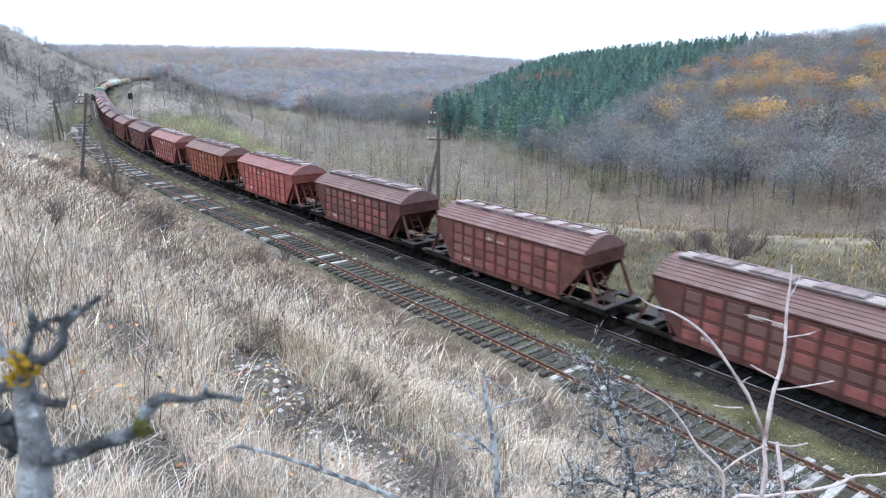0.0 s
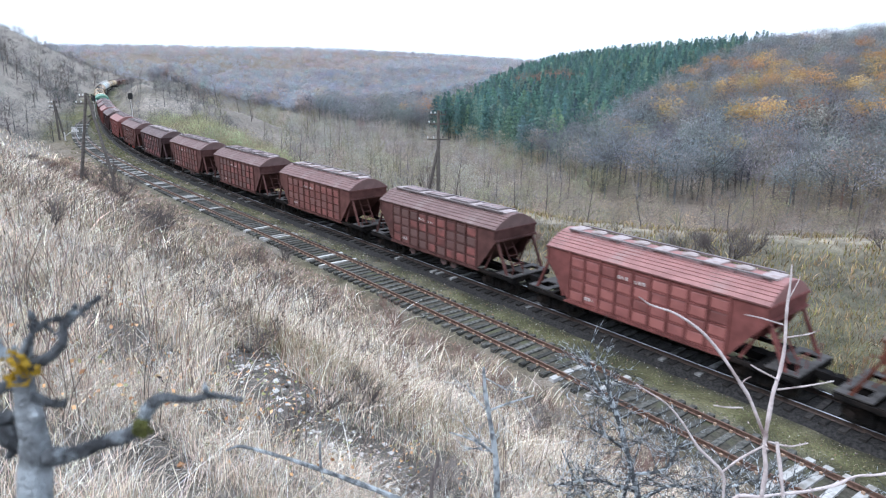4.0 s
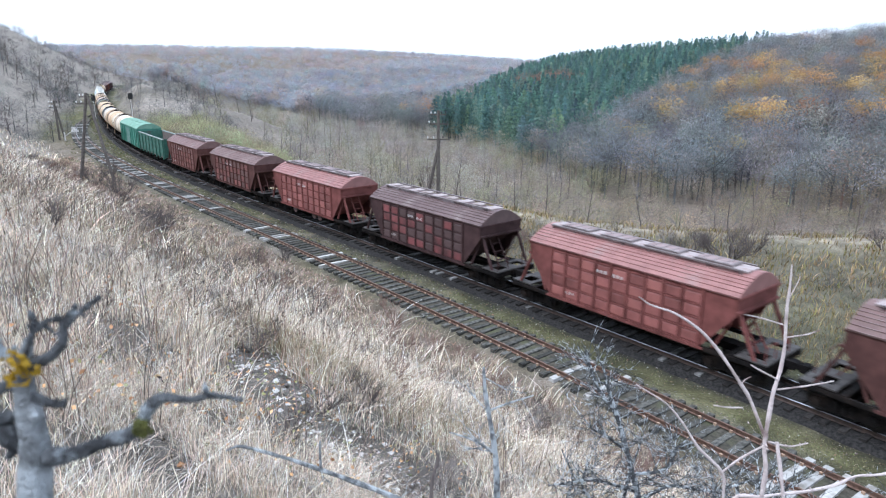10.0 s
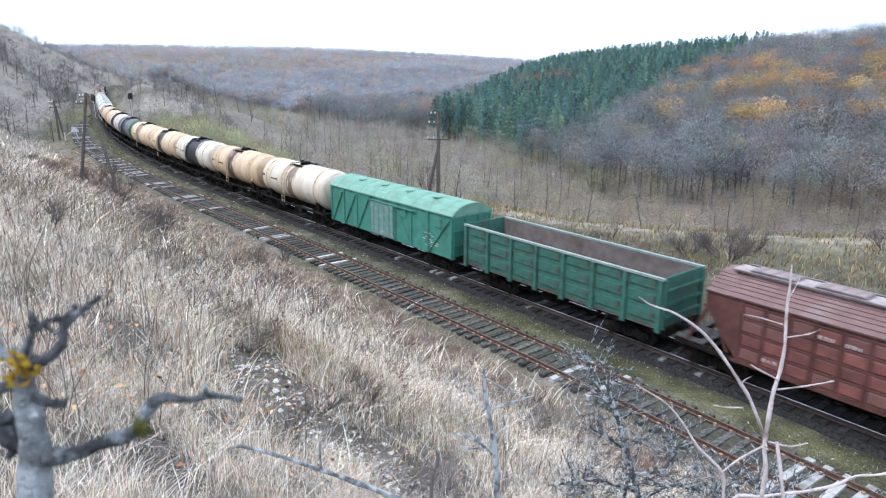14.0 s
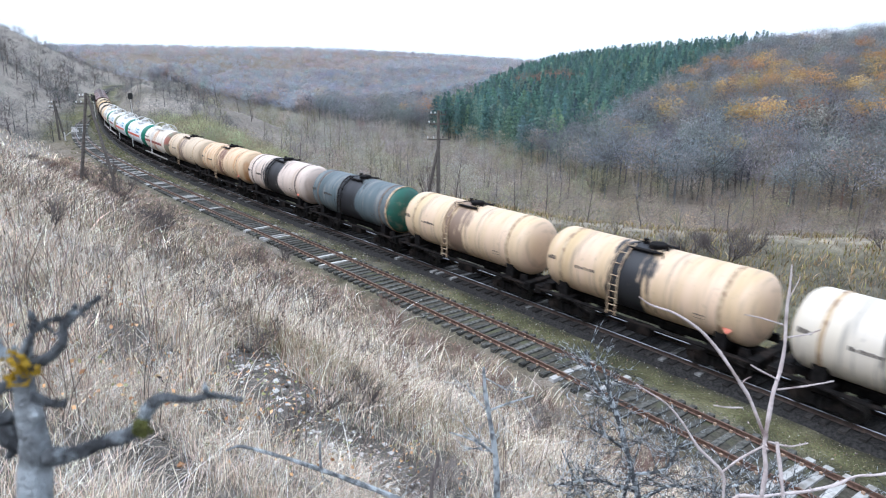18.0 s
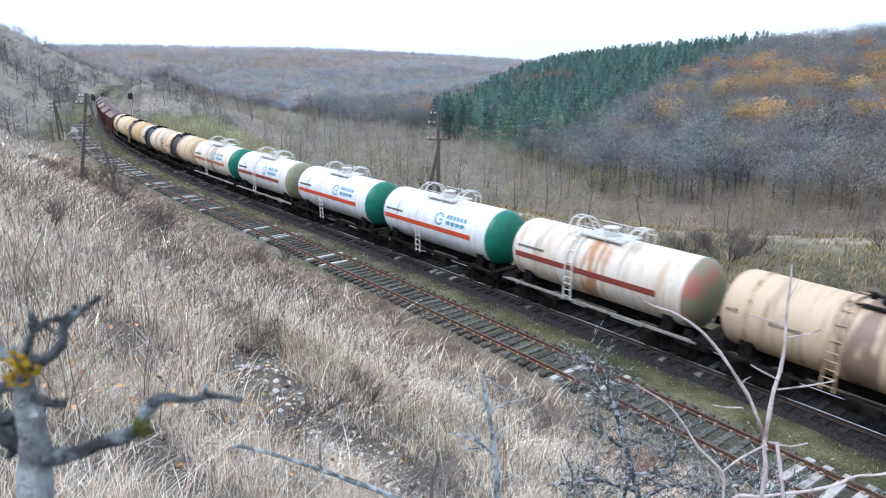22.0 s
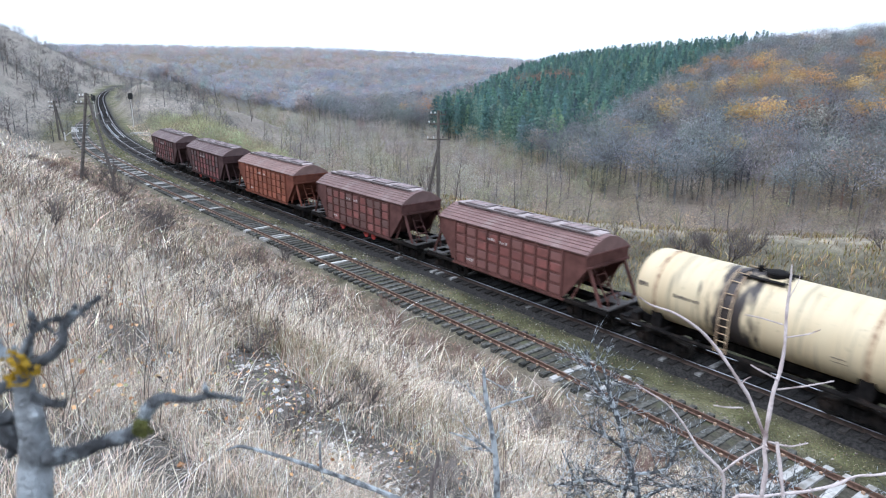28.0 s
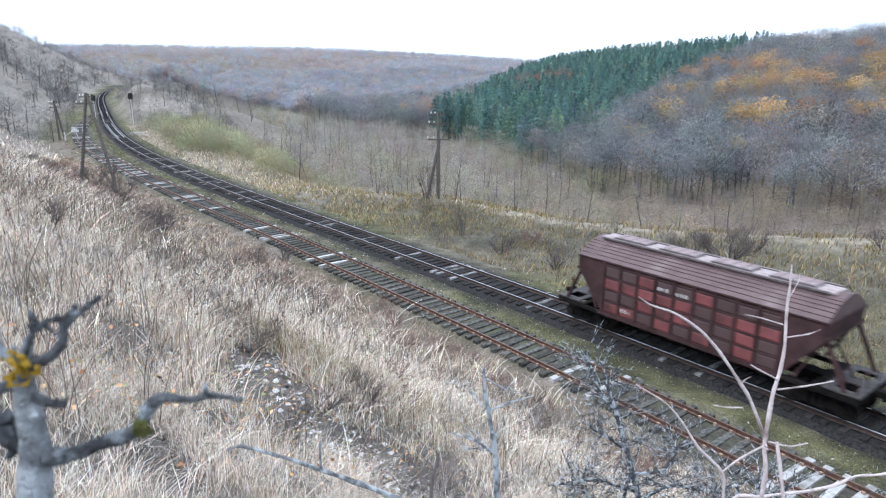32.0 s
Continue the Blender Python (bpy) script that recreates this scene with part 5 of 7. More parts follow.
def wood(name, x, y, h, spread, colours, kinds, counts, label, stem=0.013, limbs=4, seed=1, sink=0.3, variants=5):
    """Many trees in one mesh of kind stuff."""
    r = np.random.default_rng(seed)
    shapes = {}
    for k in set(kinds):
        shapes[k] = []
        for _ in range(variants):
            t, nor = twig_cloud(counts[k], k, r)
            n = len(t)
            if k not in ("scrub", "bush") and limbs + stem > 0.006:
                st = stem_tris(r, limbs, stem)
                g = np.cross(st[:, 1] - st[:, 0], st[:, 2] - st[:, 0])
                t, nor = np.concatenate([t, st]), np.concatenate([nor, np.repeat(g[:, None, :], 3, 1)])
            shapes[k].append((t, nor / (np.linalg.norm(nor, axis=2)[:, :, None] + 1e-9), n))
    z, _ = land(x, y)
    V, C, N = [], [], []
    ang = r.random(len(x)) * 6.283
    for i in range(len(x)):
        t, nor, n = shapes[kinds[i]][int(r.integers(variants))]
        c, s = math.cos(ang[i]), math.sin(ang[i])
        turn = np.array([[c, s, 0], [-s, c, 0], [0, 0, 1]])
        V.append(t.reshape(-1, 3) @ turn * np.array([spread[i] * h[i], spread[i] * h[i], h[i]]) + np.array([x[i], y[i], z[i] - sink]))
        N.append(nor.reshape(-1, 3) @ turn)
        col = np.tile(colours[i], (len(V[-1]), 1))
        col[3 * n:] = colours[i] * 0.62
        C.append(col)
    V, C, N = np.concatenate(V), np.concatenate(C), np.concatenate(N)
    me = big_mesh(name, V, np.arange(len(V)).reshape(-1, 3), C, smooth=True)
    at = me.attributes.new("custom_normal", "FLOAT_VECTOR", "POINT")
    at.data.foreach_set("vector", N.astype(np.float32).ravel())
    me.update()
    me.materials.append(M_FOLIAGE)
    return tagged(new(name, me), label, "wood", kind="stuff")


def pick(r, n, palette, weights, jitter=0.15):
    p = np.array(palette)[r.choice(len(palette), n, p=np.array(weights) / sum(weights))]
    return np.clip(p * (1 + jitter * r.normal(size=(n, 1))) * (1 + 0.05 * r.normal(size=(n, 3))), 0.01, 0.9)


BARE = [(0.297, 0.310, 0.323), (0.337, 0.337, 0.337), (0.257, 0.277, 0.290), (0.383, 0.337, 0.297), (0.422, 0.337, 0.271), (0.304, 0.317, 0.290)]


# oaks that still carry orange and yellow leaves
GOLD_SPOTS = ((134, 320, 13), (145, 312, 8), (143, 280, 14), (123, 244, 9), (103, 189, 6), (93, 169, 5), (88, 187, 8), (88, 179, 5), (116, 180, 8), (111, 244, 11), (125, 224, 7), (157, 265, 8), (84, 258, 6), (73, 217, 4), (84, 222, 4), (74, 192, 4), (52, 184, 3), (115, 314, 7), (125, 319, 7), (223, 420, 9), (141, 218, 10), (140, 237, 9), (63, 151, 4), (80, 155, 4), (91, 154, 4), (64, 142, 3))
# far woods: greys and russets paled and blued, haze painted into the colour
FAR_HAZED = [(0.410, 0.429, 0.467), (0.442, 0.429, 0.442), (0.384, 0.416, 0.454), (0.499, 0.416, 0.365)]


def from_wv(w, v):
    """Plan point w metres across the valley from the line and v metres along it."""
    return 0.777 * (w + 25) - 0.629 * v, 0.629 * (w + 25) + 0.777 * v


def in_sight(x, y, wide=38):
    return (y > 5) & (abs(np.degrees(np.arctan2(x, y))) < wide)


def build_woods():
    r = np.random.default_rng(21)
    # the hill across the valley: leafless oaks and hornbeams, pines on the farther half
    n = 14500
    w, v = 80 + 342 * r.random(n), -160 + 700 * r.random(n)
    x, y = from_wv(w, v)
    ok = in_sight(x, y)
    w, v, x, y = w[ok], v[ok], x[ok], y[ok]
    low = np.interp(v, [-60, 40, 60, 83, 102, 130, 165, 300], [100, 94, 85, 83, 94, 108, 116, 120])
    edge = np.interp(w, [100, 130, 163, 230, 300, 395], [116, 121, 137, 171, 190, 210]) + 9 * fbm(x, y, 40, 3, 31)
    pine = (v > edge) & (w > 108 + 12 * fbm(x, y, 50, 2, 32)) & (v < 200 + 0.84 * (w - 132) + 12 * fbm(x, y, 40, 2, 37))
    strip = pine & (abs(w - 258 + 5 * fbm(x, y, 25, 2, 65)) < 8) & (v > 238) & ((v < 276) | (v > 298))
    thin = (r.random(len(x)) < np.where(pine, 0.95, np.interp(w, [100, 170, 260], [0.85, 0.75, 0.65]))) & (w > low + 8 * fbm(x, y, 30, 2, 38))
    sel = pine & ~strip & thin
    m = int(sel.sum())
    c = pick(r, m, [(0.156, 0.258, 0.228), (0.192, 0.306, 0.252), (0.138, 0.228, 0.210), (0.240, 0.324, 0.240)], [4, 3, 3, 1], 0.16)
    wood("pine_wood", x[sel], y[sel], 11 + 5.5 * r.random(m), 1.0 + 0.3 * r.random(m), c, ["pine"] * m, {"pine": 300}, "dark green pine plantation on the far slope", seed=3)
    sel = (~pine | strip) & thin
    m = int(sel.sum())
    hue = fbm(x[sel], y[sel], 45, 3, 33)
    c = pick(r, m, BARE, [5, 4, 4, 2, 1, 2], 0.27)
    # trees farther along take the far palette with its painted haze
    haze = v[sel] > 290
    c[haze] = pick(r, int(haze.sum()), FAR_HAZED, [3, 4, 3, 3], 0.1)
    kinds = np.where(haze, "crown", np.where(strip[sel], "leafy", "bare")).astype(object)
    c[strip[sel]] = (0.33, 0.235, 0.19)
    near_gold = np.zeros(m, bool)
    for gx, gy, gr in GOLD_SPOTS:
        near_gold |= np.hypot(x[sel] - gx, y[sel] - gy) < gr
    gold = (near_gold & (r.random(m) < 0.42) | (hue > 0.22) & (r.random(m) < 0.1)) & (w[sel] > 90) & ~strip[sel] & ~haze
    kinds[gold] = "leafy"
    c[gold] = pick(r, int(gold.sum()), [(0.6, 0.4, 0.19), (0.68, 0.49, 0.22), (0.52, 0.31, 0.18)], [4, 3, 2], 0.15)
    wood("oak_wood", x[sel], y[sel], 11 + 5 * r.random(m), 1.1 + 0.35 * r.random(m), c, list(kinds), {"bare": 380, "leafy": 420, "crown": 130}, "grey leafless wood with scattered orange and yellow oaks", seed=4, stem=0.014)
    # far hills, the haze of distance mixed into the trees' colours
    n = 14000
    az, rad = np.radians(-38 + 56 * r.random(n)), 380 * (2050 / 380) ** r.random(n)
    x, y = rad * np.sin(az), rad * np.cos(az)
    s, d = line_coords(x, y)
    keep = (rad > 720) | ((d < -100) & (-0.629 * x + 0.777 * y > 480)) | ((d < -60) & (s > 330))
    keep &= r.random(n) < 0.9
    x, y, rad = x[keep], y[keep], rad[keep]
    m = len(x)
    hue = fbm(x, y, 160, 3, 34)
    c = pick(r, m, FAR_HAZED, [5, 4, 4, 1], 0.06) * (1 + 0.2 * fbm(x, y, 110, 3, 64))[:, None]
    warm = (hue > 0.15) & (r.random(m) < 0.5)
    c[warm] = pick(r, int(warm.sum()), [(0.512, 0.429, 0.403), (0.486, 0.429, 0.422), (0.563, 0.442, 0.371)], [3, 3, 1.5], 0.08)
    grow = np.clip(rad / 800, 0.8, 1.7)
    wood("far_wood", x, y, (12 + 4 * r.random(m)) * (0.8 + 0.2 * grow), 1.45 + 0.4 * r.random(m), c, ["crown"] * m, {"crown": 78}, "russet and grey woods on the far hills, haze put into their colours", seed=5, limbs=0, stem=0.005, sink=5.0)
    # valley floor: willow scrub and thin trees
    n = 5200
    w, v = 6 + 130 * r.random(n) ** 0.85, -90 + 520 * r.random(n)
    x, y = from_wv(w, v)
    s, d = line_coords(x, y)
    verge = np.minimum(verge_width(s), 30)
    ok = in_sight(x, y) & (-d > verge + 5 + 9 * r.random(n)) & (-d < 150) & ((s < 90) | (-d > 48))
    x, y, d = x[ok], y[ok], d[ok]
    m = len(x)
    hue = fbm(x, y, 30, 3, 35)
    c = pick(r, m, [(0.504, 0.462, 0.414), (0.528, 0.492, 0.396), (0.432, 0.402, 0.384), (0.576, 0.540, 0.444), (0.516, 0.456, 0.390)], [4, 3, 3, 2, 2])
    c[s[ok] < 0] = pick(r, int((s[ok] < 0).sum()), [(0.377, 0.319, 0.260), (0.455, 0.384, 0.273), (0.312, 0.280, 0.254), (0.507, 0.429, 0.286)], [4, 3, 3, 2])
    green = (hue > 0.25) & (s[ok] > 0)
    c[green] = pick(r, int(green.sum()), [(0.42, 0.4, 0.27), (0.47, 0.435, 0.3)], [1, 1])
    kinds = np.where(r.random(m) < 0.6, "bush", "bare").astype(object)
    h = np.where(kinds == "bush", 3.0 + 3.0 * r.random(m), 5.0 + 3.5 * r.random(m))
    wood("valley_scrub", x, y, h, 1.0 + 0.4 * r.random(m), c, list(kinds), {"bush": 210, "bare": 260}, "grey-green leafless willow scrub on the valley floor", stem=0.009, seed=6)
    # willows along the verge where it narrows
    n = 420
    s, d = 6 + 84 * r.random(n), -6 - 22 * r.random(n)
    x, y, _ = on_line(MAIN_S, MAIN_P, MAIN_H, s, d)
    ok = (fbm(x, y, 12, 2, 39) + 0.3 * r.random(n) > -0.05) & (-d > 6 + 1.5 * (s < 30))
    x, y = x[ok], y[ok]
    m = len(x)
    c = pick(r, m, [(0.44, 0.43, 0.25), (0.5, 0.49, 0.3), (0.42, 0.39, 0.27), (0.42, 0.35, 0.26)], [3, 3, 2, 1])
    wood("willow_thicket", x, y, 2.6 + 2.8 * r.random(m) + 3.4 * np.clip(fbm(x, y, 14, 2, 40), 0, 1), 0.85 + 0.3 * r.random(m), c, ["bush"] * m, {"bush": 420}, "olive-yellow willow thicket along the verge", seed=8)
    # shrubs on the farther hillside and bank
    n = 3600
    s, d = 60 + 430 * r.random(n), np.where(r.random(n) < 0.6, 7 + 50 * r.random(n), -5 - 22 * r.random(n))
    x, y, h0 = on_line(MAIN_S, MAIN_P, MAIN_H, s, d)
    hue = fbm(x, y, 22, 3, 36)
    ok = in_sight(x, y) & (hue + 0.25 * r.random(n) > np.where(d > 0, -0.04, -0.1)) & ((d > 0) | (s > 135) & (s < 250) & (r.random(n) < 0.7) | (abs(s - 100) < 24) & (d < -5))
    x, y, d = x[ok], y[ok], d[ok]
    m = len(x)
    c = pick(r, m, [(0.22, 0.215, 0.21), (0.29, 0.27, 0.25), (0.19, 0.2, 0.195), (0.38, 0.36, 0.3)], [4, 3, 2, 1])
    kinds = np.where(r.random(m) < 0.7, "bush", "bare").astype(object)
    wood("hillside_shrubs", x, y, np.where(kinds == "bush", 1.6 + 2.2 * r.random(m), 4 + 3 * r.random(m)), 1.0 + 0.3 * r.random(m), c, list(kinds), {"bush": 200, "bare": 200}, "dark thorny shrubs scattered over the grassy hillside", seed=7)

    # dense dark thickets on the grassy hill beside the curve
    q = np.array([(-139.9, 218.4), (-129.8, 216.6), (-119.5, 202.8), (-134.4, 240.1), (-134.8, 234.3), (-166.6, 295), (-140.7, 217.2), (-146, 262), (-188, 363), (-204, 403), (-198, 385), (-115, 207), (-127, 221), (-124, 215), (-105, 172), (-68, 104), (-193, 353)])
    q = np.repeat(q, 7, 0) + r.normal(size=(len(q) * 7, 2)) * 2.6
    m = len(q)
    c = pick(r, m, [(0.16, 0.17, 0.17), (0.2, 0.2, 0.19), (0.18, 0.17, 0.155)], [3, 2, 2])
    wood("hill_thicket", q[:, 0], q[:, 1], 2.2 + 2.4 * r.random(m), 1.0 + 0.3 * r.random(m), c, ["bush"] * m, {"bush": 260}, "dense dark thorn thickets on the grassy hill", seed=10)
    # brambles on the verge
    n = 900
    s, d = -75 + 62 * r.random(n), -4.5 - 16 * r.random(n)
    x, y, _ = on_line(MAIN_S, MAIN_P, MAIN_H, s, d)
    ok = (fbm(x, y, 6, 2, 63) + 0.25 * r.random(n) > 0.12) & in_sight(x, y, 40) & (-d < verge_width(s) - 2.5)
    x, y = x[ok], y[ok]
    m = len(x)
    c = pick(r, m, [(0.15, 0.15, 0.135), (0.2, 0.185, 0.16), (0.17, 0.18, 0.12), (0.25, 0.22, 0.17)], [4, 3, 2, 2])
    wood("bramble_patch", x, y, 0.45 + 0.75 * r.random(m), 1.5 + 0.6 * r.random(m), c, ["scrub"] * m, {"scrub": 130}, "low dark bramble tangles on the verge", seed=9, sink=0.1)


build_woods()


# ---- grass ----
def blades(name, x, y, height_, width, colours, lean, label, seed):
    """Curved blades of two quads and a tip each, in one mesh."""
    r = np.random.default_rng(seed)
    n = len(x)
    z, _ = land(x, y)
    a = r.random(n) * 6.283
    side = np.stack([np.cos(a), np.sin(a), 0 * a], 1) * width[:, None] / 2
    s, d = line_coords(x, y)
    h = np.interp(s, MAIN_S, MAIN_H)
    down = np.stack([np.sin(h), -np.cos(h), 0 * h], 1)
    tilt = r.normal(size=(n, 3)) * np.array([1, 1, 0]) * 0.95 + down * 0.2
    bend = tilt * (height_ * lean)[:, None]
    base = np.stack([x, y, z - 0.03], 1)
    up = np.stack([0 * x, 0 * x, height_], 1)
    m1 = base + up * 0.45 + bend * 0.25
    m2 = base + up * 0.8 + bend * 0.65
    tip = base + up * 0.95 + bend * 1.2
    V = np.stack([base - side, base + side, m1 - side * 0.9, m1 + side * 0.9, m2 - side * 0.6, m2 + side * 0.6, tip], 1)
    k = np.arange(n)[:, None] * 7
    tri = np.array([[0, 1, 3], [0, 3, 2], [2, 3, 5], [2, 5, 4], [4, 5, 6]])
    F = (k[:, None, :] + tri[None]).reshape(-1, 3)
    C = np.repeat(colours, 7, 0)
    me = big_mesh(name, V.reshape(-1, 3), F, C)
    me.materials.append(M_GRASS)
    return tagged(new(name, me), label, "grass", kind="stuff")


def build_grass():
    r = np.random.default_rng(41)
    straw = [(0.857, 0.698, 0.549), (0.740, 0.592, 0.465), (0.931, 0.803, 0.655), (0.444, 0.338, 0.254), (0.719, 0.623, 0.529)]
    # hillside, thick near the viewer and coarser away
    xs, ys, hs, ws = [], [], [], []
    for r0, r1, n, hh, wid in ((1.6, 8, 90000, 0.34, 0.0038), (8, 22, 180000, 0.42, 0.0075), (22, 60, 120000, 0.55, 0.026), (60, 130, 40000, 0.55, 0.065)):
        rad = np.sqrt(r0 ** 2 + (r1 ** 2 - r0 ** 2) * r.random(n))
        az = np.radians(-39 + 78 * r.random(n))
        x, y = rad * np.sin(az), rad * np.cos(az)
        s, d = line_coords(x, y)
        toe = np.interp(s, [-120, -45, -20, 10, 40, 90, 160], [8.3, 8.3, 9.0, 10.5, 11.5, 13, 8])
        gully = fbm(x, y, 2.6, 3, 44)
        bare = np.exp(-((d - gully_d(s) - 0.7 * gully) / 0.55) ** 2) * (s < -38) * 0.75
        clump = fbm(x, y, 0.7, 3, 42) + 0.5 * fbm(x, y, 3.1, 2, 52)
        keep = (d > toe - 0.6 + 1.5 * gully) & (clump + 0.5 * r.random(n) > 0.02 + 1.0 * bare)
        xs.append(x[keep]); ys.append(y[keep])
        hs.append(hh * (0.45 + 0.8 * r.random(int(keep.sum())))); ws.append(np.full(int(keep.sum()), wid))
    x, y, h, w = map(np.concatenate, (xs, ys, hs, ws))
    patch = fbm(x, y, 4.5, 3, 43)
    c = pick(r, len(x), straw, [4, 4, 4, 4, 3], 0.3)
    brown = patch + 0.3 * r.normal(size=len(x)) > 0.38
    c[brown] = pick(r, int(brown.sum()), [(0.3, 0.24, 0.17), (0.36, 0.27, 0.18), (0.25, 0.24, 0.13)], [3, 3, 2])
    h = h * (1 + 0.35 * patch) * np.where(r.random(len(x)) < 0.08, 1.6, 1.0)
    blades("dry_grass", x, y, h, w, c, r.choice([0.2, 0.7, 1.3], len(x), p=[0.35, 0.4, 0.25]), "long bleached dry grass lying down the slope", 45)
    # verge grass beyond the line and between the tracks
    n = 75000
    s, d = -75 + 165 * r.random(n) ** 1.1, -3.4 - 27 * r.random(n)
    x, y, _ = on_line(MAIN_S, MAIN_P, MAIN_H, s, d)
    verge = verge_width(s)
    tuft = fbm(x, y, 3.0, 3, 46)
    keep = (-d < verge + 3) & (tuft + 0.5 * r.random(n) > -0.1) & in_sight(x, y)
    x, y, s = x[keep], y[keep], s[keep]
    far = np.hypot(x, y)
    c = pick(r, len(x), [(0.56, 0.42, 0.22), (0.62, 0.48, 0.26), (0.38, 0.35, 0.12), (0.42, 0.3, 0.15)], [3, 3, 3, 4], 0.2)
    c *= np.interp(s, [-30, -8, 8, 60], [0.54, 0.6, 0.95, 1.05])[:, None]
    pale = s > 4 + 8 * r.normal(size=len(x))
    c[pale] = pick(r, int(pale.sum()), [(0.56, 0.47, 0.36), (0.62, 0.53, 0.42), (0.42, 0.37, 0.26)], [3, 3, 2], 0.15)
    blades("verge_grass", x, y, 0.22 + 0.3 * r.random(len(x)), 0.0009 * far + 0.006, c, np.full(len(x), 0.5), "straw and olive verge grass beyond the line", 47)
    n = 26000
    s, d = -72 + 200 * r.random(n) ** 1.4, 2.0 + 1.6 * r.random(n)
    d = np.where(r.random(n) < 0.3, 6.6 + 2.2 * r.random(n), d)
    x, y, _ = on_line(MAIN_S, MAIN_P, MAIN_H, s, d)
    keep = (fbm(x, y, 1.6, 3, 48) + 0.3 * r.random(n) > 0.05) & in_sight(x, y)
    x, y = x[keep], y[keep]
    c = pick(r, len(x), [(0.16, 0.175, 0.075), (0.2, 0.19, 0.1), (0.3, 0.26, 0.18)], [4, 3, 2], 0.12)
    blades("track_weeds", x, y, 0.05 + 0.09 * r.random(len(x)), 0.0008 * np.hypot(x, y) + 0.006, c, np.full(len(x), 0.4), "low green weeds and moss between the tracks", 49)
    # low brown weeds between the siding and the foot of the slope
    n = 60000
    s, d = -64 + 100 * r.random(n) ** 1.2, 6.3 + 7.0 * r.random(n)
    x, y, _ = on_line(MAIN_S, MAIN_P, MAIN_H, s, d)
    sd = np.interp(s, [-130, -40, 0, 50, 100], [4.9, 4.9, 4.9, 6.0, 4.6])
    foot = np.interp(s, [-120, -45, -20, 10, 40, 90], [8.3, 8.3, 9.0, 10.5, 11.5, 13])
    deep = np.clip((d - sd - 1.6) / 2.2, 0, 1)
    keep = (d > sd + 1.7) & (d < foot + 2.5) & (fbm(x, y, 1.3, 3, 54) + 0.45 * deep + 0.3 * r.random(n) > 0.18) & in_sight(x, y)
    x, y, deep = x[keep], y[keep], deep[keep]
    c = pick(r, len(x), [(0.325, 0.250, 0.200), (0.450, 0.362, 0.288), (0.375, 0.250, 0.188), (0.275, 0.275, 0.150), (0.625, 0.512, 0.400)], [4, 4, 2, 2, 2], 0.2)
    blades("foot_weeds", x, y, (0.1 + 0.2 * r.random(len(x))) * (0.6 + 1.1 * deep), 0.0009 * np.hypot(x, y) + 0.004, c, np.full(len(x), 0.6), "low brown weeds at the foot of the slope", 55)
    # tall dark weed stalks on the near slope
    n = 7500
    rad, az = 5 + 50 * r.random(n) ** 0.8, np.radians(-38 + 62 * r.random(n) ** 1.5)
    x, y = rad * np.sin(az), rad * np.cos(az)
    s, d = line_coords(x, y)
    keep = (d > 9.5) & (fbm(x, y, 6, 3, 50) + 0.4 * r.random(n) > 0.08)
    x, y = x[keep], y[keep]
    c = pick(r, len(x), [(0.17, 0.14, 0.12), (0.26, 0.21, 0.17), (0.27, 0.18, 0.13)], [3, 4, 1])
    blades("weed_stalks", x, y, 0.7 + 0.6 * r.random(len(x)), 0.001 * np.hypot(x, y) + 0.003, c, np.full(len(x), 0.25), "tall dead brown weed stalks in the grass", 51)

    # seed heads on the stalks of the nearer slope
    n = 2300
    rad, az = 5 + 38 * r.random(n) ** 0.8, np.radians(-38 + 58 * r.random(n) ** 1.5)
    x, y = rad * np.sin(az), rad * np.cos(az)
    s, d = line_coords(x, y)
    keep = (d > 10.5) & (fbm(x, y, 5, 3, 53) + 0.4 * r.random(n) > 0.1)
    x, y = np.repeat(x[keep], 10), np.repeat(y[keep], 10)
    tall = np.repeat(0.6 + 0.65 * r.random(int(keep.sum())), 10)
    lean = np.repeat(0.16 * r.normal(size=(int(keep.sum()), 2)), 10, 0)
    k = np.tile(np.linspace(0, 1, 10), int(keep.sum()))
    z, _ = land(x, y)
    base = np.stack([x + lean[:, 0] * tall * k, y + lean[:, 1] * tall * k, z + tall * k], 1)
    far = np.hypot(x, y)
    out = np.where(k > 0.4, 0.035, 0.006)[:, None] * r.normal(size=(len(x), 3)) * np.clip(far / 12, 0.7, 1.5)[:, None]
    V = np.stack([base, base + np.array([0, 0, 0.13]) * np.where(k < 0.45, 1, 0.35)[:, None] + out, base + out * 0.6 + r.normal(size=(len(x), 3)) * 0.006 * np.clip(far / 12, 0.7, 2)[:, None]], 1)
    c = np.repeat(pick(r, int(keep.sum()), [(0.1, 0.075, 0.06), (0.16, 0.12, 0.095), (0.22, 0.13, 0.09)], [4, 3, 1]), 30, 0)
    me = big_mesh("seed_heads", V.reshape(-1, 3), np.arange(len(V) * 3).reshape(-1, 3), c)
    me.materials.append(M_GRASS)
    tagged(new("seed_heads", me), "dark dried seed heads above the grass", "weeds", kind="stuff")


build_grass()


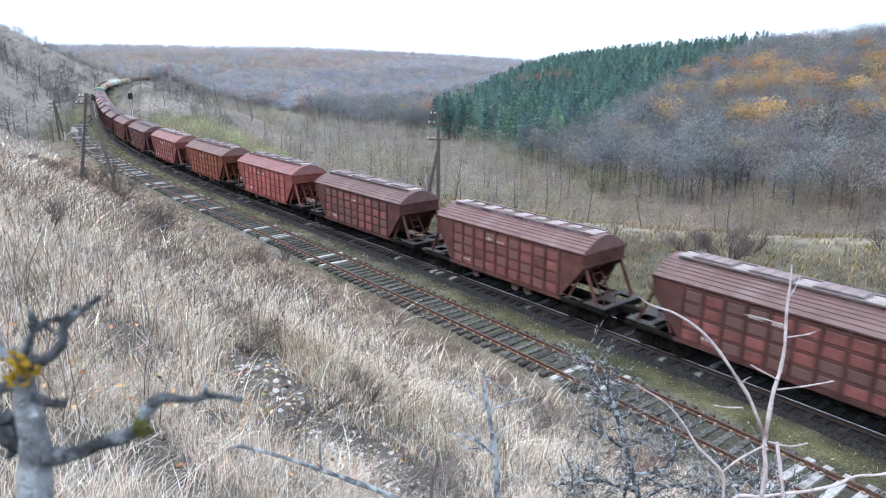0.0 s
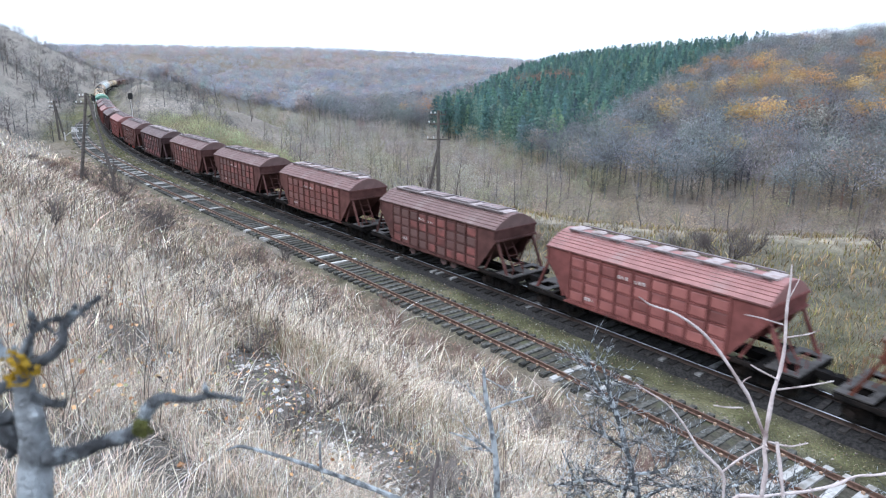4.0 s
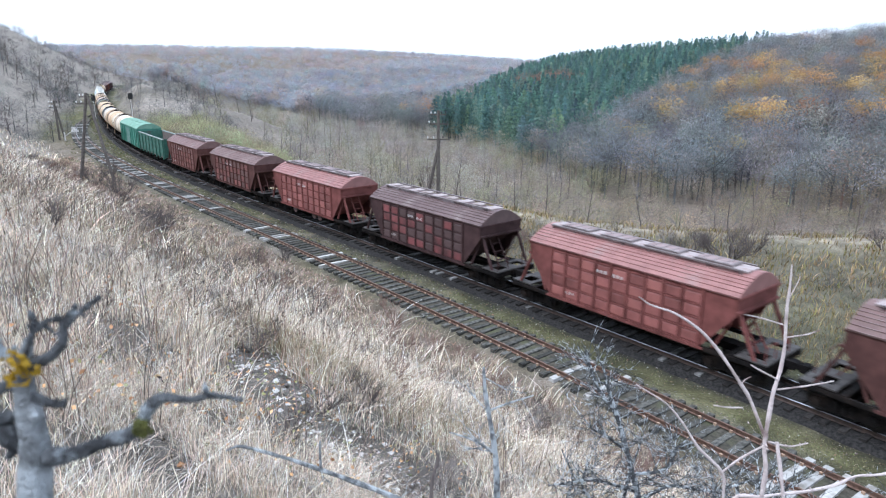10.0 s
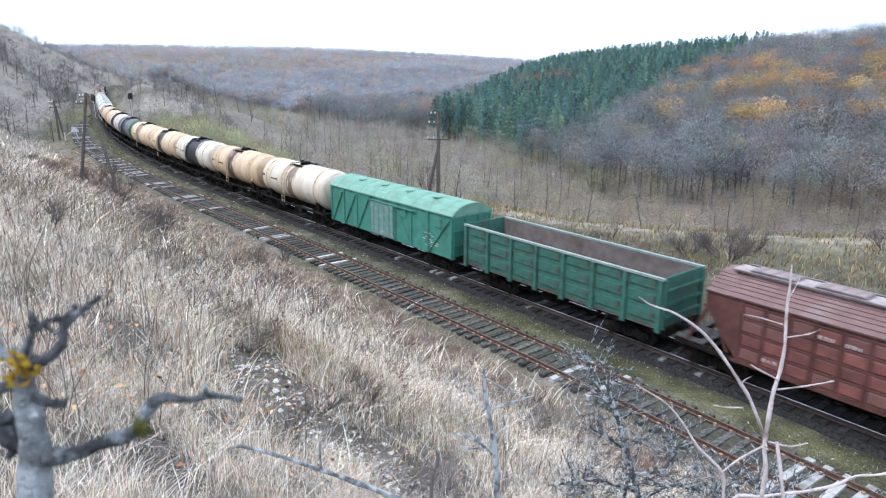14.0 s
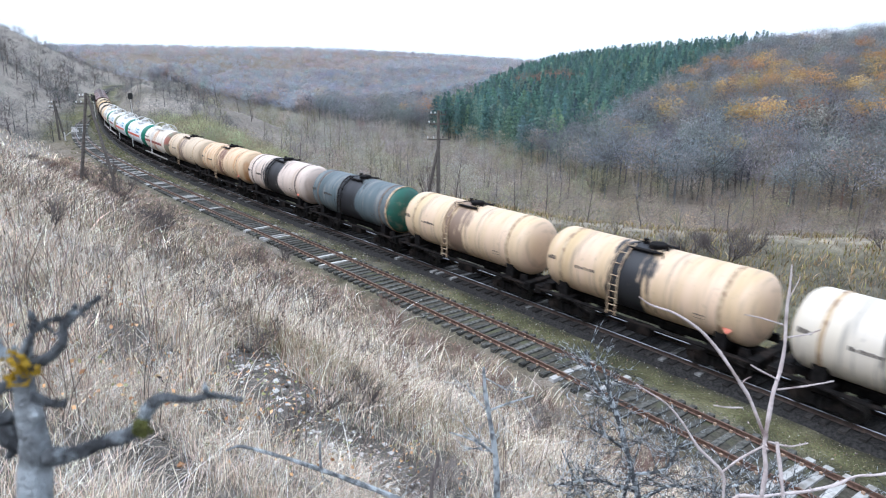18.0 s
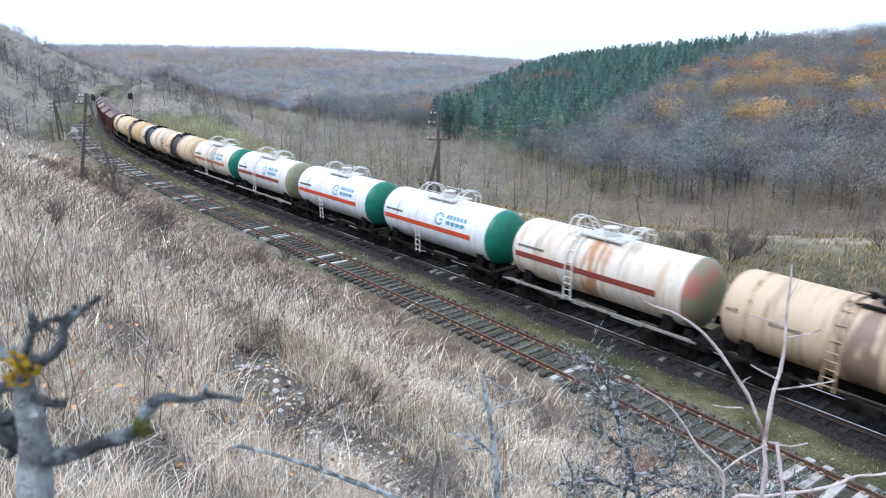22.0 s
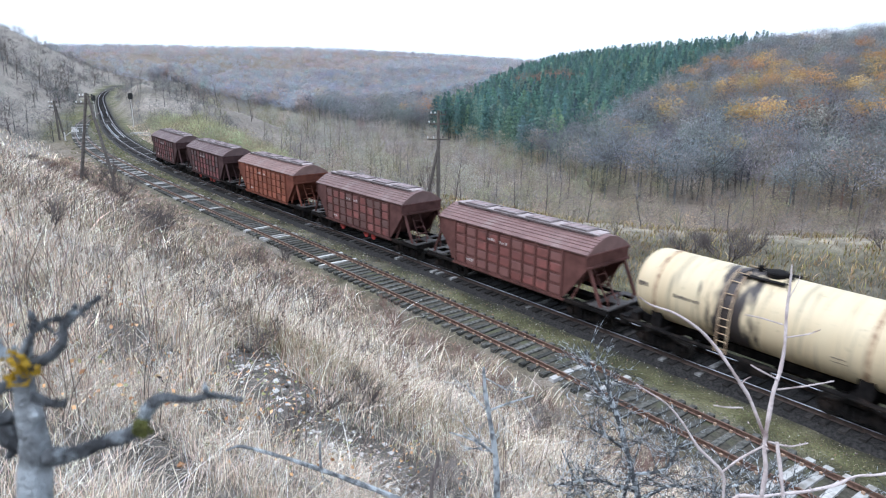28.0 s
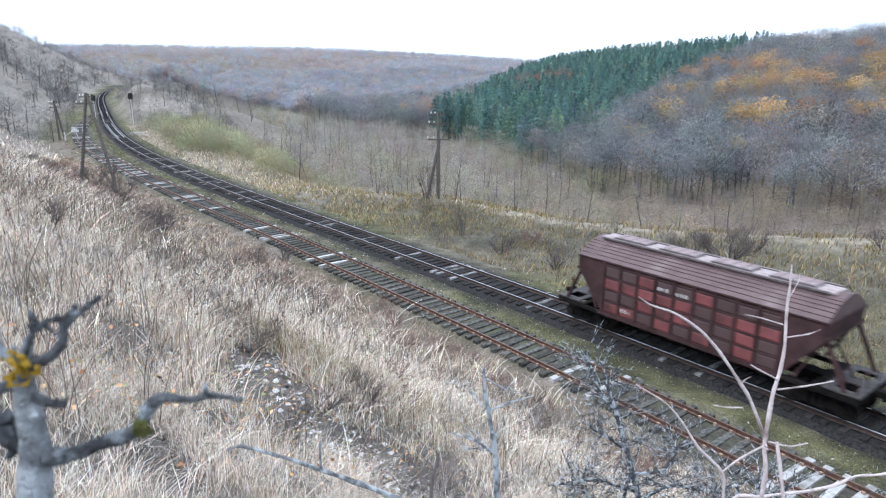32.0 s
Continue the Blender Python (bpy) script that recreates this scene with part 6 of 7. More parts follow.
# ---- poles, signals, bushes and branches ----
def tube(b, pts, radii, n=7, knobs=0.0, rr=random):
    """A bent, tapering, slightly knobbly stem through the points."""
    pts = [Vector(p) for p in pts]
    fine, rad = [], []
    ways = [(pts[min(i + 1, len(pts) - 1)] - pts[max(i - 1, 0)]).normalized() for i in range(len(pts))]
    for i in range(len(pts) - 1):
        p1, p2 = pts[i], pts[i + 1]
        l = (p2 - p1).length * 0.8
        for k in range(4):
            t = k / 4
            fine.append(p1 * (2 * t ** 3 - 3 * t * t + 1) + ways[i] * l * (t ** 3 - 2 * t * t + t) + p2 * (3 * t * t - 2 * t ** 3) + ways[i + 1] * l * (t ** 3 - t * t))
            rad.append((radii[i] * (1 - t) + radii[i + 1] * t) * (1 + knobs * rr.uniform(-1, 1)))
    fine.append(pts[-1])
    rad.append(radii[-1])
    v, f = [], []
    for i, p in enumerate(fine):
        d = (fine[min(i + 1, len(fine) - 1)] - fine[max(i - 1, 0)]).normalized()
        q = d.to_track_quat("Z", "Y").to_matrix()
        for k in range(n):
            a = 2 * math.pi * k / n
            w = rad[i] * (1 + knobs * 0.6 * rr.uniform(-1, 1))
            v.append(p + q @ Vector((math.cos(a) * w, math.sin(a) * w, 0)))
    for i in range(len(fine) - 1):
        for k in range(n):
            f.append((i * n + k, i * n + (k + 1) % n, (i + 1) * n + (k + 1) % n, (i + 1) * n + k))
    f += [tuple(range(n - 1, -1, -1)), tuple(range((len(fine) - 1) * n, len(fine) * n))]
    return b.add(v, f)


def ground_at(x, y, sink=0.05):
    return height(x, y) - sink


def line_pole(x, y, h, leg, turn, arms, label, lean=0.0):
    """An A-frame telegraph pole with cross-arms and insulators."""
    p = tagged(new("telegraph_pole"), label, "telegraph pole", "poles along the railway")
    p.matrix_basis = pose(x, y, ground_at(x, y, 0.2), 0, 0, turn)
    part("mast", Build().bar((0, 0, 0), (lean, 0, h), 0.19, 10, 0.15), M_POLE, p)
    lx, ly, lz = leg
    part("strut", Build().bar((lx, ly, ground_at(x + lx, y + ly) - ground_at(x, y)), (lean + 0.12, 0, lz), 0.17, 10, 0.14), M_POLE, p)
    for z, half in arms:
        c = lean * z / h
        arm = part("crossarm", Build().box(c - half, c + half, -0.06, 0.06, z - 0.06, z + 0.06), M_POLE, p)
        for k in (-1, -0.45, 0.45, 1):
            b = Build().lathe([(0, 0.03), (0.1, 0.03), (0.11, 0.075), (0.18, 0.08), (0.24, 0.05), (0.26, 0.01)], 8, Matrix.Translation((c + k * half * 0.93, 0, z + 0.05)) @ Matrix.Rotation(-math.pi / 2, 4, "Y"))
            part("insulator", b, M_PORCELAIN if k < 0 else M_DARK, arm)
    return p


def build_poles():
    line_pole(-40.0, 71.6, 9.8, (4.5, -1.4, 9.4), 0, ((9.4, 0.7), (8.7, 1.05)), "grey A-frame telegraph pole beside the siding", 1.9)
    line_pole(-0.5, 65.0, 8.9, (-1.15, 0.0, 6.0), 0, ((8.5, 0.75), (7.6, 0.95), (6.1, 1.1)), "grey strutted telegraph pole on the far verge")
    line_pole(-66.6, 114.5, 6.9, (0.8, 0.3, 6.0), 15, ((6.5, 0.9), (5.8, 0.9)), "weathered twin telegraph pole at the hill foot")


def signal(x, y, h, label):
    s = tagged(new("railway_signal"), label, "railway signal", "signals by the main line")
    s.matrix_basis = pose(x, y, ground_at(x, y), 0, 0, 25)
    part("mast", Build().bar((0, 0, 0), (0, 0, h), 0.08, 10), M_WHITE, s)
    part("base", Build().box(-0.3, 0.3, -0.3, 0.3, 0, 0.35), M_SLEEPER_C, s)
    head = part("signal_head", Build().prism([(-0.38, h - 0.9), (0.38, h - 0.9), (0.5, h - 0.6), (0.5, h + 0.1), (0.38, h + 0.4), (-0.38, h + 0.4), (-0.5, h + 0.1), (-0.5, h - 0.6)], -0.2, -0.1), M_DARK, s)
    for z in (h - 0.5, h - 0.05):
        b = Build().lathe([(0.0, 0.16), (0.25, 0.16)], 12, Matrix.Translation((0, -0.2, z)) @ Matrix.Rotation(-math.pi / 2, 4, "Z"), cap=False)
        part("hood", b, M_DARK, head)
    part("ladder", Build().bar((-0.15, 0.25, 0), (-0.15, 0.25, h - 0.5), 0.02, 5).bar((0.15, 0.25, 0), (0.15, 0.25, h - 0.5), 0.02, 5), M_DARK, s)


def build_lineside():
    signal(*[float(q) for q in on_line(MAIN_S, MAIN_P, MAIN_H, 113, 2.2)[:2]], 5.2, "black-headed railway signal on a white mast beside the points")
    signal(-66.0, 141.4, 6.9, "black-headed railway signal on a white mast among bushes")
    st = tagged(new("switch_stand"), "white-painted switch stand beside the siding points", "switch stand")
    st.matrix_basis = pose(-64.9, 113.2, ground_at(-64.9, 113.2), 0, 0, 20)
    part("post", Build().box(-0.1, 0.1, -0.1, 0.1, 0, 1.5), M_WHITE, st)
    part("lever", Build().flat_bar((0.1, 0, 0.9), (1.5, 0.1, 1.9), 0.12, 0.12), M_WHITE, st)
    part("weight", Build().box(1.1, 2.2, -0.2, 0.2, 1.5, 1.9), M_WHITE, st)
    part("target", Build().box(1.2, 1.8, -0.05, 0.05, 1.9, 2.4), M_WHITE, st)
    for x, y, t in ((-58.7, 126.2, 20), (-57.6, 128.0, 5), (-55.8, 124.0, 40)):
        k = new("concrete_slab", Build().box(-0.9, 0.9, -0.3, 0.3, 0, 0.4, b=0.05).mesh("concrete_slab"))
        k.data.materials.append(M_SLEEPER_C)
        k.matrix_basis = pose(x, y, ground_at(x, y, 0.08), 0, 0, t)
        tagged(k, "pale concrete slab lying beside the main line", "concrete slab", "slabs beside the line")


def grow(b, p, d, length, r, depth, rr, spread=0.6, droop=0.0, n=3):
    """Branch by branch, each a thin tapering rod."""
    e = p + d * length
    b.bar(p, e, r, n if depth < 3 else 4, r * 0.62)
    if depth == 0:
        return
    for k in range(rr.choice((2, 3, 3))):
        t = rr.uniform(0.45, 1.0)
        q = p + d * length * t
        nd = (d + Vector((rr.gauss(0, spread), rr.gauss(0, spread), rr.gauss(0.12 - droop, spread * 0.6)))).normalized()
        grow(b, q, nd, length * rr.uniform(0.55, 0.85), r * 0.58, depth - 1, rr, spread, droop, n)


def bush_stems(seed, stems, depth, spread, up, thick=0.011):
    """Stems of one bush of about 1 m height."""
    rr = random.Random(seed)
    out = []
    for k in range(stems):
        b = Build()
        a = rr.random() * 6.283
        d = Vector((math.cos(a) * spread, math.sin(a) * spread, up)).normalized()
        grow(b, Vector((math.cos(a) * 0.05, math.sin(a) * 0.05, -0.05)), d, 0.3, thick, depth, rr, 0.42)
        out.append(mesh_from("stem", b.v, b.f))
    return out


BUSHES = [bush_stems(1, 11, 5, 0.75, 1.0), bush_stems(2, 6, 5, 0.45, 1.2), bush_stems(3, 14, 5, 1.1, 0.9), bush_stems(4, 9, 4, 0.8, 1.0, 0.017), bush_stems(5, 6, 4, 0.5, 1.2, 0.017), bush_stems(6, 11, 4, 1.1, 0.9, 0.015)]
M_TWIG_D = surf("dark_bare_twigs", (0.1, 0.085, 0.08), (0.16, 0.135, 0.125), 5, 0.95, 0.0)
M_TWIG_R = surf("reddish_bare_twigs", (0.2, 0.13, 0.11), (0.26, 0.18, 0.15), 5, 0.95, 0.0)
M_TWIG_O = surf("olive_bare_twigs", (0.26, 0.25, 0.16), (0.33, 0.31, 0.2), 5, 0.95, 0.0)
M_TWIG_G = surf("grey_bare_twigs", (0.24, 0.215, 0.2), (0.32, 0.29, 0.27), 5, 0.95, 0.0)


def bush(x, y, h, kind, ma, label, wide=1.0, turn=0):
    t = tagged(new("bare_bush"), label, "bush", "leafless bushes")
    for me in BUSHES[kind]:
        part("stem", me, ma, t)
    t.matrix_basis = pose(x, y, ground_at(x, y), 0, 0, turn) @ Matrix.Diagonal((h * wide, h * wide, h, 1))
    return t


def build_bushes():
    rr = random.Random(77)
    for x, y, h, k, ma, wide in ((-22.9, 44.4, 3.1, 0, M_TWIG_D, 0.9), (-22.3, 47.0, 2.6, 2, M_TWIG_D, 1.0), (-20.6, 49.9, 2.3, 1, M_TWIG_D, 1.0), (-37.8, 70.5, 3.6, 0, M_TWIG_D, 0.9), (-14.3, 31.6, 2.4, 1, M_TWIG_D, 0.9), (-12.2, 40.6, 2.1, 1, M_TWIG_D, 1.0), (-10.4, 41.4, 1.9, 0, M_TWIG_D, 0.9),
                              (-15.3, 34.2, 3.6, 0, M_TWIG_D, 0.8), (-32.3, 64.8, 3.6, 2, M_TWIG_D, 1.0), (-35.6, 69.3, 5.6, 1, M_TWIG_D, 0.5), (-20.5, 44.0, 2.6, 2, M_TWIG_D, 1.1), (-10.8, 38.0, 2.2, 1, M_TWIG_R, 1.0),
                              (-2.7, 31.7, 1.8, 1, M_TWIG_R, 1.1), (-6.2, 33.0, 1.7, 0, M_TWIG_R, 1.1), (1.0, 26.3, 1.3, 0, M_TWIG_R, 1.2),
                              (4.1, 44.9, 2.7, 2, M_TWIG_D, 0.7), (7.4, 41.2, 2.5, 0, M_TWIG_D, 0.9), (1.4, 49.9, 3.5, 1, M_TWIG_D, 0.7), (19.6, 43.4, 4.2, 2, M_TWIG_D, 1.0), (17.2, 44.2, 3.2, 0, M_TWIG_D, 1.0), (22.0, 44.8, 3.0, 0, M_TWIG_D, 1.0),
                              (30.5, 43.5, 2.8, 0, M_TWIG_D, 0.9), (13.0, 49.0, 2.0, 1, M_TWIG_D, 0.8), (-1.6, 64.0, 5.6, 1, M_TWIG_D, 0.6), (6.5, 47.5, 2.0, 0, M_TWIG_R, 1.0), (16.5, 46.5, 2.2, 1, M_TWIG_G, 0.9)):
        bush(x, y, h, k, ma, "leafless thorny bush with dense dark twigs" if ma is M_TWIG_D else "low leafless reddish-brown bush", wide, rr.uniform(0, 360))
    # bare growth along the slope's foot, beside the siding
    for i in range(120):
        s = rr.uniform(-62, 30)
        d = float(np.interp(s, [-120, -45, -20, 10, 40], [8.3, 8.3, 9.0, 10.5, 11.5])) + rr.uniform(-0.6, 3.8)
        x, y, _ = on_line(MAIN_S, MAIN_P, MAIN_H, s, d)
        bush(float(x), float(y), rr.uniform(0.8, 1.9), rr.choice((3, 4, 5)), rr.choice((M_TWIG_R, M_TWIG_R, M_TWIG_D, M_TWIG_G)), "low leafless bush at the foot of the slope", 1.1, rr.uniform(0, 360))
    # taller twiggy bushes standing out of the slope's grass
    for x, y, h, k, ma in ((-1.5, 10.9, 1.2, 4, M_TWIG_D), (-2.1, 11.8, 1.0, 3, M_TWIG_D), (-1.3, 14.9, 1.3, 4, M_TWIG_R), (-2.1, 9.8, 0.9, 5, M_TWIG_D), (-0.8, 13.0, 1.1, 3, M_TWIG_R), (-2.5, 19.8, 1.2, 4, M_TWIG_D), (-0.4, 19.0, 1.3, 4, M_TWIG_R), (0.2, 15.0, 1.1, 3, M_TWIG_G), (-3.9, 13.4, 1.0, 4, M_TWIG_D), (-5.7, 27.4, 1.3, 3, M_TWIG_D), (-2.3, 29.9, 1.5, 4, M_TWIG_R), (-0.4, 27.0, 1.5, 3, M_TWIG_R), (1.5, 24.0, 1.3, 5, M_TWIG_R), (4.1, 20.6, 1.3, 0, M_TWIG_G), (3.7, 21.7, 1.2, 0, M_TWIG_R), (-8.6, 24.5, 1.4, 4, M_TWIG_D), (-8.0, 27.9, 1.6, 4, M_TWIG_D), (-9.5, 15.3, 1.3, 4, M_TWIG_D), (-7.9, 15.0, 1.0, 3, M_TWIG_D), (-16.6, 26.2, 1.6, 4, M_TWIG_D), (-2.1, 7.7, 0.7, 3, M_TWIG_D), (2.4, 21.9, 1.2, 4, M_TWIG_G)):
        bush(x, y, h, k, ma, "leafless twiggy bush standing in dry grass", 1.0, rr.uniform(0, 360))
    # single small bushes in the slope's grass
    for i in range(34):
        rad, az = rr.uniform(6.5, 28), math.radians(rr.uniform(-32, 14))
        x, y = rad * math.sin(az), rad * math.cos(az)
        if line_coords(np.array([x]), np.array([y]))[1][0] > 11:
            bush(x, y, rr.uniform(0.55, 1.1) * (0.75 if rad < 12 else 1.1), rr.choice((0, 1)) if rad < 12 else rr.choice((3, 4)), rr.choice((M_TWIG_G, M_TWIG_D, M_TWIG_D)), "small grey leafless bush in dry grass", 1.1, rr.uniform(0, 360))


def tree_meshes(seed, depth, spread, lean):
    """Trunk and crown of one bare tree of about 1 m height."""
    rr = random.Random(seed)
    tr, cr = Build(), Build()
    p = Vector((0, 0, -0.03))
    d = Vector((lean, 0, 1)).normalized()
    r = 0.016
    for k in range(5):
        e = p + d * 0.16
        tr.bar(p, e, r, 6, r * 0.8)
        for j in range(2 if k else 0):
            a = rr.random() * 6.283
            nd = Vector((math.cos(a) * 0.8, math.sin(a) * 0.8, 0.75)).normalized()
            grow(cr, e, nd, 0.16 * (1.1 - 0.1 * k), r * 0.55, depth, rr, spread)
        p, d, r = e, (d + Vector((rr.gauss(0, 0.12), rr.gauss(0, 0.12), 0.3))).normalized(), r * 0.8
    grow(cr, p, d, 0.14, r, depth, rr, spread)
    return mesh_from("trunk", tr.v, tr.f), mesh_from("crown", cr.v, cr.f)


def build_trees():
    rr = random.Random(91)
    kinds = [tree_meshes(k, 4, 0.4, 0.1 * (k % 2)) for k in range(4)]
    thin = [tree_meshes(k + 10, 3, 0.4, 0.1 * (k % 2)) for k in range(4)]
    spots = []
    while len(spots) < 130:
        far = len(spots) >= 64
        s, w = rr.uniform(-70, 130), rr.uniform(0, 1) ** 1.3 * 38 + (40 * rr.random() if far else 0)
        w += float(verge_width(s)) - 1.5
        x, y, _ = on_line(MAIN_S, MAIN_P, MAIN_H, s, -w)
        if abs(math.degrees(math.atan2(x, y))) < 36:
            spots.append((float(x), float(y), far))
    for x, y, far in spots:
        tr, cr = (thin if far else kinds)[rr.randrange(4)]
        green = rr.random() < 0.55
        t = tagged(new("bare_tree"), "slender tree with thin olive-yellow twigs" if green else "slender grey leafless tree", "tree", "trees beyond the verge")
        part("trunk", tr, M_TWIG_D, t)
        part("crown", cr, M_TWIG_O if green else M_TWIG_G, t)
        h = rr.uniform(7.0, 10.0) if far else rr.uniform(4.0, 7.5)
        t.matrix_basis = pose(x, y, ground_at(x, y), 0, 0, rr.uniform(0, 360)) @ Matrix.Diagonal((h * 0.85, h * 0.85, h, 1))

    # single thorn trees on the grassy hill beside the curve
    for x, y, h in ((-139.9, 218.4, 9), (-88.9, 136.2, 4.5), (-129.8, 216.6, 8), (-119.5, 202.8, 6), (-105.4, 172.2, 5), (-127, 203.8, 6), (-134.4, 240.1, 8), (-193, 353, 9), (-188, 363, 10), (-204, 403, 9), (-134.8, 234.3, 9), (-116.8, 184.7, 5), (-98.8, 168.7, 4),
                    (-67.9, 103.6, 4), (-115.5, 208.7, 5), (-166.6, 295, 9), (-140.7, 217.2, 8), (-162, 257.8, 7), (-146, 262, 8), (-152, 268, 7), (-124, 221, 6), (-109, 190, 5), (-198, 385, 9), (-176, 330, 8), (-128, 226, 7), (-133, 211, 7)):
        tr, cr = kinds[rr.randrange(4)]
        t = tagged(new("thorn_tree"), "dark bare thorn tree on the dry grassy hill", "tree", "trees on the grassy hill")
        part("trunk", tr, M_TWIG_D, t)
        part("crown", cr, M_TWIG_D, t)
        t.matrix_basis = pose(x, y, ground_at(x, y, 0.3), 0, 0, rr.uniform(0, 360)) @ Matrix.Diagonal((h * 1.25, h * 1.25, h, 1))


build_poles()
build_lineside()
build_bushes()
build_trees()


# ---- branches close to the viewer ----
def rooted(pts, radii):
    """Carries a stem's lower end down into the ground."""
    x, y, z = pts[0]
    return [(x, y, ground_at(x, y, 0.1)), *pts], [radii[0] * 1.15, *radii]


def knobbly(b, pts, radii, rr, n=9, knobs=0.1, spurs=0):
    tube(b, pts, radii, n, knobs, rr)
    for k in range(spurs):
        i = rr.randrange(1, len(pts))
        p = Vector(pts[i - 1]).lerp(Vector(pts[i]), rr.random())
        d = Vector((rr.gauss(0, 1), rr.gauss(0, 0.6), rr.gauss(0.3, 1))).normalized()
        r = min(radii) * rr.uniform(0.55, 0.9)
        l = r * rr.uniform(2.5, 5)
        tube(b, [p, p + d * l * 0.6, p + d * l], [r, r * 0.9, r * 0.6], 6, 0.15, rr)
    return b


def lichened_branch():
    rr = random.Random(5)
    K = 0.78
    t = tagged(new("lichened_branch"), "thick grey lichen-crusted branch with a yellow patch", "branch")
    stem, rad = rooted([(-0.381, 0.517, 11.564), (-0.386, 0.534, 11.625), (-0.386, 0.547, 11.673), (-0.395, 0.56, 11.719), (-0.398, 0.568, 11.75)], [0.0155, 0.015, 0.014, 0.0105, 0.0075])
    part("stem", knobbly(Build(), stem, rad, rr, 14, 0.07, 4).mesh("stem", True), M_BARK_L, t)
    limbs = (([(-0.386, 0.545, 11.668), (-0.409, 0.55, 11.683), (-0.435, 0.553, 11.693)], [0.013, 0.014, 0.012]),
             ([(-0.383, 0.549, 11.754), (-0.367, 0.55, 11.759), (-0.349, 0.554, 11.774), (-0.348, 0.559, 11.791), (-0.336, 0.564, 11.809)], [0.007, 0.0068, 0.006, 0.005, 0.0032]),
             ([(-0.345, 0.559, 11.791), (-0.334, 0.562, 11.802), (-0.314, 0.566, 11.816)], [0.0042, 0.0036, 0.003]),
             ([(-0.388, 0.55, 11.759), (-0.38, 0.555, 11.776), (-0.374, 0.559, 11.791), (-0.378, 0.562, 11.801)], [0.006, 0.005, 0.004, 0.0035]),
             ([(-0.374, 0.558, 11.786), (-0.362, 0.56, 11.795), (-0.348, 0.56, 11.796)], [0.0042, 0.0038, 0.0036]),
             ([(-0.385, 0.55, 11.759), (-0.401, 0.552, 11.766), (-0.416, 0.556, 11.779)], [0.007, 0.006, 0.005]),
             ([(-0.386, 0.544, 11.662), (-0.352, 0.54, 11.668), (-0.312, 0.539, 11.683), (-0.281, 0.538, 11.696), (-0.27, 0.538, 11.717), (-0.256, 0.537, 11.729), (-0.226, 0.532, 11.73), (-0.209, 0.528, 11.737), (-0.177, 0.523, 11.735)],
              [0.012, 0.0105, 0.0085, 0.0085, 0.0078, 0.007, 0.0045, 0.004, 0.0024]),
             ([(-0.211, 0.524, 11.736), (-0.2105, 0.5245, 11.741), (-0.209, 0.525, 11.746)], [0.004, 0.004, 0.003]),
             ([(-0.375, 0.541, 11.728), (-0.36, 0.54, 11.722), (-0.346, 0.539, 11.72)], [0.006, 0.005, 0.004]),
             ([(-0.398, 0.561, 11.724), (-0.411, 0.563, 11.729), (-0.427, 0.56, 11.719)], [0.008, 0.007, 0.006]))
    for pts, r in limbs:
        part("limb", knobbly(Build(), pts, [q * K for q in r], rr, 10, 0.16, 5).mesh("limb", True), M_BARK_D, t)
    b = Build()
    for k in range(24):
        c = Vector((-0.386 + rr.gauss(0, 0.0065), 0.541 + rr.uniform(0, 0.012), 11.755 + rr.gauss(0, 0.005) + (0.006 if k % 3 else -0.007)))
        r = rr.uniform(0.0012, 0.0026)
        tube(b, [c, c + Vector((rr.gauss(0, 0.003), -0.004, rr.gauss(0, 0.003))), c + Vector((rr.gauss(0, 0.005), -0.007, rr.gauss(0, 0.004)))], [r, r, r * 0.6], 6, 0.3, rr)
    tagged(part("lichen", b, M_LICHEN, t, "crust of yellow-orange lichen"), kind="stuff")
    b = Build()
    for k in range(12):
        c = Vector((-0.277 + rr.gauss(0, 0.004), 0.532 + rr.uniform(0, 0.005), 11.703 + rr.gauss(0, 0.005)))
        tube(b, [c, c + Vector((rr.gauss(0, 0.003), -0.003, rr.gauss(0, 0.002))), c + Vector((rr.gauss(0, 0.004), -0.004, rr.gauss(0, 0.003)))], [0.0026, 0.0026, 0.0015], 6, 0.3, rr)
    tagged(part("moss", b, M_MOSS, t, "tuft of olive moss"), kind="stuff")


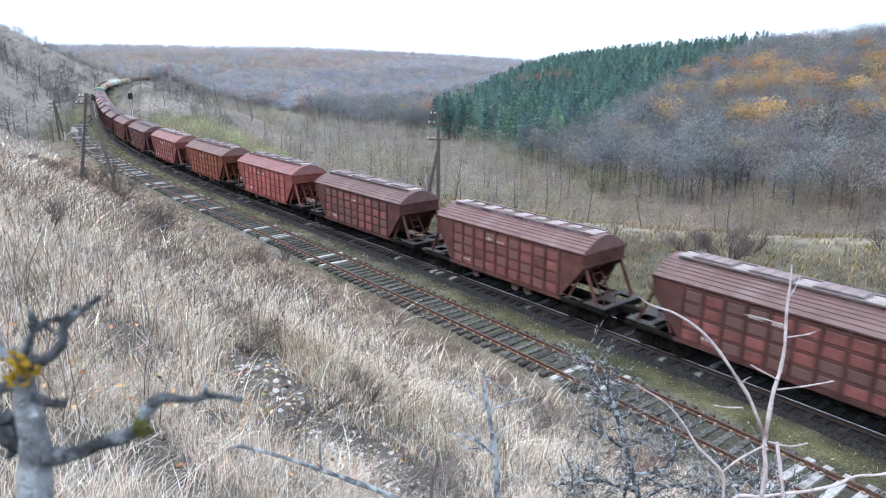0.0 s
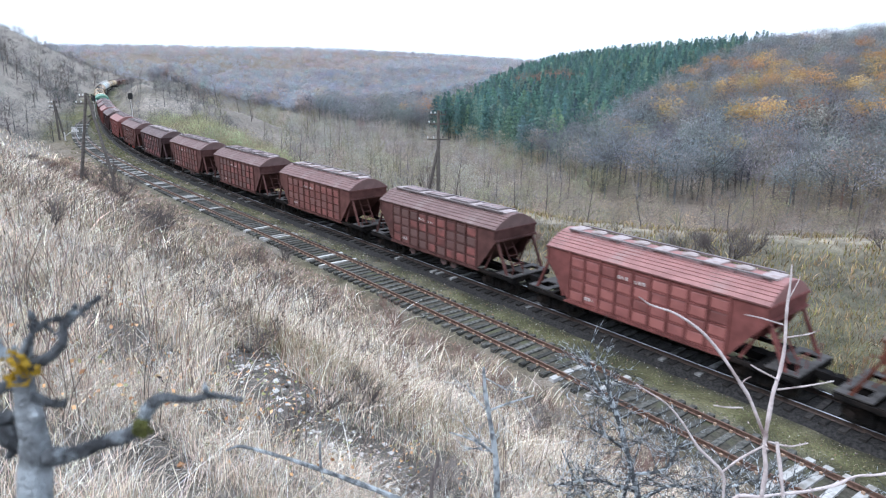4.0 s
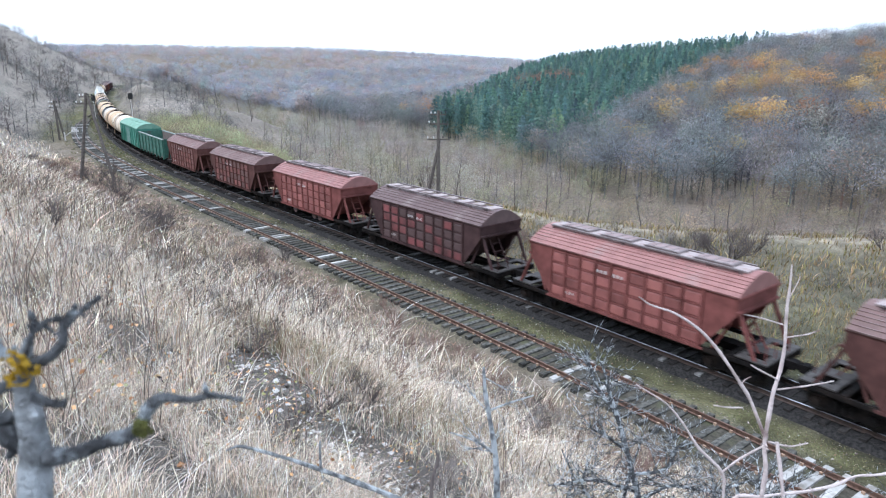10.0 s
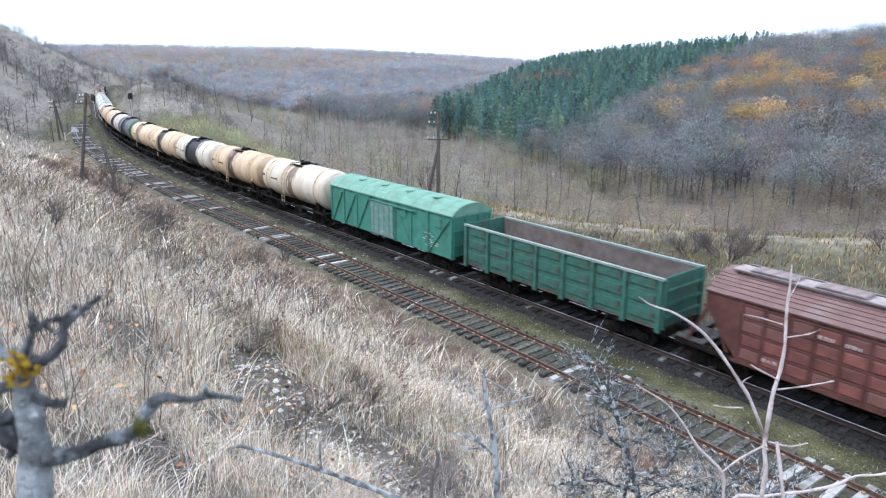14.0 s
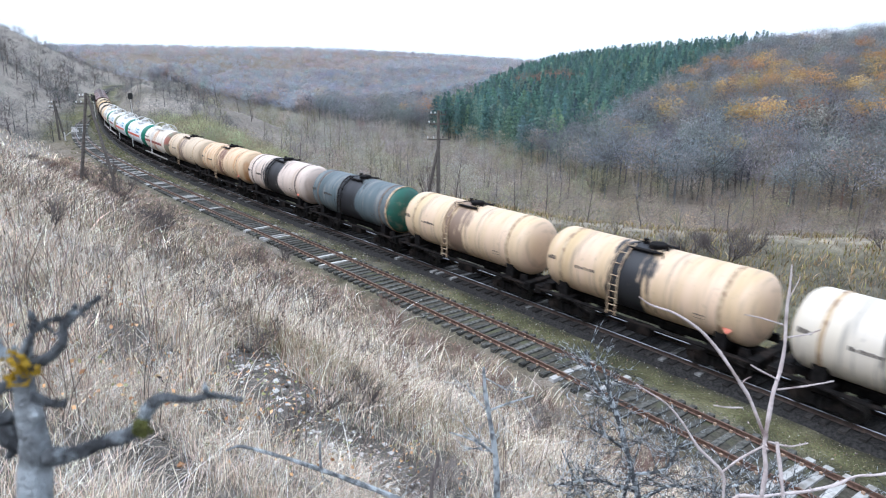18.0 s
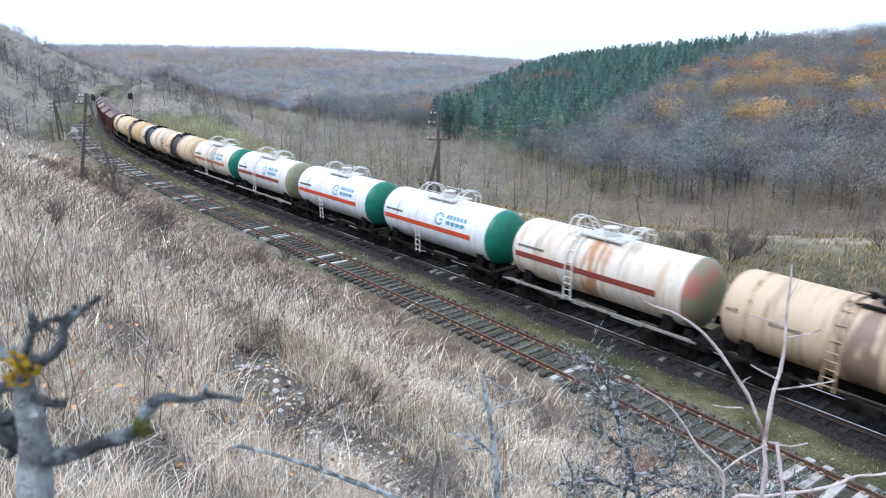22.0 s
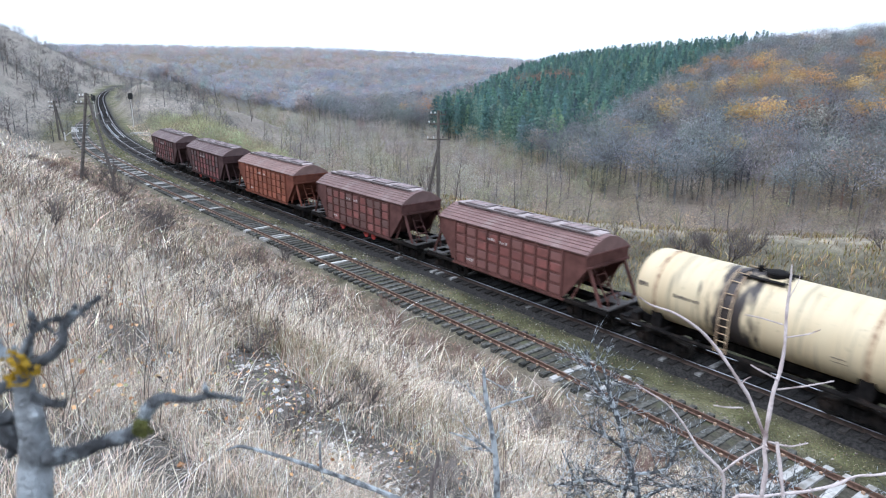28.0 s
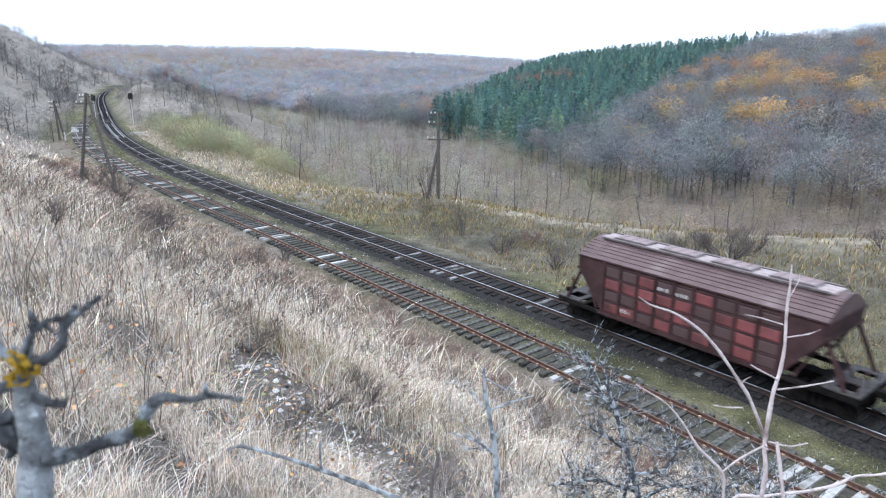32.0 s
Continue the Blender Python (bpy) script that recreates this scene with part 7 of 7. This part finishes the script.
def pale_shrub():
    rr = random.Random(6)
    t = tagged(new("bare_shrub"), "tall bare shrub with smooth pinkish-grey forked twigs", "shrub")
    main, rad = rooted([(1.181, 2.002, 10.264), (1.176, 2.068, 10.499), (1.179, 2.119, 10.683), (1.188, 2.13, 10.723)], [0.013, 0.0125, 0.0115, 0.011])
    rods = [(main, rad, 0), ([(1.183, 2.126, 10.707), (1.22, 2.169, 10.863), (1.257, 2.219, 11.043), (1.261, 2.253, 11.162), (1.273, 2.275, 11.242), (1.281, 2.297, 11.322)], [0.0115, 0.0105, 0.009, 0.0075, 0.006, 0.0035], 5),
            ([(1.183, 2.127, 10.713), (1.123, 2.164, 10.843), (1.092, 2.18, 10.902), (1.019, 2.211, 11.012), (0.946, 2.233, 11.092), (0.853, 2.249, 11.151), (0.759, 2.258, 11.181), (0.718, 2.265, 11.207)], [0.0095, 0.009, 0.0085, 0.008, 0.007, 0.006, 0.005, 0.0028], 5),
            ([(1.092, 2.179, 10.898), (1.115, 2.184, 10.918), (1.133, 2.188, 10.93)], [0.004, 0.003, 0.002], 0), ([(1.102, 2.157, 10.819), (1.045, 2.158, 10.822), (0.988, 2.159, 10.826)], [0.004, 0.003, 0.0025], 0),
            ([(1.229, 2.175, 10.883), (1.32, 2.178, 10.893), (1.434, 2.183, 10.913)], [0.006, 0.005, 0.0025], 2), ([(1.257, 2.226, 11.067), (1.34, 2.23, 11.083), (1.385, 2.235, 11.099)], [0.0045, 0.0035, 0.002], 1),
            ([(1.249, 2.239, 11.112), (1.174, 2.244, 11.132), (1.107, 2.249, 11.15)], [0.0045, 0.0035, 0.002], 1), ([(1.228, 2.185, 10.919), (1.164, 2.194, 10.953), (1.129, 2.2, 10.972)], [0.005, 0.0045, 0.003], 1),
            ([(1.269, 2.264, 11.202), (1.302, 2.28, 11.262), (1.314, 2.286, 11.282)], [0.003, 0.002, 0.0015], 0), ([(1.196, 2.124, 10.699), (1.268, 2.119, 10.683), (1.341, 2.122, 10.693)], [0.006, 0.0045, 0.003], 2),
            ([(1.175, 2.119, 10.683), (1.092, 2.105, 10.633), (1.03, 2.094, 10.593)], [0.007, 0.006, 0.004], 2)]
    a, ra = rooted([(1.227, 1.94, 10.414), (1.196, 1.994, 10.605), (1.19, 2.06, 10.739)], [0.011, 0.0105, 0.009])
    rods.append((a, ra, 2))
    a, ra = rooted([(1.073, 2.002, 10.263), (1.026, 2.091, 10.583), (0.937, 2.119, 10.682), (0.822, 2.161, 10.832), (0.708, 2.18, 10.901)], [0.009, 0.008, 0.0065, 0.005, 0.003])
    rods.append((a, ra, 4))
    a, ra = rooted([(1.161, 2.24, 10.372), (1.431, 2.246, 10.395), (1.655, 2.263, 10.454), (1.835, 2.272, 10.487)], [0.011, 0.0095, 0.008, 0.007])
    rods.append((a, ra, 5))
    for pts, r, sp in rods:
        fine, rad = [pts[0]], [r[0]]
        for p, e, q0, q1 in zip(pts, pts[1:], r, r[1:]):
            span = (Vector(e) - Vector(p)).length
            for k in range(1, 1 + max(1, int(span / 0.09)) if span < 0.6 else 2):
                u = k / (max(1, int(span / 0.09)) if span < 0.6 else 1)
                j = 0.006 if u < 1 else 0.003
                fine.append(tuple(Vector(p).lerp(Vector(e), u) + Vector((rr.gauss(0, j), rr.gauss(0, j), rr.gauss(0, j * 0.5)))))
                rad.append((q0 * (1 - u) + q1 * u) * (1.25 if k % 2 else 0.92))
        pts, r = fine, rad
        part("twig", knobbly(Build(), pts, [q * 0.6 for q in r], rr, 8, 0.16, sp + 5).mesh("twig", True), M_TWIG, t)


def thorn_shrub(name, label, rods, ma, seed, fuzz, spread):
    rr = random.Random(seed)
    t = tagged(new(name), label, "shrub")
    for k, (pts, r) in enumerate(rods):
        if k == 0:
            pts, r = rooted(pts, r)
        b = knobbly(Build(), pts, r, rr, 7, 0.12, 5)
        for j in range(fuzz):
            i = rr.randrange(1, len(pts))
            p = Vector(pts[i - 1]).lerp(Vector(pts[i]), rr.random())
            if p.z < pts[-1][2] - 0.9:
                continue
            d = Vector((rr.gauss(0, 1), rr.gauss(0, 0.8), rr.gauss(0.35, 0.6))).normalized()
            grow(b, p, d, rr.uniform(0.08, 0.2) * spread, r[-1] * 0.7, 2, rr, 0.5)
        part("branch", b.mesh("branch", True), ma, t)


def thorn_thicket():
    """Crooked lichened rods of the same thorn along the foot of the pale shrub."""
    rr = random.Random(23)
    for k in range(9):
        x = 0.78 + 1.5 * k / 8 + rr.uniform(-0.06, 0.06)
        y = 2.75 + rr.uniform(-0.15, 0.35)
        top = 9.98 - 0.1 * (x - 0.8) + rr.uniform(-0.14, 0.12)
        t = tagged(new("thorn_bush"), "low lichen-spotted thorn bush with crooked twigs", "shrub", "thorn bushes on the slope")
        for j in range(3):
            lean = Vector((rr.gauss(0, 0.2), rr.gauss(0, 0.12), 0))
            z0 = ground_at(x, y, 0.1)
            e = Vector((x, y, top - 0.12 * j)) + lean
            pts = [(x, y, z0)]
            for u in (0.5, 0.7, 0.82, 0.92, 1.0):
                q = Vector((x, y, z0)).lerp(e, u)
                pts.append((q.x + rr.gauss(0, 0.022), q.y + rr.gauss(0, 0.02), q.z))
            rad = [0.013, 0.011, 0.0095, 0.008, 0.0065, 0.0035]
            b = knobbly(Build(), pts, rad, rr, 7, 0.15, 8)
            for i in range(11):
                a = rr.randrange(2, len(pts))
                q = Vector(pts[a - 1]).lerp(Vector(pts[a]), rr.random())
                d = Vector((rr.gauss(0, 1), rr.gauss(0, 0.7), rr.gauss(0.3, 0.6))).normalized()
                grow(b, q, d, rr.uniform(0.07, 0.17), 0.0042, 2, rr, 0.55)
            part("branch", b.mesh("branch", True), M_BARK_T, t)


lichened_branch()
pale_shrub()
thorn_shrub("young_tree", "single grey stem with yellow lichen spots", [([(0.253, 2.502, 9.821), (0.252, 2.584, 10.116), (0.241, 2.641, 10.32), (0.215, 2.683, 10.47), (0.194, 2.717, 10.595), (0.188, 2.745, 10.695)], [0.016, 0.0155, 0.0135, 0.0115, 0.01, 0.006]),
            ([(0.22, 2.692, 10.505), (0.316, 2.702, 10.54), (0.419, 2.711, 10.57)], [0.0065, 0.005, 0.0025]), ([(0.231, 2.641, 10.32), (0.148, 2.655, 10.37), (0.031, 2.665, 10.407)], [0.007, 0.006, 0.004])], M_BARK_L, 8, 5, 0.7)
thorn_shrub("thin_stem", "thin dark dead stem in the grass", [([(-0.043, 1.855, 10.48), (-0.034, 1.911, 10.681), (-0.015, 1.929, 10.746), (-0.021, 1.938, 10.779)], [0.007, 0.0065, 0.006, 0.004])], M_TWIG_D, 9, 2, 0.3)
thorn_shrub("fallen_twig", "pale bare twig arching over the grass", [([(0.084, 2.192, 10.2), (-0.141, 2.234, 10.351), (-0.366, 2.258, 10.437), (-0.59, 2.279, 10.512), (-0.804, 2.294, 10.566), (-0.86, 2.289, 10.548)], [0.013, 0.012, 0.0095, 0.008, 0.0065, 0.003]),
            ([(-0.482, 2.269, 10.476), (-0.486, 2.285, 10.53), (-0.487, 2.3, 10.588)], [0.006, 0.005, 0.003])], M_BARK_L, 10, 1, 0.5)
thorn_shrub("thorn_bush", "blue-grey lichened thorn bush with tangled twigs", [([(1.109, 2.836, 9.53), (1.02, 2.929, 9.864), (0.96, 2.994, 10.096), (0.907, 3.045, 10.279), (0.871, 3.072, 10.378), (0.827, 3.12, 10.548)], [0.018, 0.016, 0.014, 0.0135, 0.011, 0.006]),
            ([(0.901, 3.049, 10.293), (0.813, 3.08, 10.406), (0.768, 3.112, 10.519), (0.739, 3.134, 10.599)], [0.01, 0.009, 0.008, 0.005]), ([(0.96, 2.994, 10.096), (0.843, 3.017, 10.18), (0.754, 3.029, 10.222)], [0.008, 0.007, 0.004]),
            ([(0.99, 2.962, 9.983), (1.166, 2.97, 10.011), (1.224, 3.002, 10.125)], [0.009, 0.008, 0.005]), ([(1.005, 2.939, 9.898), (0.785, 2.954, 9.954), (0.55, 2.946, 9.925)], [0.01, 0.008, 0.004]),
            ([(1.049, 2.931, 9.87), (1.196, 2.947, 9.927), (1.401, 2.939, 9.899), (1.607, 2.955, 9.956)], [0.011, 0.009, 0.007, 0.005]), ([(0.85, 2.92, 9.8), (0.77, 2.929, 9.863), (0.726, 2.946, 9.925), (0.755, 2.978, 10.038)], [0.009, 0.008, 0.007, 0.004]),
            ([(1.3, 2.8, 9.75), (1.36, 2.82, 9.95), (1.33, 2.84, 10.1)], [0.009, 0.007, 0.004]), ([(1.55, 2.8, 9.7), (1.62, 2.82, 9.9), (1.75, 2.84, 10.02)], [0.009, 0.007, 0.004])], M_BARK_T, 11, 30, 0.8)
thorn_thicket()


def build_litter():
    """Loose stones in the gully and leaves on the slope."""
    rr = random.Random(15)
    b = Build()
    n = 0
    while n < 1500:
        rad, az = rr.uniform(3, 26), math.radians(rr.uniform(-36, 24))
        x, y = rad * math.sin(az), rad * math.cos(az)
        s, d = line_coords(np.array([x]), np.array([y]))
        inside = abs(d[0] - gully_d(s[0])) < 0.9
        if d[0] < 10 or not (inside or rr.random() < 0.06):
            continue
        n += 1
        r = 0.012 + 0.05 * rr.random() ** 3 + (0.05 if rr.random() < 0.04 else 0)
        z = height(x, y)
        v = [(x + r * rr.uniform(0.7, 1.3) * a, y + r * rr.uniform(0.7, 1.3) * c, z + r * (0.25 + rr.uniform(0.4, 0.75) * e)) for a, c, e in ((1, 0, 0), (0, 1, 0), (-1, 0, 0), (0, -1, 0), (0.3, 0.2, 1), (-0.35, -0.1, 0.9), (0.1, -0.2, -1))]
        b.add(v, [(0, 1, 4), (1, 5, 4), (1, 2, 5), (2, 3, 5), (3, 0, 4), (3, 4, 5), (1, 0, 6), (2, 1, 6), (3, 2, 6), (0, 3, 6)])
    ob = new("loose_stones", b.mesh("loose_stones"))
    ob.data.materials.append(M_STONE)
    tagged(ob, "pale limestone chips strewn down the slope", "stones", kind="stuff")
    V, F, C = [], [], []
    for k in range(750):
        cx, cy = rr.choice(((-3.2, 8.0), (-2.4, 7.2), (-3.6, 6.2), (-1.6, 6.8), (-5.5, 11.0), (-2.6, 9.6), (-0.4, 9.5)))
        x, y = cx + rr.gauss(0, 0.5), cy + rr.gauss(0, 0.7)
        z = height(x, y) + rr.uniform(0.1, 0.5)
        r = rr.uniform(0.015, 0.042)
        a = Vector((rr.gauss(0, 1), rr.gauss(0, 1), rr.gauss(0, 0.6))).normalized()
        c = a.cross(Vector((rr.gauss(0, 1), rr.gauss(0, 1), 1))).normalized()
        m = len(V)
        p = Vector((x, y, z))
        V += [tuple(p - a * r), tuple(p + c * r * 0.6), tuple(p + a * r), tuple(p - c * r * 0.6)]
        F.append((m, m + 1, m + 2, m + 3))
        C += [rr.choice(((0.6, 0.36, 0.18), (0.6, 0.42, 0.22), (0.45, 0.24, 0.12), (0.28, 0.28, 0.12)))] * 4
    me = big_mesh("autumn_leaves", V, F, np.array(C))
    me.materials.append(M_GRASS)
    tagged(new("autumn_leaves", me), "orange and yellow leaves on low stems", "leaves", kind="stuff")


def build_track_litter():
    """Small stones, chips and dead leaves on the trodden ground along both tracks."""
    r = np.random.default_rng(71)
    n = 24000
    s, d = -72 + 150 * r.random(n) ** 1.5, np.where(r.random(n) < 0.6, 1.7 + 2.2 * r.random(n), np.where(r.random(n) < 0.5, 3.2 + 6.0 * r.random(n), -1.7 - 2.6 * r.random(n)))
    x, y, _ = on_line(MAIN_S, MAIN_P, MAIN_H, s, d)
    ok = in_sight(x, y)
    x, y = x[ok], y[ok]
    z, _ = land(x, y)
    m = len(x)
    size = (0.012 + 0.03 * r.random(m) ** 2) * np.clip(np.hypot(x, y) / 25, 0.8, 2)
    p = np.stack([x, y, z], 1)[:, None, :] + r.normal(size=(m, 4, 3)) * size[:, None, None] * np.array([1, 1, 0.6])
    f = np.array([[0, 1, 2], [0, 2, 3], [0, 3, 1], [1, 3, 2]])[None] + np.arange(m)[:, None, None] * 4
    c = pick(r, m, [(0.34, 0.31, 0.28), (0.1, 0.09, 0.08), (0.24, 0.17, 0.11), (0.5, 0.47, 0.43), (0.16, 0.15, 0.09)], [3, 4, 3, 1.2, 3])
    me = big_mesh("track_gravel", p.reshape(-1, 3), f.reshape(-1, 3), np.repeat(c, 4, 0))
    me.materials.append(M_GRASS)
    tagged(new("track_gravel", me), "scattered stones and dead leaves along the tracks", "gravel", kind="stuff")


def build_gully_litter():
    """Dark twigs, clods and dead leaves in the stony gully and under the grass."""
    r = np.random.default_rng(72)
    n = 16000
    s = -64 + 26 * r.random(n)
    d = np.where(r.random(n) < 0.6, gully_d(s) + 0.7 * r.normal(size=n), 12 + 13 * r.random(n))
    x, y, _ = on_line(MAIN_S, MAIN_P, MAIN_H, s, d)
    ok = in_sight(x, y) & (np.hypot(x, y) > 2.5)
    x, y = x[ok], y[ok]
    z, _ = land(x, y)
    m = len(x)
    long = r.random(m) < 0.35
    size = 0.008 + 0.022 * r.random(m) ** 2
    way = r.normal(size=(m, 3)) * np.array([1, 1, 0.3])
    way /= np.linalg.norm(way, axis=1)[:, None]
    p = np.stack([x, y, z + 0.01], 1)[:, None, :] + r.normal(size=(m, 4, 3)) * np.where(long, 0.005, size)[:, None, None]
    p[:, 0] += way * np.where(long, 0.16, 0)[:, None]
    f = np.array([[0, 1, 2], [0, 2, 3], [0, 3, 1], [1, 3, 2]])[None] + np.arange(m)[:, None, None] * 4
    c = pick(r, m, [(0.1, 0.085, 0.075), (0.2, 0.165, 0.135), (0.3, 0.27, 0.24), (0.36, 0.19, 0.1), (0.14, 0.15, 0.08), (0.45, 0.43, 0.4)], [4, 4, 3, 1, 2, 1.5])
    me = big_mesh("slope_litter", p.reshape(-1, 3), f.reshape(-1, 3), np.repeat(c, 4, 0))
    me.materials.append(M_GRASS)
    tagged(new("slope_litter", me), "dark twigs, clods and dead leaves in the gully", "litter", kind="stuff")


build_litter()
build_track_litter()
build_gully_litter()


# ---- sleepers ----
sleepers(main_track, MAIN_S, MAIN_P, MAIN_H, -75, 112, 0.62, 0.12, 11, timber=M_SLEEPER_M, cement=M_SLEEPER_G)
sleeper_rest(main_track, MAIN_S, MAIN_P, MAIN_H, 112, 420, 0.75)
clips = Build()
for q in np.arange(-26, 90, 0.6):
    for o in (-0.93, -0.68, 0.68, 0.93):
        x, y, h = on_line(SIDE_S, SIDE_P, SIDE_H, q, o)
        clips.box(-0.05, 0.05, -0.04, 0.04, -0.17, -0.075, pose(x, y, 0, 0, 0, math.degrees(h)))
tagged(part("rail_clips", clips, M_CLIP, siding), kind="stuff")
sleepers(siding, SIDE_S, SIDE_P, SIDE_H, -26, 140, 0.6, 0.17, 12, runs=((-25, -18),))


# ---- the train and its run ----
TRAVEL_T = [0, 2, 4, 7, 8, 10, 12, 14.5, 16.5, 18.5, 20, 22, 24, 25.5, 27.5, 28, 30, 32]
TRAVEL_U = [0, 33.8, 67.7, 118.3, 135.3, 169.3, 203.8, 246.6, 281.0, 315.3, 341.2, 375.9, 410.6, 436.5, 470.9, 479.6, 514.2, 549.0]
SMOOTH = np.polynomial.Polynomial.fit(TRAVEL_T, TRAVEL_U, 7)


def travelled(t):
    return float(SMOOTH(t) - SMOOTH(0))


def make_train():
    """Wagons in order from the head, with the place of each one's middle along the line at the start."""
    train = []
    looks = ["brown", "rust", "brown", "red", "orange", "pink", "brown", "rust", "brown", "brown", "dark", "brown", "pink", "dark", "pink", "brown", "rust"]
    round_ones = {1, 5, 7, 10, 13}
    words = {"brown": "brown-painted steel grain hopper with patchy side panels", "rust": "rust-red steel grain hopper with ribbed roof", "red": "bright red steel grain hopper with dark grimy roof",
             "orange": "orange-red steel grain hopper with ribbed side panels", "pink": "faded pinkish-red steel grain hopper with ribbed roof", "dark": "dark soot-brown steel grain hopper with a few red panels"}
    white = {4, 3, 6, 9, 1, 14}
    for i, k in enumerate(looks):
        train.append((hopper_wagon(PAINT[k], i, i in round_ones, M_WHEEL_R if i == 11 else M_WHEEL_W if i in white else None, words[k]), -27.0 + 14.72 * (i - 2), 10.5))
    train.append((gondola_wagon(), 192.9, 8.65))
    train.append((box_wagon(), 207.3, 9.8))
    names = ["cream oil tank wagon with a narrow brown belt", "tan oil tank wagon with brown spill marks", "cream oil tank wagon with a broad black middle", "tan oil tank wagon with a black belt",
             "tan oil tank wagon with a faint brown belt", "dark grey-green oil tank wagon with black middle", "pinkish-white oil tank wagon with dark brown belt", "rusty ochre oil tank wagon",
             "beige oil tank wagon with faint brown belt", "rust-streaked white gas tank wagon with maroon stripe", "white gas tank wagon with orange stripe and green end", "white gas tank wagon with orange stripe and green end",
             "white gas tank wagon with maroon stripe and olive end", "rusty cream gas tank wagon with orange stripe and green end", "tan oil tank wagon with a black middle", "cream oil tank wagon with black and red-brown middle",
             "ochre oil tank wagon with a black belt", "cream oil tank wagon with a dark belt"]
    gas = {9: (GAS_RUSTY, M_STRIPE_M, M_CAP_R, True, False), 10: (GAS_WHITE, M_STRIPE_O, M_CAP_G, False, True), 11: (GAS_WHITE, M_STRIPE_O, M_CAP_G, False, True),
           12: (GAS_OLD, M_STRIPE_M, M_CAP_O, True, True), 13: (GAS_CREAM, M_STRIPE_B, M_CAP_G, True, True)}
    for i in range(18):
        s = 232.95 + 11.97 * (i - 1) - (0.3 if 9 <= i <= 13 else 0)
        if i in gas:
            p, st, cap, worn, logo = gas[i]
            w = gas_tank_wagon(p, st, cap, names[i], worn, logo, i)
        else:
            w = tank_wagon(TANK_PAINT[i], M_UNDER, M_STRAP_D if i in (5, 6) else M_STRAP, names[i], M_UNDER if i in (2, 5, 6, 14, 15) else None, i)
            if i == 5:
                part("end_cap", cached("end_cap", lambda: cap_mesh(5.4, TR)), M_CAP_T, w)
                part("end_ring", cached("end_ring", lambda: belt_mesh(4.85, TR + 0.004)), M_STRAP, w)
        train.append((w, s, 7.8))
    for i, k in enumerate(["rust", "brown", "orange", "dark", "dark"]):
        train.append((hopper_wagon(PAINT[k], i + 1, False, M_WHEEL_R if i in (1, 3) else None, words[k]), 437.7 + 14.72 * i, 10.5))
    return train


TRAIN = make_train()


def wagon_pose(s, base):
    """A wagon whose two bogies stand on the line."""
    ax, ay, h = on_line(MAIN_S, MAIN_P, MAIN_H, s - base / 2)
    bx, by, h = on_line(MAIN_S, MAIN_P, MAIN_H, s + base / 2)
    return pose((ax + bx) / 2, (ay + by) / 2, 0, 0, 0, math.degrees(math.atan2(ay - by, ax - bx)))


def motions():
    for w, s, base in TRAIN:
        walk(w, [(t, wagon_pose(s - travelled(t), base)) for t in np.arange(0, 32.01, 0.8)])


motions()
